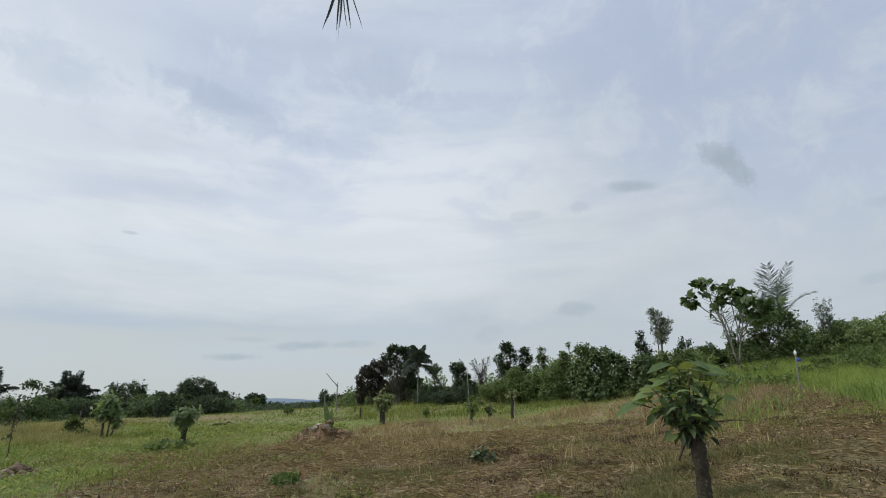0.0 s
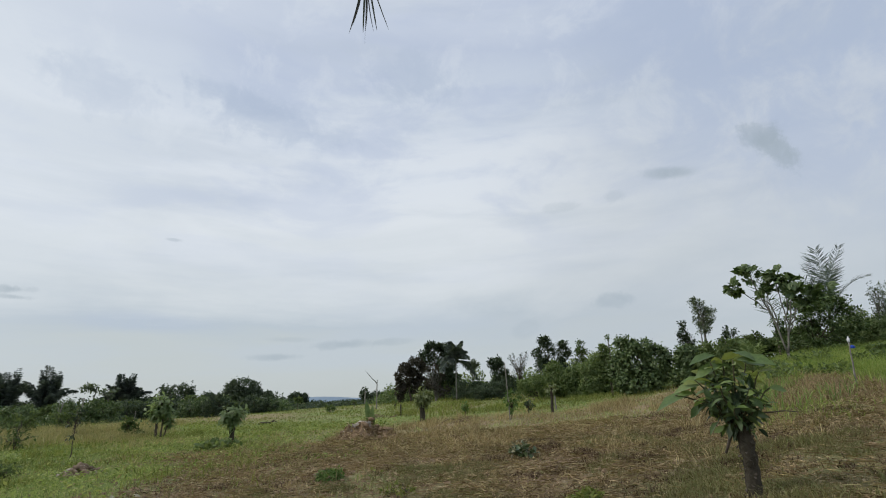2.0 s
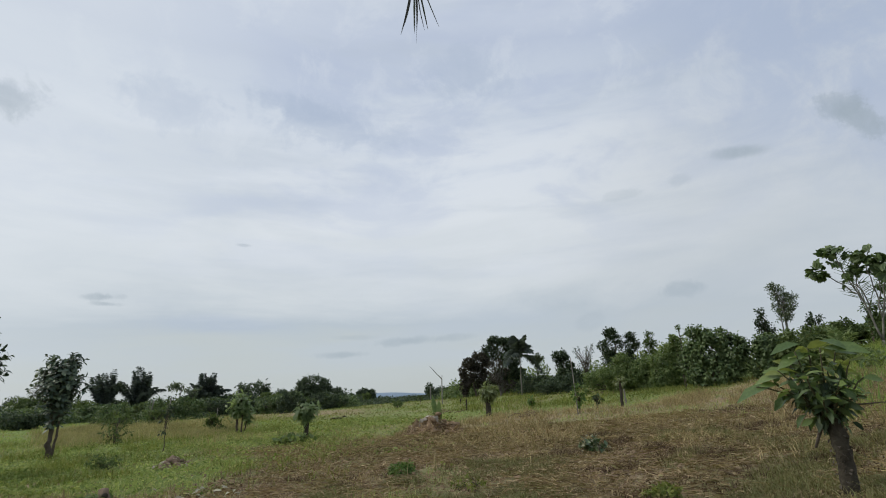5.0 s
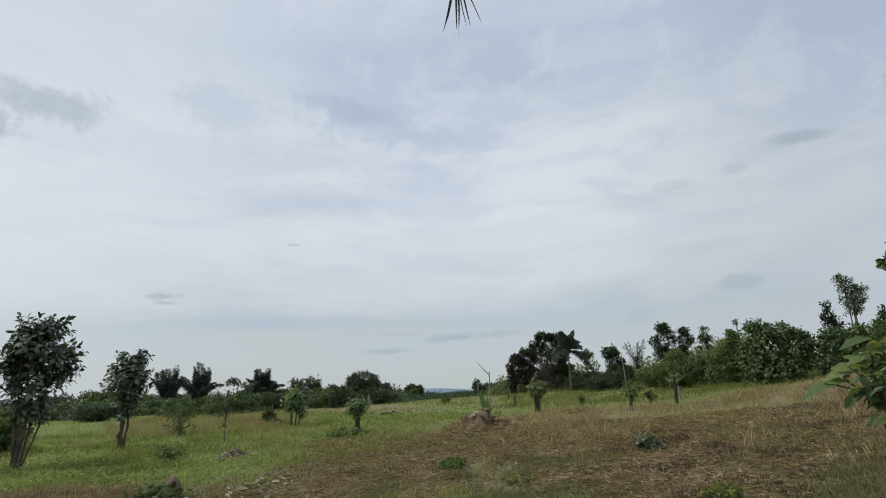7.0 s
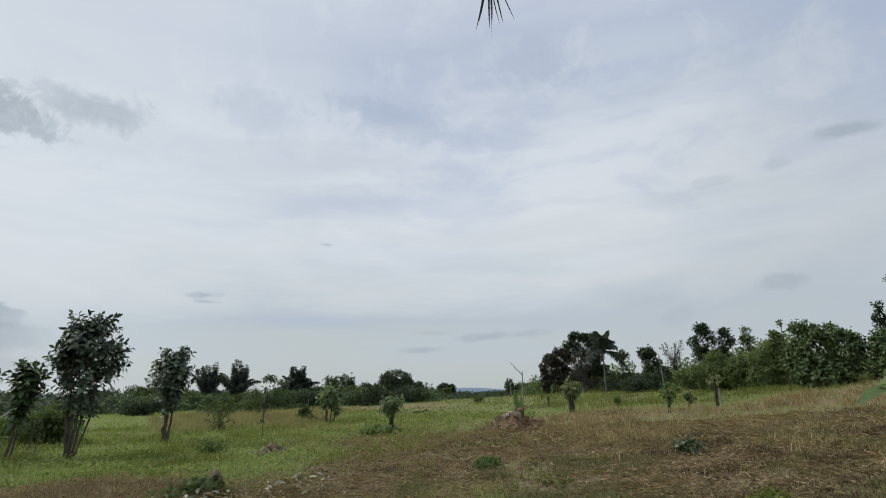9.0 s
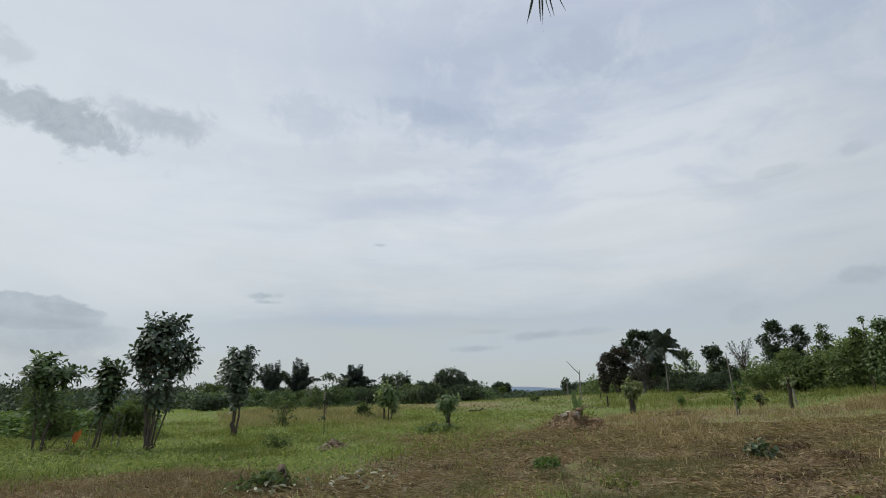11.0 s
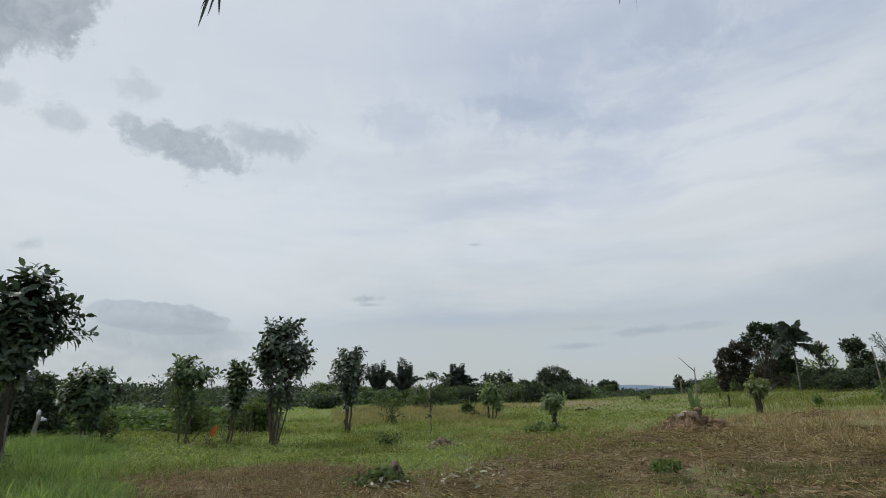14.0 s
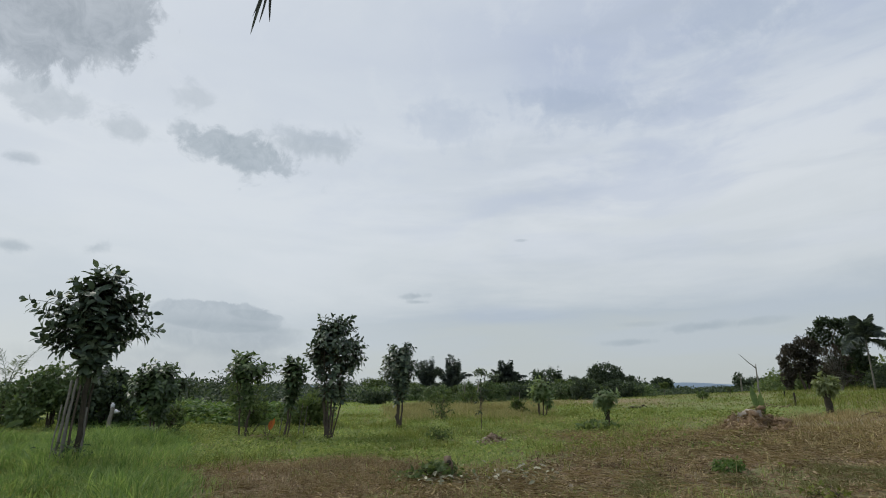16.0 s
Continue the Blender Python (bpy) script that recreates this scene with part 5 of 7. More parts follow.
def pollard(az, dist, top_el, stem_el, width, seed, label, leaf=0.2, trunk=0.09, n=60):
    """A lopped stem with a head of young leaves."""
    rng = np.random.default_rng(seed)
    x, y = spot(az, dist)
    base = thing("pollarded_sapling", x, y, label, "sapling", "pollarded saplings")
    high, cut = height_at(top_el, dist) - base.location.z, height_at(stem_el, dist) - base.location.z
    part("trunk", tube(bent((0, 0, -0.1), (0.02, 0, cut), 0, 7, rng, 0.012), np.linspace(trunk, trunk * 0.95, 7), 8, 0.14, rng), M_MOSSY, base)
    at, out = crown_spots(round_lobes(width, cut - 0.15, high, 6, rng), n, rng, 0.3)
    part("limb", joined([tube(bent((0, 0, cut), at[k], 0.05, 4), np.linspace(0.02, 0.006, 4), 4) for k in range(12)]), M_TWIG, base)
    part("crown", sprays(at, out, 5, leaf, 0.5, rng, 0.7), M_HEAD, base)
    part("young_leaves", sprays(at[at[:, 2] > high - 0.25][:14], out[:14][: len(at[at[:, 2] > high - 0.25][:14])], 3, leaf * 0.8, 0.4, rng, 0.3), M_YOUNG, base, "yellow-green young leaves")


pollard(9.86, 22.6, 1.12, -0.4, 0.72, 521, "lopped sapling trunk with a head of pale leaves", 0.16, 0.115, 100)
pollard(-3.7, 21.4, 1.7, 0.8, 0.5, 522, "thin lopped sapling with a few leaves", 0.12, 0.06, 14)
plain_stick("cut_stump", -4.13, 22.8, 0.14, 0.04, "pale lopped stump in the grass", M_POST, "stump", lean=-0.08)
plain_stick("support_stick", 0.66, 19.8, 3.54, 0.022, "tall thin pole with a climbing plant", M_POST, lean=-0.05, group="support sticks")
cassava(0.5, 19.95, 0.9, 0.4, 523, "climbing plant round a thin pole", 0.25, M_FRESH, 26, 0.15)
cassava(-1.29, 21.1, -0.33, 0.3, 524, "small leafy sapling in dry grass", 0.25, M_DARK, 14, 0.13)
cassava(5.29, 22.7, -0.41, 0.3, 525, "small leafy sapling in dry grass", 0.3, M_FRESH, 12, 0.14)
cassava(16.6, 44, 0.0, 0.5, 526, "small leafy sapling near the field's brow", 0.3, M_BUSH, 14, 0.16)


def field_weed(az, dist, wide, high, seed, label, mat, leaf=0.16, n=50):
    return broad_tree("weed_clump", az, dist, label, mat, 0, wide, 0.0, leaf, n, 5, seed, 5, M_TWIG, 0.012, 4, 0, 0.62, "weed", "weed clumps", 0.45, shell=0.2, limbs=8, top=high)


field_weed(-0.5, 10.4, 0.42, 0.24, 541, "dark large-leaved weed lying in straw", M_DEEP, 0.11, 34)
field_weed(-0.2, 10.4, 0.34, 0.28, 542, "leafy weed with pale leaves in straw", M_LITTER, 0.11, 14)
field_weed(17.6, 9.5, 0.45, 0.17, 543, "low bright green weed on bare ground", M_FRESH, 0.06, 90)
field_weed(12.5, 7.8, 0.5, 0.12, 544, "tuft of grey-green weed on straw", M_FIELD, 0.05, 34)
field_weed(-6.4, 6.7, 0.4, 0.14, 545, "low yellowish green weed in straw", M_FIELD, 0.06, 80)
field_weed(29.2, 17.4, 1.2, 0.22, 546, "spreading pale green weeds in the grass", M_BRIGHT, 0.16, 60)
field_weed(44.9, 14.2, 0.7, 0.3, 547, "yellow-green weed in the grass", M_BUSH, 0.08, 60)
field_weed(72.5, 16.2, 0.7, 0.25, 548, "broad-leaved weeds with pale leaves", M_BRIGHT, 0.2, 26)
field_weed(-25.5, 19.5, 1.2, 0.5, 549, "green leafy weed at the foot of the slope", M_BRIGHT, 0.14, 60)
field_weed(-29.0, 19.0, 1.0, 0.4, 550, "green leafy weed at the foot of the slope", M_BRIGHT, 0.14, 50)

for k, (a, d, w, h) in enumerate(((-27.5, 22.5, 1.4, 0.6), (-31.5, 21.5, 1.2, 0.5), (-33.5, 24, 1.8, 0.8), (-36.5, 22, 1.3, 0.6), (-38.5, 25, 2.0, 0.9), (-24.2, 23.3, 1.1, 0.6), (-34.8, 27, 2.2, 0.9))):
    field_weed(a, d, w, h, 560 + k, "leafy green weed among tall grass on the slope", (M_BRIGHT, M_BUSH, M_BRIGHT)[k % 3], 0.12, 130)


# ---- earth heap, stones, cut leaves ----
def earth_heap():
    rng = np.random.default_rng(15)
    x, y = spot(15.7, 17.2)
    base = thing("earth_heap", x, y, "heap of dry earth clods, straw and pale stones", "earth heap")
    ex, ey = np.array(heading(15.2 - 90)), np.array(heading(15.2))
    u, v = np.meshgrid(np.linspace(-1.1, 1.5, 50), np.linspace(-0.9, 0.9, 34), indexing="ij")
    shape = 0.40 * np.exp(-(np.abs(u - 0.12) / 0.34) ** 2 - (v / 0.45) ** 2) + 0.30 * np.exp(-((u - 0.66) / 0.4) ** 4 - (v / 0.4) ** 2) + 0.24 * np.exp(-((u + 0.32) / 0.3) ** 2 - (v / 0.5) ** 2)
    shape = shape + (0.8 * (fbm(u * 1, v, 3.2, 4) - 0.5) + 0.5 * (fbm(u, v, 8.0, 6) - 0.5)) * np.clip(shape * 5, 0, 1)
    ground = ex[0] * u + ey[0] * v, ex[1] * u + ey[1] * v
    z = land(x + ground[0], y + ground[1]) - base.location.z - 0.04 + shape
    verts = np.stack([*ground, z], -1)
    n, k = u.shape
    i, j = np.meshgrid(np.arange(n - 1), np.arange(k - 1), indexing="ij")
    p = i * k + j
    tris = np.concatenate([np.stack([p, p + k, p + k + 1], -1).reshape(-1, 3), np.stack([p, p + k + 1, p + 1], -1).reshape(-1, 3)])
    part("earth", (verts, tris), M_CLOD, base)
    for _ in range(130):
        a, b = int(rng.integers(9, n - 6)), int(rng.integers(3, k - 3))
        s = rng.uniform(0.03, 0.13)
        q, t = stone_piece((s * rng.uniform(0.8, 1.6), s, s * rng.uniform(0.6, 1.0)), rng, 0.4, 1)
        part("clod", (q + verts[a, b] - (0, 0, s * 0.3), t), M_CLOD, base)
    for u0, v0, s in ((0.06, -0.05, 0.22), (-0.12, -0.12, 0.10), (0.2, -0.05, 0.09), (-0.42, -0.2, 0.06), (-0.14, -0.25, 0.06)):
        a, b = int(np.argmin(np.abs(u[:, 0] - u0))), int(np.argmin(np.abs(v[0] - v0)))
        q, t = stone_piece((s * rng.uniform(1.0, 1.35), s, s * rng.uniform(0.8, 1.0)), rng, 0.5)
        part("stone", (q + verts[a, b] - (0, 0, s * 0.3), t), M_CHALK, base)
    m = 3200
    pick = verts[rng.integers(4, n - 4, m), rng.integers(2, k - 2, m)]
    part("straw", leaf_blades(pick + (0, 0, 0.02), rng.normal(0, 1, (m, 3)) * (1, 1, 0.45), rng.normal(0, 0.5, (m, 3)) + (0, 0, 1), rng.uniform(0.06, 0.24, m), np.full(m, 0.02), 0.2, 0.1, "far"), M_MOWN, base)


earth_heap()


def stone_heap(az, dist, count, spread, size, seed, label):
    rng = np.random.default_rng(seed)
    x, y = spot(az, dist)
    base = thing("stone_heap", x, y, label, "stone heap", "stone heaps")
    for k in range(count):
        s = size * rng.uniform(0.6, 1.25)
        q, t = stone_piece((s * rng.uniform(1.0, 1.5), s, s * rng.uniform(0.8, 1.05)), rng, 0.2)
        a, r = rng.uniform(0, 6.28), spread * math.sqrt(k / count)
        at = np.array([math.cos(a) * r, math.sin(a) * r, 0.0])
        at[2] = float(land(x + at[0], y + at[1])) - base.location.z + 0.26 * max(0.0, 1 - r / spread) * rng.uniform(0.6, 1.1) - 0.02
        part("stone", (q + at, t), M_STONE if k % 6 else M_CHALK, base)
    return base


stone_heap(39.4, 13.5, 84, 0.44, 0.058, 71, "small heap of reddish grey field stones in grass")


def cut_leaf_heap():
    """A pale hollow stump end among big cut leaves, which also lie scattered beside it."""
    rng = np.random.default_rng(23)
    x, y = spot(45.0, 8.6)
    base = thing("cut_leaf_heap", x, y, "heap of cut leaves and dark stems round a pale hollow stump", "leaf heap")
    ex, ey = np.array(heading(45.0 - 90)), np.array(heading(45.0))
    ring = [tube(bent(ex * 0.14 + (0, 0, 0.12), ex * 0.12 + (0, 0, 0.33), 0, 5), [0.07, 0.075, 0.068, 0.06, 0.045], 11, 0.4, rng)]
    part("stump", ring[0], M_STONE, base, "pale hollow stump")
    # solid dark plug on the stump's face; its colour stands for the hole's shade
    part("hollow", tube(bent(ex * 0.15 - ey * 0.075 + (0, 0, 0.25), ex * 0.15 - ey * 0.092 + (0, 0, 0.25), 0, 3), [0.035, 0.04, 0.03], 9), M_MOSSY, base)
    n = 170
    u, v = rng.normal(-0.14, 0.3, n), rng.normal(0, 0.2, n)
    p = ex * u[:, None] + ey * v[:, None] + (0, 0, 1) * (0.05 + 0.24 * np.exp(-(u**2) / 0.08) * rng.uniform(0.2, 1, n))[:, None]
    part("dark_leaves", leaf_blades(p, rng.normal(0, 1, (n, 3)) * (1, 1, 0.5), rng.normal(0, 0.5, (n, 3)) + (0, 0, 1), rng.uniform(0.07, 0.15, n), rng.uniform(0.04, 0.08, n), 0.5), M_BUSH, base)
    q = p[::3] + (0, 0, 0.03)
    part("green_leaves", leaf_blades(q, rng.normal(0, 1, q.shape) * (1, 1, 0.4), rng.normal(0, 0.5, q.shape) + (0, 0, 1), rng.uniform(0.06, 0.13, len(q)), rng.uniform(0.04, 0.07, len(q)), 0.4), M_BRIGHT, base)
    me = leaf_mesh("pale_leaf", M_LITTER, 0.42, 0.3, 0.25)
    for k in range(130):
        near = k < 26
        u, v = (rng.normal(-0.12, 0.25), rng.normal(-0.25, 0.2)) if near else (rng.uniform(0.1, 1.9), rng.normal(-0.05, 0.45))
        at = ex * u + ey * v
        z = float(land(x + at[0], y + at[1])) - base.location.z + rng.uniform(0.05, 0.09)
        ob = new("pale_leaf", me)
        ob.parent = base
        ob.matrix_local = pose(at[0], at[1], z, rng.uniform(-40, 40), rng.uniform(-40, 40), rng.uniform(0, 360)) @ Matrix.Scale(rng.uniform(0.11, 0.19) if near else rng.uniform(0.06, 0.15), 4)
    part("stem", joined([tube(bent(ex * rng.normal(-0.1, 0.2) + (0, 0, 0.02), ex * rng.normal(-0.1, 0.14) + ey * rng.normal(0, 0.1) + (0, 0, rng.uniform(0.08, 0.22)), 0.03, 5), np.linspace(0.010, 0.005, 5), 5) for _ in range(8)]), M_MOSSY, base)


cut_leaf_heap()


# ---- the lopped trunk with big leaves near the camera ----
def near_pollard():
    rng = np.random.default_rng(88)
    x, y = spot(-21.1, 6.6)
    base = thing("pollarded_tree", x, y, "lopped mossy trunk sprouting large green leaves", "tree", "pollarded saplings")
    ex, ey = np.array(heading(-21.1 - 90)), np.array(heading(-21.1))
    up_ = np.array((0, 0, 1.0))
    cut = height_at(-2.6, 6.6) - base.location.z
    pts = bent(ex * 0.02 + (0, 0, -0.12), up_ * cut, 0, 14, rng, 0.006)
    part("trunk", tube(pts, np.linspace(0.072, 0.07, 14) * rng.uniform(0.95, 1.06, 14), 16, 0.10, rng), M_MOSSY, base, smooth=True)
    # flakes of bark and a broken snag
    n = 90
    a, h = rng.uniform(0, 6.28, n), rng.uniform(0.02, cut, n)
    q = np.stack([np.cos(a) * 0.07, np.sin(a) * 0.07, h], -1)
    part("bark_flakes", leaf_blades(q, np.stack([np.cos(a), np.sin(a), rng.normal(0, 0.8, n)], -1), up_ + rng.normal(0, 0.4, (n, 3)), rng.uniform(0.02, 0.05, n), rng.uniform(0.015, 0.04, n)), M_BARK, base)["kind"] = "stuff"
    part("snag", tube(bent(-ex * 0.1 + up_ * (cut - 0.05), -ex * 0.2 + up_ * (cut - 0.3), 0, 4), [0.02, 0.018, 0.015, 0.012], 6), M_BARK, base)
    part("snag", tube(bent(ex * 0.08 + up_ * (cut + 0.10), ex * 0.52 + up_ * (cut + 0.115), 0.01, 5, rng, 0.006), [0.011, 0.009, 0.008, 0.006, 0.004], 6), M_BARK, base)
    # deeper green low on the shoots puts inner shade into the leaf colour
    deep = leaf_mesh("leaf", M_DEEP, 0.52, 0.55, 0.22)
    me, young = leaf_mesh("leaf", M_PLANT, 0.56, 0.42, 0.14), leaf_mesh("leaf", M_YOUNG, 0.5, 0.3, 0.16)

    def put_leaf(parent, mesh, at, way, size, tilt=0.3, face=0.0):
        way = unit(way)
        side = unit(np.cross(way, up_ - ey * face + rng.normal(0, tilt, 3)))
        m = Matrix((side * size, way * size, np.cross(side, way) * size)).transposed().to_4x4()
        m.translation = at
        ob = new("leaf", mesh)
        ob.parent = parent
        ob.matrix_local = m

    top = height_at(3.5, 6.6) - base.location.z
    # shoots: sideways and inward lean, height of the tip over the cut
    shoots = [(-0.40, 0.0, 0.34), (-0.34, -0.12, 0.46), (-0.24, 0.1, 0.56), (-0.16, -0.1, 0.64), (-0.05, 0.05, 0.68), (0.06, -0.12, 0.66), (0.18, 0.05, 0.62), (0.28, -0.05, 0.52),
              (0.36, 0.08, 0.36), (-0.2, 0.2, 0.45), (0.1, 0.22, 0.5), (-0.1, -0.26, 0.4), (0.16, -0.26, 0.34), (-0.3, -0.16, 0.26), (0.3, -0.16, 0.2), (0.0, -0.3, 0.16)]
    for u, v, h in shoots:
        tip = -ex * 0.05 + ex * u + ey * v + up_ * (cut + h)
        foot = -ex * 0.05 + ex * u * 0.15 + ey * v * 0.15 + up_ * (cut - 0.03)
        line = bent(foot, tip, 0.04 if abs(u) > 0.25 else 0.0, 7, rng, 0.008)
        shoot = part("shoot", tube(line, np.linspace(0.013, 0.006, 7), 6), M_TWIG, base)
        out = unit(ex * u + ey * v + up_ * 0.15)
        for k in range(9):
            s = 0.3 + 0.7 * k / 8
            at = np.array([np.interp(s, np.linspace(0, 1, 7), line[:, c]) for c in range(3)])
            turn = k * 2.4 + rng.uniform(-0.5, 0.5)
            way = ex * math.cos(turn) + ey * math.sin(turn) + out * 0.6 + up_ * (rng.uniform(-0.2, 0.4) if k >= 6 else rng.uniform(-1.1, 0.1))
            high = h > 0.45 and k >= 5
            put_leaf(shoot, young if (high and rng.random() < 0.8) else (me if k >= 5 else deep), at, way, rng.uniform(0.10, 0.19) * (1.05 if high else 0.9), 0.75, 0.3)
    # a thicket of smaller crumpled leaves inside, most in a darker green for the crown's inner shade
    inner = part("shoot", joined([tube(bent(up_ * cut, ex * u + ey * v + up_ * (cut + 0.3), 0.02, 5, rng, 0.01), np.linspace(0.009, 0.004, 5), 5) for u, v in ((-0.16, -0.1), (0.12, -0.14), (0.0, 0.12), (0.2, 0.0))]), M_TWIG, base)
    crumpled = leaf_mesh("leaf", M_DEEP, 0.48, 0.65, 0.35)
    for k in range(170):
        h = rng.uniform(-0.04, 0.5)
        r = (0.1 + 0.42 * h) * math.sqrt(rng.random())
        a = k * 2.4
        at = ex * (math.cos(a) * r - 0.04) + ey * math.sin(a) * r * 0.8 + up_ * (cut + h)
        put_leaf(inner, me if k % 5 == 0 else crumpled, at, rng.normal(0, 1, 3) * (1, 1, 0.7), rng.uniform(0.06, 0.14), 0.9)
    # the longest leaves, held out sideways
    big = part("shoot", joined([tube(bent(-ex * 0.06 + up_ * cut, -ex * 0.62 + up_ * (cut + 0.3), 0.06, 6), np.linspace(0.013, 0.007, 6), 6)]), M_TWIG, base)
    for u, h, way, size in ((-0.48, 0.3, (-1.0, -0.1), 0.36), (-0.36, 0.40, (-0.9, 0.05), 0.26), (-0.34, 0.2, (-0.7, -0.4), 0.2), (-0.3, 0.44, (-0.6, 0.2), 0.22)):
        put_leaf(big, me, ex * u + up_ * (cut + h), ex * way[0] + up_ * way[1] - ey * 0.2, size, 0.12, 0.7)
    for u, h, way, size in ((0.05, 0.66, (0.7, 0.1), 0.34), (-0.1, 0.62, (-0.6, -0.1), 0.32), (0.02, 0.74, (0.9, -0.12), 0.3), (-0.16, 0.72, (-0.8, 0.0), 0.27)):
        put_leaf(big, me, ex * u + up_ * (cut + h), ex * way[0] + up_ * way[1] - ey * 0.35, size, 0.12, 0.5)
    # old drooping leaves about the cut
    old = leaf_mesh("leaf", M_DARK, 0.5, 0.5, 0.2)
    for k in range(80):
        a = k * 2.4
        way = ex * math.cos(a) + ey * math.sin(a) - up_ * rng.uniform(0.1, 0.9)
        put_leaf(big, me if k % 3 == 0 else old, -ex * 0.04 + unit(ex * math.cos(a) + ey * math.sin(a)) * rng.uniform(0.06, 0.22) + up_ * (cut + rng.uniform(-0.08, 0.36)), way, rng.uniform(0.06, 0.16), 0.8)


near_pollard()


# ---- grove, bushes and trees along the right-hand side ----
lobed_tree("grove_tree", 10.6, 45, "reddish brown dense tree at the field's edge", M_RED, ((-0.75, 3.1, 0.95, 1.3), (0.0, 4.1, 0.95, 0.85), (-1.25, 2.3, 0.5, 0.95), (0.5, 2.5, 0.9, 1.0)), 0.16, 3000, 601, "tree", "grove", 0.1, 3, 10, 0.36, core=0.85, foot_u=-0.2)
lobed_tree("grove_tree", 8.2, 46, "tall dark broadleaf tree in the grove", M_DARK, ((-0.52, 5.55, 0.75, 0.75), (0.62, 5.6, 0.75, 0.65), (-1.1, 5.2, 0.5, 0.5), (0.45, 4.6, 0.7, 0.4), (1.14, 3.5, 0.6, 1.0), (-0.9, 4.3, 0.7, 0.6), (-0.2, 3.0, 0.9, 0.7)), 0.18, 2000, 602, "tree", "grove", 0.09, 2, 8, 0.4, core=0.5, limbs=46)
lobed_tree("grove_tree", 7.4, 47, "tall dark broadleaf tree in the grove", M_DARK, ((0.6, 5.1, 0.6, 0.9), (0.2, 4.0, 0.7, 0.6), (0.9, 2.9, 0.8, 0.9)), 0.18, 1000, 603, "tree", "grove", 0.08, 2, 8, 0.4, core=0.5, limbs=30)
lobed_tree("grove_tree", 8.4, 43, "sparse reddish half-bare tree under the grove", M_RED, ((0.0, 2.6, 0.8, 0.6), (-0.3, 3.6, 0.7, 0.5), (0.5, 2.0, 0.7, 0.5)), 0.13, 420, 604, "tree", "grove", 0.05, 4, 8, 0.4, core=0.0, limbs=60, bark=M_PALE)
palm("areca_palm", 6.2, 40, "slim areca palm with arching fronds beside the grove", M_PALM, 6.2, 605, 11, 1.6, 2.9, 0.045, 1.05, 1.0, 110, 0.36, droop=0.9, bark=M_PALE, wide=0.04, hang=0.8)
palm("areca_palm", 4.4, 47, "pale feathery young palm beside the grove", M_FEATHER, 4.3, 606, 9, 1.5, 2.2, 0.06, 1.2, 0.4, 60, 0.3, droop=0.5, bark=M_PALE)
EDGE = "field-edge trees"
lobed_tree("edge_tree", -28.0, 29.5, "dark rounded tree round the foot of a palm", M_VINE, ((0.2, 5.0, 1.2, 0.9), (-0.9, 4.4, 0.9, 0.8), (1.1, 4.4, 0.85, 0.8), (0.0, 3.7, 1.7, 0.8), (0.9, 5.3, 0.6, 0.5), (-0.5, 5.4, 0.7, 0.5)), 0.15, 2100, 631, "tree", "field-edge trees", 0.07, 3, 10, 0.36, core=0.7)
lobed_tree("edge_tree", 1.9, 44, "dark rounded tree at the field's edge", M_DARK, ((0.12, 3.5, 0.9, 0.9), (0.05, 4.3, 0.65, 0.5), (0.11, 2.4, 1.25, 0.8), (1.0, 2.5, 0.55, 0.8)), 0.17, 1500, 621, "tree", EDGE, 0.1, 2)
lobed_tree("edge_tree", -0.6, 50, "half-bare thin tree behind the bushes", M_DARK, ((0.26, 4.6, 0.7, 0.6), (-0.6, 4.6, 0.6, 0.8), (0.5, 5.3, 0.5, 0.4), (0.0, 3.6, 0.8, 0.5)), 0.11, 190, 622, "tree", EDGE, 0.026, 4, core=0.0, limbs=90, bark=M_BARK)
lobed_tree("edge_tree", -3.7, 45, "tall dark tree at the field's edge", M_DARK, ((-0.36, 5.0, 0.95, 1.15), (-0.24, 5.95, 0.6, 0.4), (0.1, 3.6, 1.4, 1.0), (-0.23, 2.5, 1.0, 0.6)), 0.19, 1700, 623, "tree", EDGE, 0.1, 2)
lobed_tree("edge_tree", -5.2, 45, "narrow dark tree at the field's edge", M_DARK, ((0.0, 4.9, 0.65, 1.0), (0.1, 3.6, 0.85, 0.8)), 0.19, 800, 624, "tree", EDGE, 0.08, 2)
lobed_tree("edge_tree", -6.9, 44, "light green tree at the field's edge", M_BUSH, ((0.17, 5.0, 0.6, 0.5), (0.06, 5.55, 0.32, 0.3), (0.12, 4.0, 0.8, 0.7), (0.0, 2.9, 0.9, 0.7)), 0.16, 800, 625, "tree", EDGE, 0.08, 2, core=0.4)
lobed_tree("edge_bush", -12.6, 27.5, "large rounded bush hung with creepers", M_VINE, ((-0.26, 3.0, 0.85, 1.1), (-0.5, 3.95, 0.5, 0.34), (0.24, 3.65, 0.7, 0.45), (0.8, 2.9, 0.65, 0.95), (-0.95, 2.6, 0.45, 1.0), (1.22, 3.1, 0.35, 0.5), (-0.1, 2.1, 1.2, 0.8)), 0.16, 2600, 626, "bush", "field-edge bushes", 0.05, 5, 14, 0.26, True, 0.66, 0.8, core=0.95)
lobed_tree("edge_bush", -9.8, 27.6, "loose creeper shoots beside a large bush", M_VINE, ((0.02, 4.1, 0.16, 0.2), (0.12, 3.6, 0.12, 0.3), (0.2, 2.9, 0.3, 0.6)), 0.13, 70, 627, "bush", "field-edge bushes", 0.02, 3, 5, 0.4, core=0.0)
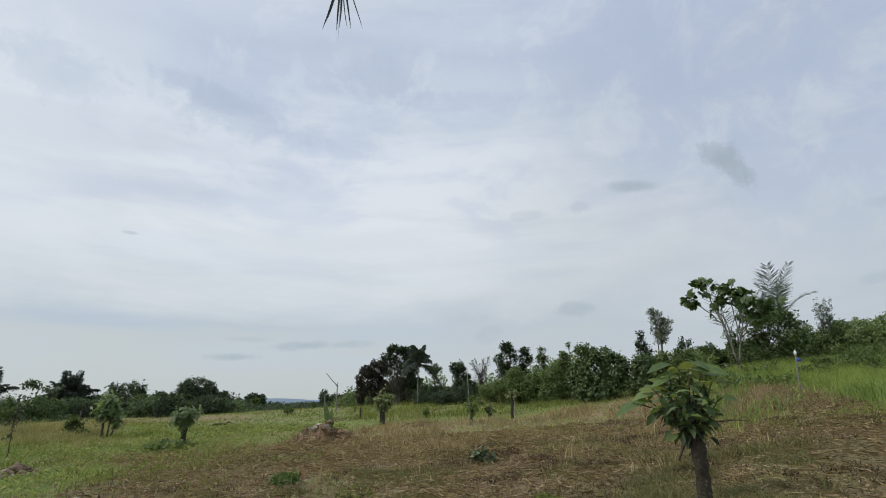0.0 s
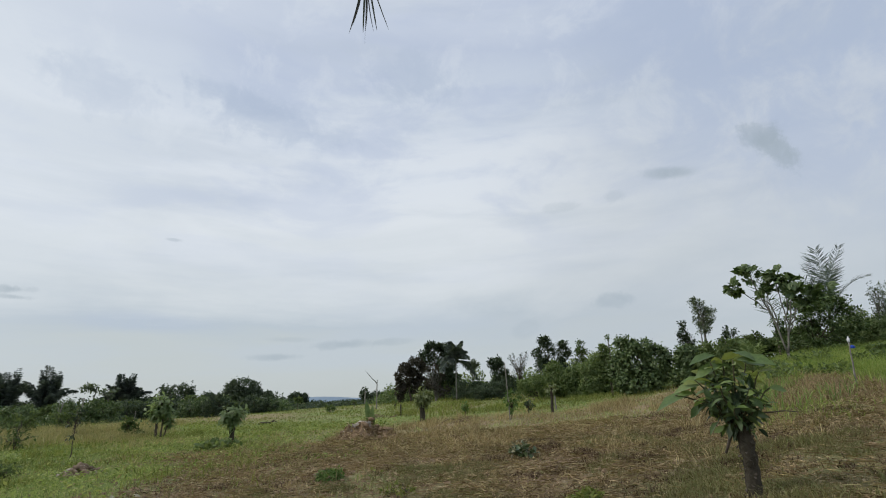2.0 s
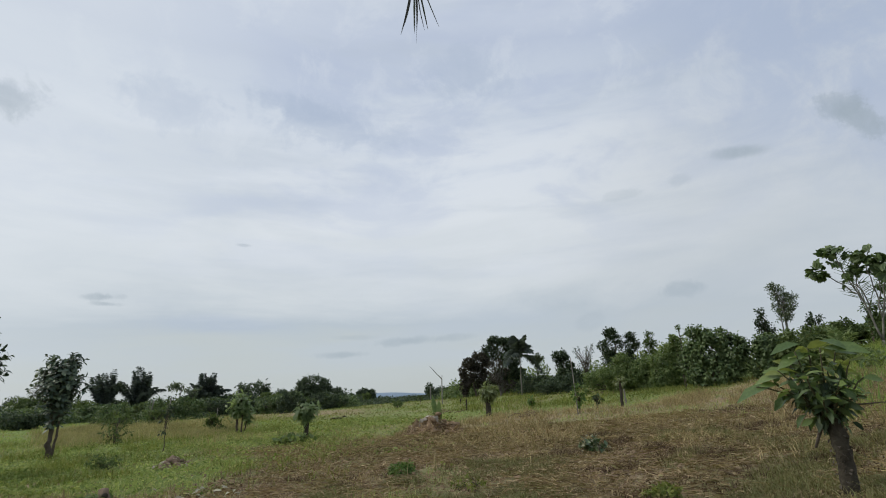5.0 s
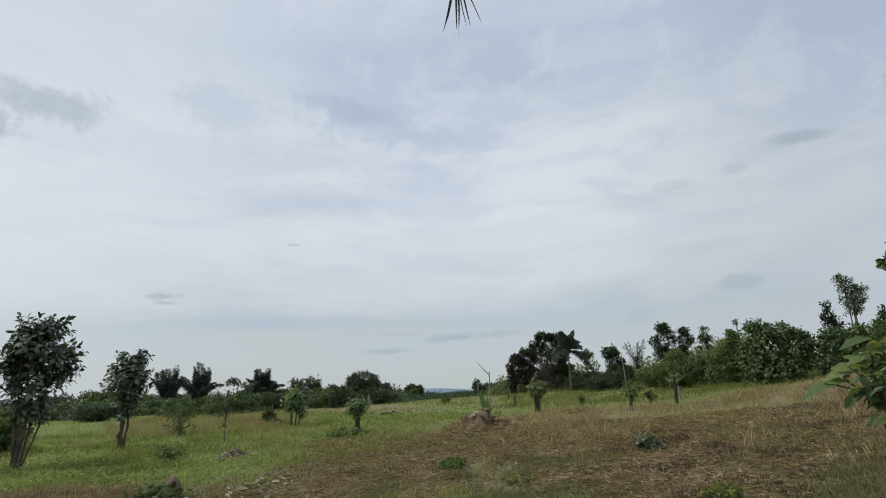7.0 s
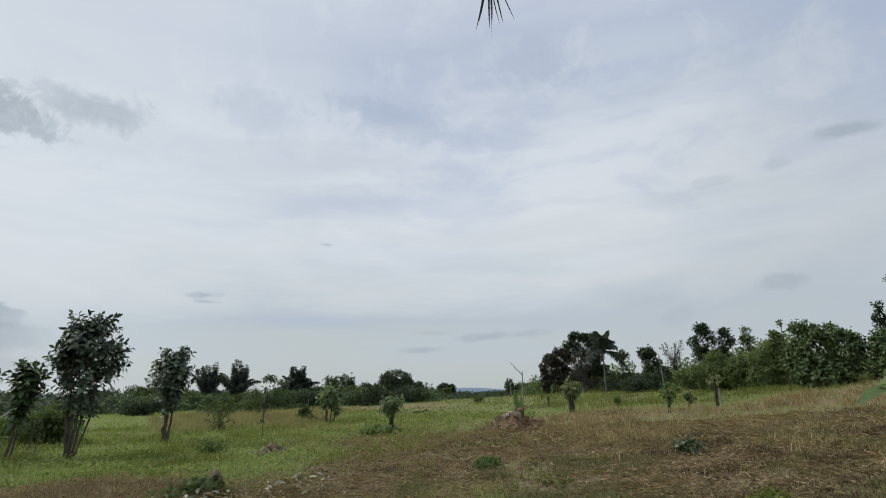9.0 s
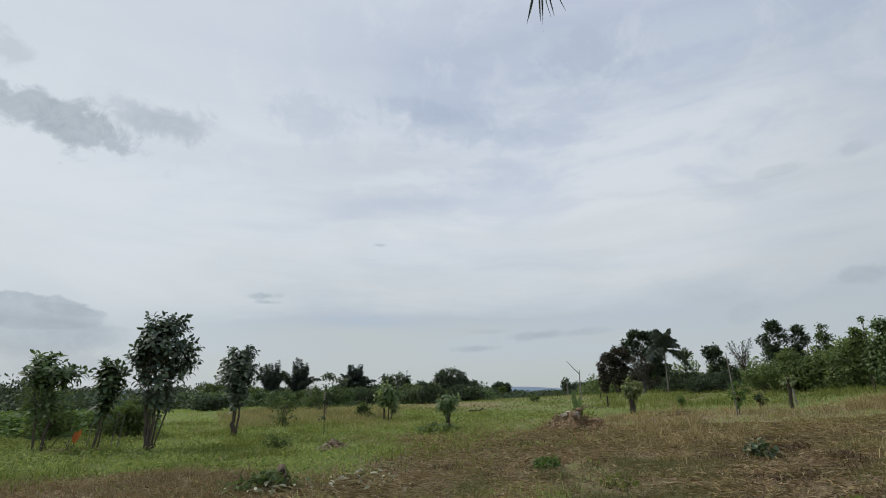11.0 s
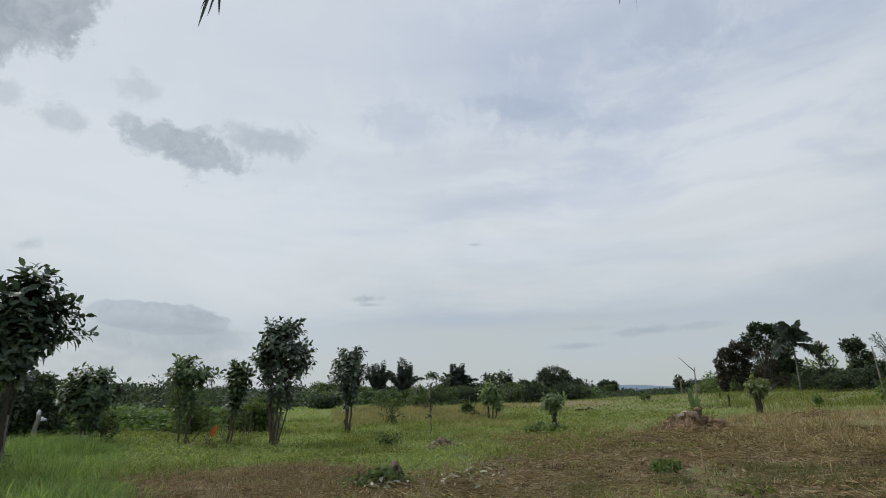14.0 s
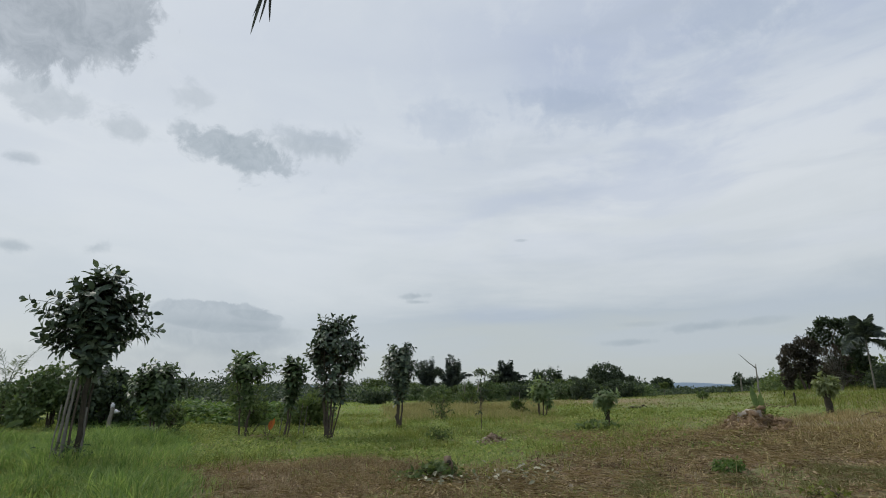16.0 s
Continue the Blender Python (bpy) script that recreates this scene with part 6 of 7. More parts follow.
lobed_tree("edge_bush", -17.2, 27.5, "dark dense bush by the field", M_VINE, ((-0.09, 3.1, 0.5, 0.65), (-0.18, 2.2, 0.65, 0.7), (0.43, 2.4, 0.5, 0.75), (0.28, 3.3, 0.42, 0.4)), 0.16, 1200, 628, "bush", "field-edge bushes", 0.05, 4, 12, 0.28, True, 0.66, 0.8, core=0.93)
lobed_tree("edge_tree", -17.4, 29, "narrow dark young tree by the field", M_DARK, ((-0.12, 4.35, 0.3, 0.4), (-0.11, 4.85, 0.16, 0.26), (-0.02, 3.95, 0.42, 0.3), (0.0, 3.2, 0.5, 0.5)), 0.12, 420, 629, "tree", EDGE, 0.06, 2)
lobed_tree("edge_tree", -21.6, 36, "dark tree behind the bushes", M_DARK, ((-0.26, 4.95, 0.4, 0.4), (-0.57, 4.6, 0.4, 0.35), (0.45, 4.3, 0.55, 0.4), (0.0, 3.6, 0.8, 0.6)), 0.17, 420, 630, "tree", EDGE, 0.08, 2, core=0.5)
for k, (az, d, el, w, low, leaf, n, mat, lab) in enumerate((
                        (-2.8, 33, 2.4, 3.0, 0.0, 0.18, 340, M_BRIGHT, "light green bush at the field's edge"), (-7.9, 31, 4.4, 2.9, 0.0, 0.2, 520, M_BRIGHT, "light green bush at the field's edge"), (-5.4, 32, 3.6, 2.6, 0.0, 0.19, 420, M_BRIGHT, "leafy bush at the field's edge"), (2.4, 38, 1.9, 3.0, 0.0, 0.2, 240, M_DARK, "leafy bush at the field's edge"), (5.0, 42, 2.2, 2.6, 0.0, 0.2, 220, M_DARK, "dark bush under the grove"),
        (-9.4, 30.5, 5.2, 1.2, 0.0, 0.22, 240, M_BRIGHT, "narrow bright green bush"),
        (-20.0, 27.5, 5.0, 2.2, 0.0, 0.22, 380, M_BRIGHT, "leafy green bush by the field"),         (-23.6, 33, 5.3, 2.4, 0.5, 0.2, 320, M_BUSH, "dark tree behind the bushes"), (-26.8, 32, 5.6, 2.2, 0.4, 0.2, 240, M_BRIGHT, "green tree behind the palm"), (-32.5, 33, 6.6, 3.0, 0.2, 0.22, 420, M_LIGHT, "leafy green bush on the slope"),
        (-35.0, 33, 6.9, 3.0, 0.2, 0.22, 440, M_LIGHT, "bright creeper-covered bush on the slope"), (-37.5, 31, 7.2, 3.4, 0.2, 0.22, 440, M_LIGHT, "leafy green bush on the slope"), (-41.5, 32, 7.5, 4.0, 0.2, 0.22, 420, M_BRIGHT, "green tree on the slope"), (-46, 32, 7.5, 4.2, 0.2, 0.22, 380, M_LIGHT, "leafy green bush on the slope"))):
    broad_tree("edge_tree" if low > 0.25 else "edge_bush", az, d, lab, mat, el, w, low if low > 0.25 else low - 0.3, leaf * 0.78, int(n * 1.25), 7, 620 + k, 10, M_BARK, 0.08, 2, 0, 0.5, "tree" if low > 0.25 else "bush", "field-edge trees" if low > 0.25 else "field-edge bushes", fine=False)
lobed_tree("thin_tree", -18.9, 33, "slender tree with a thin feathery crown", M_FEATHER, ((0.14, 5.8, 0.55, 0.7), (-0.13, 6.5, 0.4, 0.3), (0.55, 5.8, 0.35, 0.4), (0.01, 5.0, 0.42, 0.4)), 0.13, 560, 661, "tree", "", 0.045, 3, 12, 0.42, bark=M_PALE, limbs=40, core=0.3, wide=0.42)
broad_tree("thin_tree", -32.9, 32, "slender tree with a thin feathery crown", M_FEATHER, 8.9, 0.8, 1.4, 0.11, 90, 6, 662, 8, M_PALE, 0.04, 2, 0, 0.35, "tree", fine=False, shell=0.2, limbs=30)


def big_leaf_tree():
    """Pale bare limbs with a few very large lobed leaves near their ends."""
    rng = np.random.default_rng(71)
    x, y = spot(-25.7, 26)
    base = thing("big_leaf_tree", x, y, "pale-limbed tree with large lobed leaves on the slope", "tree")
    ex, ey = np.array(heading(-25.7 - 90)), np.array(heading(-25.7))
    up_ = np.array((0, 0, 1.0))
    z0 = base.location.z
    part("trunk", tube(bent((0, 0, -0.1), -ex * 0.05 + up_ * 0.45, 0, 6, rng, 0.02), np.linspace(0.08, 0.06, 6), 9, 0.1, rng), M_PALE, base, smooth=True)
    lobed = joined([leaf_blades([(0, 0.05, 0)], [(0, 1, 0)], [(0, 0, 1)], [0.95], [0.5], 0.3), leaf_blades([(0, 0.2, 0)] * 4, [(0.9, 0.6, 0), (-0.9, 0.6, 0), (0.6, 0.8, 0), (-0.6, 0.8, 0)], [(0, 0, 1)] * 4, [0.55, 0.55, 0.66, 0.66], [0.36] * 4, 0.3)])
    me = mesh_of("leaf", *lobed, M_VINE)
    mains = {}
    for u, v, el, count in ((-0.95, 0.1, 11.7, 7), (0.6, -0.2, 9.9, 10), (-1.6, 0.1, 10.4, 7), (-0.6, -0.3, 9.2, 2), (0.0, -0.2, 11.1, 9), (0.35, 0.3, 10.6, 9), (1.4, 0.1, 9.3, 8), (0.85, -0.1, 8.5, 8), (-0.4, 0.2, 10.3, 8)):
        tip = ex * u + ey * v + up_ * (height_at(el, 26) - z0 - 0.15)
        if len(mains) < 2:
            line, thick = bent(-ex * 0.05 + up_ * 0.42, tip, 0.12, 9, rng, 0.05), 0.042
            mains[u] = line
        else:
            host = mains[min(mains, key=lambda q: abs(q - u))]
            line, thick = bent(host[int(rng.integers(2, 5))], tip, 0.16, 9, rng, 0.05), 0.026
        limb = part("limb", tube(line, np.linspace(thick, 0.016, 9), 7), M_PALE, base, smooth=True)
        for k in range(int(count * 2.8)):
            way = unit(rng.normal(0, 1, 3) * (1, 1, 0.5) + up_ * 0.1)
            side = unit(np.cross(way, up_ * 0.6 + rng.normal(0, 0.8, 3)))
            s = rng.uniform(0.3, 0.5)
            m = Matrix((side * s, way * s, np.cross(side, way) * s)).transposed().to_4x4()
            m.translation = tip + np.clip(rng.normal(0, 0.19, 3), -0.24, 0.24) - up_ * 0.15
            ob = new("leaf", me)
            ob.parent = limb
            ob.matrix_local = m


big_leaf_tree()
palm("rattan_palm", -29.2, 30.6, "tall feathery palm with thin grey-green fronds", M_PALM, 12.7, 681, 10, 3.2, 2.0, 0.07, 1.28, 0.5, 64, 0.5, droop=0.6, bark=M_BARK, wide=0.016)
palm("rattan_palm", -25.0, 29.5, "feathery palm behind the big-leaved tree", M_FEATHER, 12.0, 682, 3, 3.0, 1.6, 0.05, 1.25, 0.4, 44, 0.45, droop=0.55, bark=M_BARK, wide=0.015)
palm("fan_of_fronds", -22.6, 24.5, "low clump of bright arching fronds", M_LIGHT, 5.3, 683, 14, 1.7, 0.15, 0.05, 1.0, 0.7, 40, 0.32, droop=0.7, wide=0.03)


# ---- palm leaf tips hanging into view overhead ----
def hanging_frond(az, el, dist, seed, tips, label, mat):
    """The drooping end of a palm leaf whose stem comes from above and behind."""
    rng = np.random.default_rng(seed)
    way = heading(az, el)
    at = Vector((0, 0, EYE)) + way * dist
    base = new("palm_frond")
    base.matrix_basis = pose(at.x, at.y, at.z)
    tagged(base, label, "palm frond")
    ex, ey = np.array(heading(az - 90)), np.array(heading(az))
    up_ = np.array((0, 0, 1.0))
    rachis = bent(-ey * 2.2 - ex * 0.5 + up_ * 1.9, up_ * 0.9, 0.25, 12)
    part("rachis", tube(rachis, np.linspace(0.03, 0.012, 12), 6), M_TWIG, base)
    for u, length, lean, wide in tips:
        s = ex * u * 1.1 + up_ * (0.85 + 0.1 * rng.random())
        e = ex * (u + lean) * 3.0 - up_ * length * 3.0
        side = unit(ex + ey * rng.uniform(-0.5, 0.5))
        line = bent(s, e, 0.0, 7) + ex * (np.sin(np.linspace(0, 3.1, 7)) * rng.uniform(-0.03, 0.03))[:, None]
        w = np.array([0.6, 1.0, 1.0, 0.95, 0.8, 0.6, 0.12]) * wide * 3.0
        v = np.concatenate([line - side * w[:, None], line + side * w[:, None]])
        t = [(a, a + 1, a + 8) for a in range(6)] + [(a, a + 8, a + 7) for a in range(6)]
        part("leaflet", (v, t), mat, base)
    for k in range(40):
        s = 0.1 + 0.8 * k / 40
        p = np.array([np.interp(s, np.linspace(0, 1, 12), rachis[:, c]) for c in range(3)])
        d = unit(ex * (1 if k % 2 else -1) + ey * 0.5 - up_ * 0.15)
        part("leaflet", leaf_blades([p], [d], [up_], [0.8], [0.05], 0.25, 0.1, False), mat, base)


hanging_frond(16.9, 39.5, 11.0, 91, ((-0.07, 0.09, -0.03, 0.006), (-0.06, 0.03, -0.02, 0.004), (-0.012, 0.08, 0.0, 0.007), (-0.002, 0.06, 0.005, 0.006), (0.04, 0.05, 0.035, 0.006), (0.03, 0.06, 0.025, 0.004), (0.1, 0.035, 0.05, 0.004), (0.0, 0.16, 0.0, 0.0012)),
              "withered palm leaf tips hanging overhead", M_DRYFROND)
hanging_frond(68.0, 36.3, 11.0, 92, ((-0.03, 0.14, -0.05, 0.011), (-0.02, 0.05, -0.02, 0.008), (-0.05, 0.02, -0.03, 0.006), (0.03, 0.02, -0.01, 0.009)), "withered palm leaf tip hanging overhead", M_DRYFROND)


# ---- grass and straw ----
def blades(p, high, wide, lean, rng):
    """Bent tapering blades on their roots."""
    n = len(p)
    a, b = rng.uniform(0, 6.28, n), rng.uniform(0, 6.28, n)
    side = np.stack([np.cos(a), np.sin(a), np.zeros(n)], -1) * (np.broadcast_to(wide, n) / 2)[:, None]
    over = np.stack([np.cos(b), np.sin(b), np.zeros(n)], -1) * (np.broadcast_to(high, n) * np.abs(rng.normal(0, lean, n)))[:, None]
    up_ = np.zeros((n, 3))
    up_[:, 2] = high
    mid, tip = p + up_ * 0.55 + over * 0.35, p + up_ * (1 - 0.25 * lean) + over
    v = np.stack([p - side, p + side, mid - side * 0.8, mid + side * 0.8, tip], 1).reshape(-1, 3)
    t = np.array([(0, 1, 3), (0, 3, 2), (2, 3, 4)])[None] + (np.arange(n) * 5)[:, None, None]
    return v, t.reshape(-1, 3)


def scatter(count, az0, az1, d0, d1, rng, per, spread):
    """Roots in tufts over a stretch of the plan."""
    n = count // per
    az, d = rng.uniform(az0, az1, n), np.sqrt(rng.uniform(d0 * d0, d1 * d1, n))
    x, y = -np.sin(np.radians(az)) * d, np.cos(np.radians(az)) * d
    x, y = np.repeat(x, per) + rng.normal(0, spread, n * per), np.repeat(y, per) + rng.normal(0, spread, n * per)
    return x, y


def sow(name, label, material, count, stretch, per, spread, keep, high, wide, lean, seed):
    rng = np.random.default_rng(seed)
    x, y = scatter(count, *stretch, rng, per, spread)
    ok = rng.random(len(x)) < keep(x, y)
    x, y = x[ok], y[ok]
    h = high(x, y) * rng.uniform(0.5, 1.25, len(x))
    p = np.stack([x, y, land(x, y) - 0.02], -1)
    tagged(new(name, mesh_of(name, *blades(p, h, wide, lean, rng), material)), label, "grass", kind="stuff")


def lush(x, y):
    """Height of green grass: knee-high on the slope and in the corner, short on the pasture."""
    az, d = polar(x, y)
    clump = 0.4 + 1.25 * fbm(x, y, 1.4, 79)
    return clump * (0.17 - 0.06 * np.clip((d - 20) / 6, 0, 1)) + 0.34 * np.clip((-21 - az) / 4, 0, 1) * np.clip((d - 17 + 6.5 * np.clip((-28 - az) / 10, 0, 1)) / 3, 0, 1) + (0.02 + 0.32 * np.clip((fbm(x, y, 0.9, 77) - 0.42) / 0.25, 0, 1)) * np.clip((az - 68) / 5, 0, 1) * np.clip((20 - d) / 4, 0.2, 1)


def dry(x, y):
    az, d = polar(x, y)
    return np.clip(0.75 + (d - 6) / 14, 0.75, 1) * (0.11 + 0.045 * np.clip((16 - az) / 8, 0, 1) * np.clip((d - 10) / 4, 0, 1)) * (0.25 + 2.4 * np.clip(fbm(x, y, 0.9, 12) - 0.2, 0, 1) * fbm(x, y, 2.4, 14) * 2)


NEAR, MID, FAR = (-44, 96, 5.0, 13.5), (-44, 96, 13.5, 27), (-46, 96, 27, 56)


def tufty(x, y):
    """Grass stands in clumps with trodden gaps between, most of all near by and where it is dry."""
    k = np.clip((fbm(x, y, 1.5, 61) - 0.40) / 0.2, 0, 1)
    open_ = np.clip((17 - polar(x, y)[1]) / 5, 0.6, 1) * (1 - 0.3 * greenness(x, y))
    return 1 - open_ * (1 - k)


def green_keep(x, y):
    return greenness(x, y) * (1 - 0.9 * bare(x, y)) * tufty(x, y)


def dry_keep(x, y):
    return np.clip((50 - polar(x, y)[0]) / 10, 0.25, 1) * (1 - greenness(x, y)) * (1 - 0.9 * bare(x, y)) * tufty(x, y)


def tuft_keep(x, y):
    az, d = polar(x, y)
    return np.clip((34 - az) / 8, 0, 1) * np.clip((d - 7) / 5, 0.15, 1) * (1 - greenness(x, y)) * np.clip((fbm(x, y, 0.8, 67) - 0.45) / 0.1, 0, 1)


def rust_keep(x, y):
    az, d = polar(x, y)
    return (1 - greenness(x, y)) * tufty(x, y) * np.clip((az - 38) / 10, 0.12, 1) * np.clip((17 - d) / 4, 0.12, 1)


sow("green_grass", "short green pasture grass", M_GRASS, 90000, (16, 96, 5.0, 13.5), 9, 0.06, green_keep, lambda x, y: lush(x, y) * 0.8, 0.012, 0.9, 701)
sow("green_grass", "olive grass among straw", M_OLIVE, 60000, (-44, 17, 5.0, 13.5), 9, 0.07, lambda x, y: 0.7 * green_keep(x, y), lambda x, y: lush(x, y) * 0.8, 0.011, 1.0, 714)
sow("dead_grass", "orange-brown dry grass at the foot of the slope", M_RUST, 22000, (-33, -17, 13.5, 19.5), 9, 0.1, lambda x, y: np.clip(1.1 - greenness(x, y) * 1.3, 0, 1) * tufty(x, y), lambda x, y: 0.12 + 0.4 * fbm(x, y, 0.7, 23) ** 2, 0.014, 0.7, 715)
sow("green_grass", "green pasture grass with weeds", M_GRASS, 105000, MID, 9, 0.12, green_keep, lambda x, y: lush(x, y) * 0.75, 0.017, 0.8, 702)
sow("green_grass", "green grass towards the field's brow", M_FIELD, 60000, (-46, 32, 27, 56), 3, 0.5, green_keep, lambda x, y: lush(x, y) * (0.5 + fbm(x, y, 0.3, 44)), 0.03, 0.6, 703)
sow("green_grass", "yellow-green grass at the pasture's far end", M_TALL, 60000, (30, 96, 25, 50), 3, 0.4, green_keep, lambda x, y: lush(x, y) * (0.5 + fbm(x, y, 0.3, 44)), 0.026, 0.6, 716)
sow("tall_grass", "tall lush grass on the slope", M_TALL, 70000, (-42, -20, 11, 34), 7, 0.16, green_keep, lambda x, y: lush(x, y) * 1.1, 0.015, 0.8, 704)
sow("tall_grass", "tall lush grass round the forked trunk", M_LUSH, 40000, (70, 96, 6, 18), 9, 0.09, green_keep, lambda x, y: lush(x, y) * 1.15, 0.015, 0.85, 705)
sow("tall_grass", "coarse clumps of tall grass on the slope", M_LUSH, 26000, (-42, -21, 13, 32), 22, 0.16, lambda x, y: np.clip((fbm(x, y, 0.7, 97, 2) - 0.5) / 0.06, 0, 1) * greenness(x, y), lambda x, y: 0.3 + 0.5 * fbm(x, y, 0.6, 98), 0.018, 0.8, 720)
sow("dry_grass", "dry straw-coloured grass", M_STRAW, 100000, NEAR, 16, 0.10, dry_keep, dry, 0.008, 1.3, 706)
sow("dry_grass", "dry straw-coloured grass", M_STRAW, 130000, MID, 7, 0.10, dry_keep, dry, 0.013, 0.95, 707)
sow("dry_grass", "dry grass on the far field", M_RUST, 60000, FAR, 3, 0.4, dry_keep, dry, 0.026, 0.5, 708)
sow("dead_grass", "rust-brown dead grass", M_RUST, 130000, NEAR, 8, 0.07, rust_keep, lambda x, y: dry(x, y) * 1.1, 0.008, 0.7, 709)
sow("dead_grass", "rust-brown dead grass", M_RUST, 60000, MID, 8, 0.1, rust_keep, dry, 0.012, 0.6, 710)

sow("grass_tufts", "golden tufts of tall dry grass", M_STRAW, 64000, (-44, 34, 7.5, 24), 20, 0.07, tuft_keep, lambda x, y: dry(x, y) * 1.7, 0.011, 0.75, 711)


def clump_keep(x, y, scale, seed, level):
    """Separate clumps on the straw-covered ground."""
    return np.clip((fbm(x, y, scale, seed, 2) - level) / 0.05, 0, 1) * (1 - greenness(x, y)) * np.clip((46 - polar(x, y)[0]) / 10, 0, 1)


sow("grass_tufts", "bleached tufts of cut straw", M_MOWN, 60000, (-44, 46, 5.2, 15), 24, 0.06, lambda x, y: clump_keep(x, y, 1.7, 81, 0.53), lambda x, y: 0.05 + 0.13 * fbm(x, y, 0.9, 83), 0.009, 1.4, 717)
sow("dead_grass", "dark withered stalks lying in clumps", M_BROWN, 60000, (-44, 46, 5.2, 17), 24, 0.07, lambda x, y: clump_keep(x, y, 1.0, 87, 0.54), lambda x, y: 0.06 + 0.13 * fbm(x, y, 0.9, 89), 0.012, 1.3, 718)

sow("grass_tufts", "darker clumps of coarse pasture grass", M_FIELD, 60000, (24, 92, 9, 28), 22, 0.13, lambda x, y: np.clip((fbm(x, y, 0.8, 91, 2) - 0.52) / 0.06, 0, 1) * greenness(x, y), lambda x, y: 0.14 + 0.2 * fbm(x, y, 0.6, 93), 0.015, 0.9, 719)
sow("dead_grass", "strip of reddish dead grass in the pasture", M_RUST, 48000, (40, 78, 7.0, 14.5), 9, 0.07, lambda x, y: 0.7 * (1 - greenness(x, y)) ** 1.3 * np.clip(0.15 + tufty(x, y), 0, 1), lambda x, y: 0.10 + 0.14 * fbm(x, y, 0.8, 13), 0.010, 0.8, 712)
sow("dry_grass", "tall straw-coloured grass before the palms", M_BLEACH, 60000, (33, 54, 19, 40), 14, 0.2, lambda x, y: np.clip(1.1 - 1.3 * greenness(x, y), 0, 1), lambda x, y: 0.16 + 0.75 * fbm(x, y, 0.6, 19) ** 2, 0.02, 0.8, 713)

sow("grass_tufts", "grey-green weeds and grass on trodden straw", M_OLIVE, 40000, (2, 28, 6.2, 10.2), 26, 0.10, lambda x, y: np.clip((fbm(x, y, 0.8, 101, 2) - 0.47) / 0.08, 0, 1), lambda x, y: 0.04 + 0.14 * fbm(x, y, 0.9, 102) ** 1.5, 0.009, 1.2, 721)
sow("grass_tufts", "dark olive tussocks in the straw", M_OLIVE, 36000, (-30, -7, 6.2, 13), 30, 0.10, lambda x, y: np.clip((fbm(x, y, 0.9, 103, 2) - 0.52) / 0.06, 0, 1), lambda x, y: 0.07 + 0.2 * fbm(x, y, 0.9, 104) ** 1.5, 0.009, 1.1, 722)
sow("dead_grass", "dark brown withered tussocks in the straw", M_BROWN, 30000, (-30, 6, 6.2, 13), 40, 0.09, lambda x, y: np.clip((fbm(x, y, 1.1, 105, 2) - 0.58) / 0.05, 0, 1), lambda x, y: 0.06 + 0.2 * fbm(x, y, 0.9, 106) ** 1.5, 0.010, 1.0, 723)


def turf_weeds(label, material, count, stretch, per, spread, scale, level, high, leaf, seed):
    """Low broad-leaved weeds in patches among the grass."""
    rng = np.random.default_rng(seed)
    x, y = scatter(count, *stretch, rng, per, spread)
    ok = rng.random(len(x)) < (1 - bare(x, y)) * np.clip(greenness(x, y) * 1.2, 0, 1) * np.clip((fbm(x, y, scale, seed % 97) - level) / 0.1, 0.03, 1)
    x, y = x[ok], y[ok]
    n = len(x)
    p = np.stack([x, y, land(x, y) + high * rng.uniform(0.15, 1.0, n) * (0.4 + fbm(x, y, 1.1, 73))], -1)
    L = leaf * rng.uniform(0.6, 1.4, n)
    piece = leaf_blades(p, rng.normal(0, 1, (n, 3)) * (1, 1, 0.4), rng.normal(0, 0.4, (n, 3)) + (0, 0, 1), L, L * 0.6, 0.25, 0.15, "far")
    tagged(new("turf_weeds", mesh_of("turf_weeds", *piece, material)), label, "weeds", kind="stuff")


turf_weeds("low broad-leaved weeds among the grass", M_TURF, 26000, (14, 96, 9, 24), 9, 0.14, 0.9, 0.42, 0.12, 0.085, 761)
turf_weeds("fresh green weeds in patches on the pasture", M_GRASS, 50000, (14, 96, 9.5, 28), 16, 0.2, 0.7, 0.46, 0.14, 0.065, 762)
turf_weeds("yellow-green weeds in patches on the pasture", M_TURF, 40000, (14, 90, 9.5, 28), 16, 0.2, 0.6, 0.5, 0.14, 0.065, 763)
turf_weeds("coarse weeds on the far field", M_FIELD, 22000, (-24, 34, 20, 46), 14, 0.35, 0.4, 0.5, 0.2, 0.11, 764)
sow("tall_grass", "coarse grass along the foot of the grove", M_FIELD, 26000, (-16, 13, 24, 44), 12, 0.3, lambda x, y: np.clip((fbm(x, y, 0.4, 95) - 0.42) / 0.1, 0, 1), lambda x, y: 0.12 + 0.5 * fbm(x, y, 0.5, 96) ** 2, 0.022, 0.7, 765)


def clods():
    """Loose lumps of earth on the tilled patch."""
    rng = np.random.default_rng(741)
    x, y = scatter(9000, -20, 52, 6, 13.5, rng, 1, 0.0)
    ok = rng.random(len(x)) < 0.12 + 0.88 * bare(x, y)
    x, y = x[ok], y[ok]
    pieces = [stone_piece((s * 1.4, s, s * 0.7), rng, 0.4, 1) for s in (0.034,) * 8]
    out = []
    for a, b in zip(x, y):
        v, t = pieces[rng.integers(8)]
        k, turn = rng.uniform(0.2, 1.0) ** 2 * 1.7 + 0.25, np.array(Matrix.Rotation(rng.uniform(0, 6.28), 3, "Z"))
        out.append((v * k @ turn.T + (a, b, float(land(a, b)) - 0.004), t))
    tagged(new("earth_clods", mesh_of("earth_clods", *joined(out), M_CLOD)), "loose brown earth clods on tilled ground", "clods", kind="stuff")


clods()


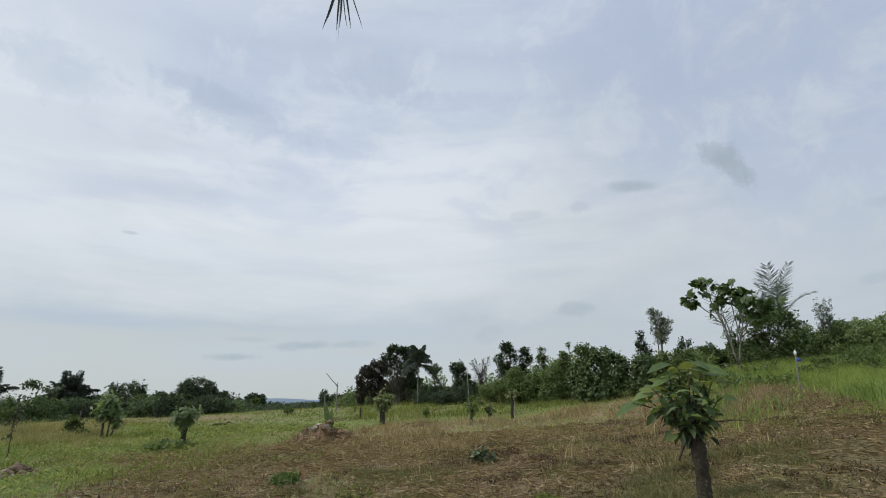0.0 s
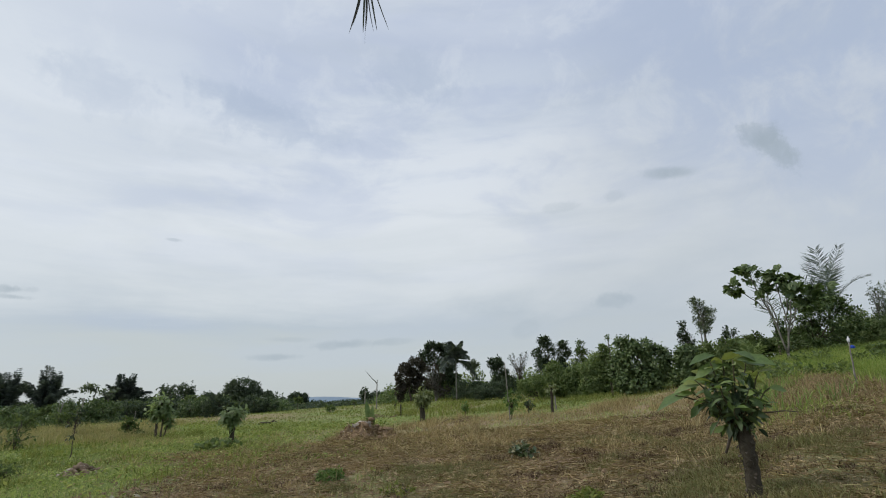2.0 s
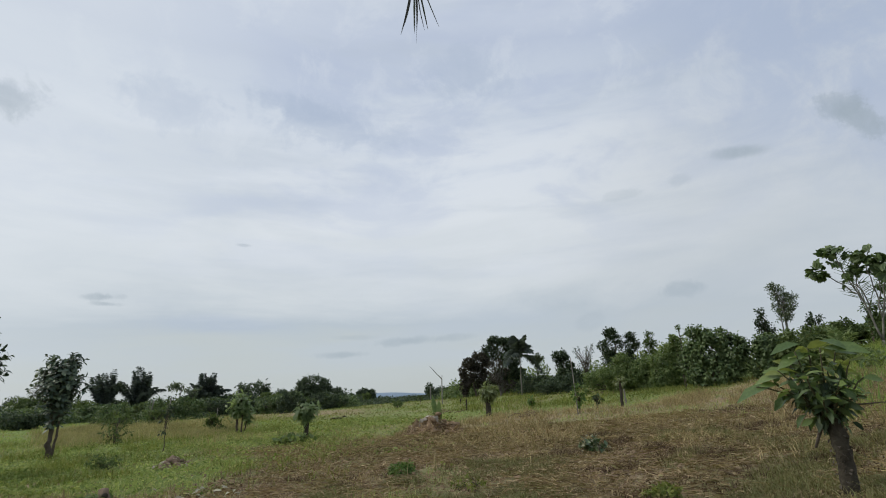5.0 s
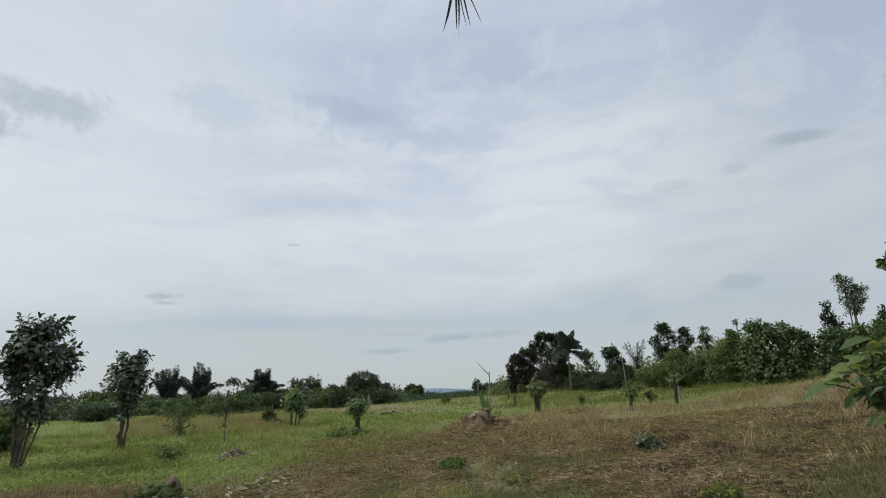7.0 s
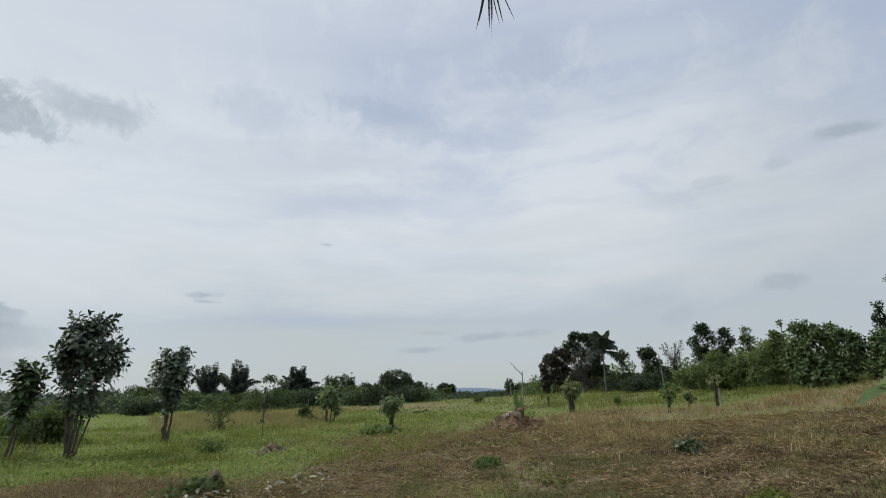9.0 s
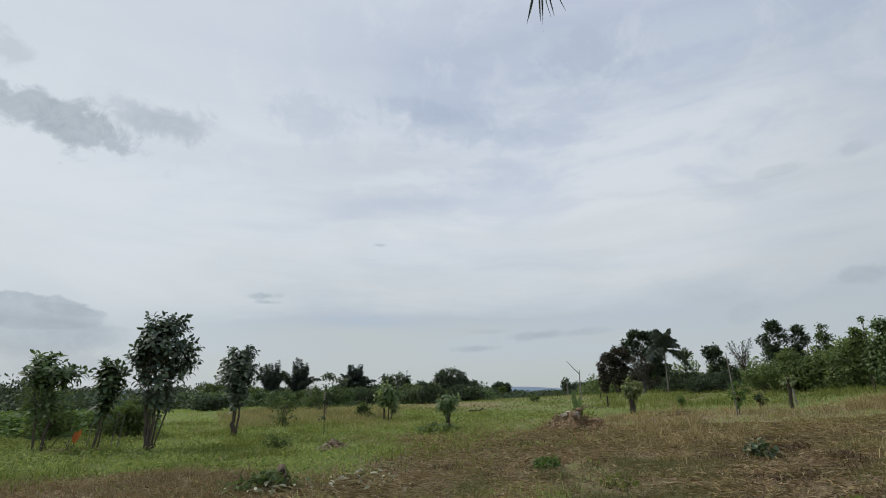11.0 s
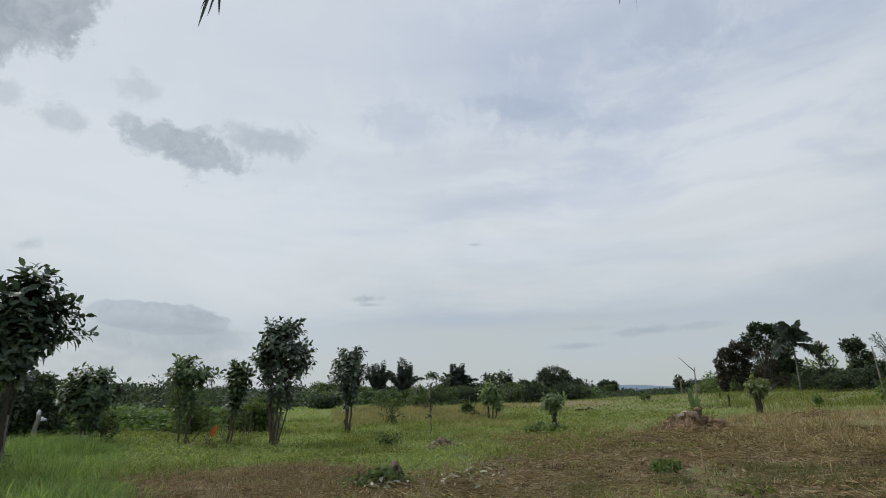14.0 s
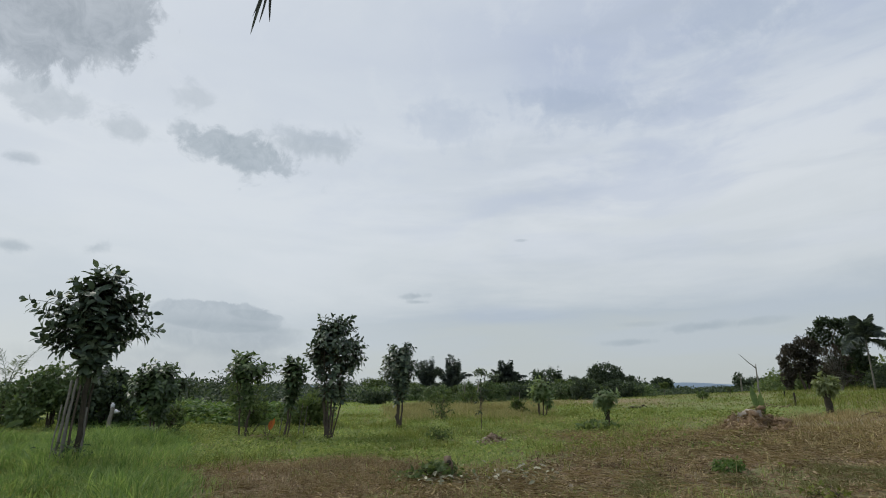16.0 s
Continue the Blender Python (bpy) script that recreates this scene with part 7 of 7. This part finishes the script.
def dead_leaves():
    rng = np.random.default_rng(751)
    x, y = scatter(1600, -40, 60, 5.5, 14, rng, 2, 0.2)
    n = len(x)
    p = np.stack([x, y, land(x, y) + rng.uniform(0.01, 0.06, n)], -1)
    L = rng.uniform(0.04, 0.11, n)
    piece = leaf_blades(p, rng.normal(0, 1, (n, 3)) * (1, 1, 0.3), rng.normal(0, 0.3, (n, 3)) + (0, 0, 1), L, L * 0.55, 0.25, 0.2)
    tagged(new("dead_leaves", mesh_of("dead_leaves", *piece, M_RUST)), "curled dead leaves scattered over the straw", "leaves", kind="stuff")


dead_leaves()


def straw_litter(label, material, count, stretch, longest, seed):
    """Mown straw lying flat, in swathes that run about the same way."""
    rng = np.random.default_rng(seed)
    x, y = scatter(count, *stretch, rng, 9, 0.12)
    ok = rng.random(len(x)) < np.clip(1.15 - greenness(x, y) * 1.4, 0, 1) * (1 - 0.45 * bare(x, y)) * np.clip(0.25 + 1.6 * (fbm(x, y, 0.7, seed % 89) - 0.2), 0, 1)
    x, y = x[ok], y[ok]
    n = len(x)
    p = np.stack([x, y, land(x, y) + rng.uniform(0.005, 0.06, n)], -1)
    a = 12.6 * fbm(x, y, 0.35, 107) + rng.normal(0, 0.7, n)
    way = np.stack([np.cos(a), np.sin(a), rng.normal(0, 0.16, n)], -1)
    piece = leaf_blades(p, way, np.array((0, 0, 1.0)) + rng.normal(0, 0.6, (n, 3)), longest * rng.uniform(0.2, 1.0, n), rng.uniform(0.006, 0.014, n), 0.1, 0.1, "far")
    tagged(new("straw_litter", mesh_of("straw_litter", *piece, material)), label, "straw", kind="stuff")


straw_litter("mown straw lying flat on bare earth", M_MOWN, 130000, (-44, 80, 5, 16), 0.24, 731)
straw_litter("reddish straw lying flat on bare earth", M_RUST, 60000, (-44, 60, 5, 15), 0.2, 732)
straw_litter("brown rotting straw lying flat on bare earth", M_BROWN, 16000, (-44, 60, 5, 15), 0.2, 734)
straw_litter("tawny straw lying flat on bare earth", M_STRAW, 90000, (-44, 60, 5, 17), 0.26, 733)
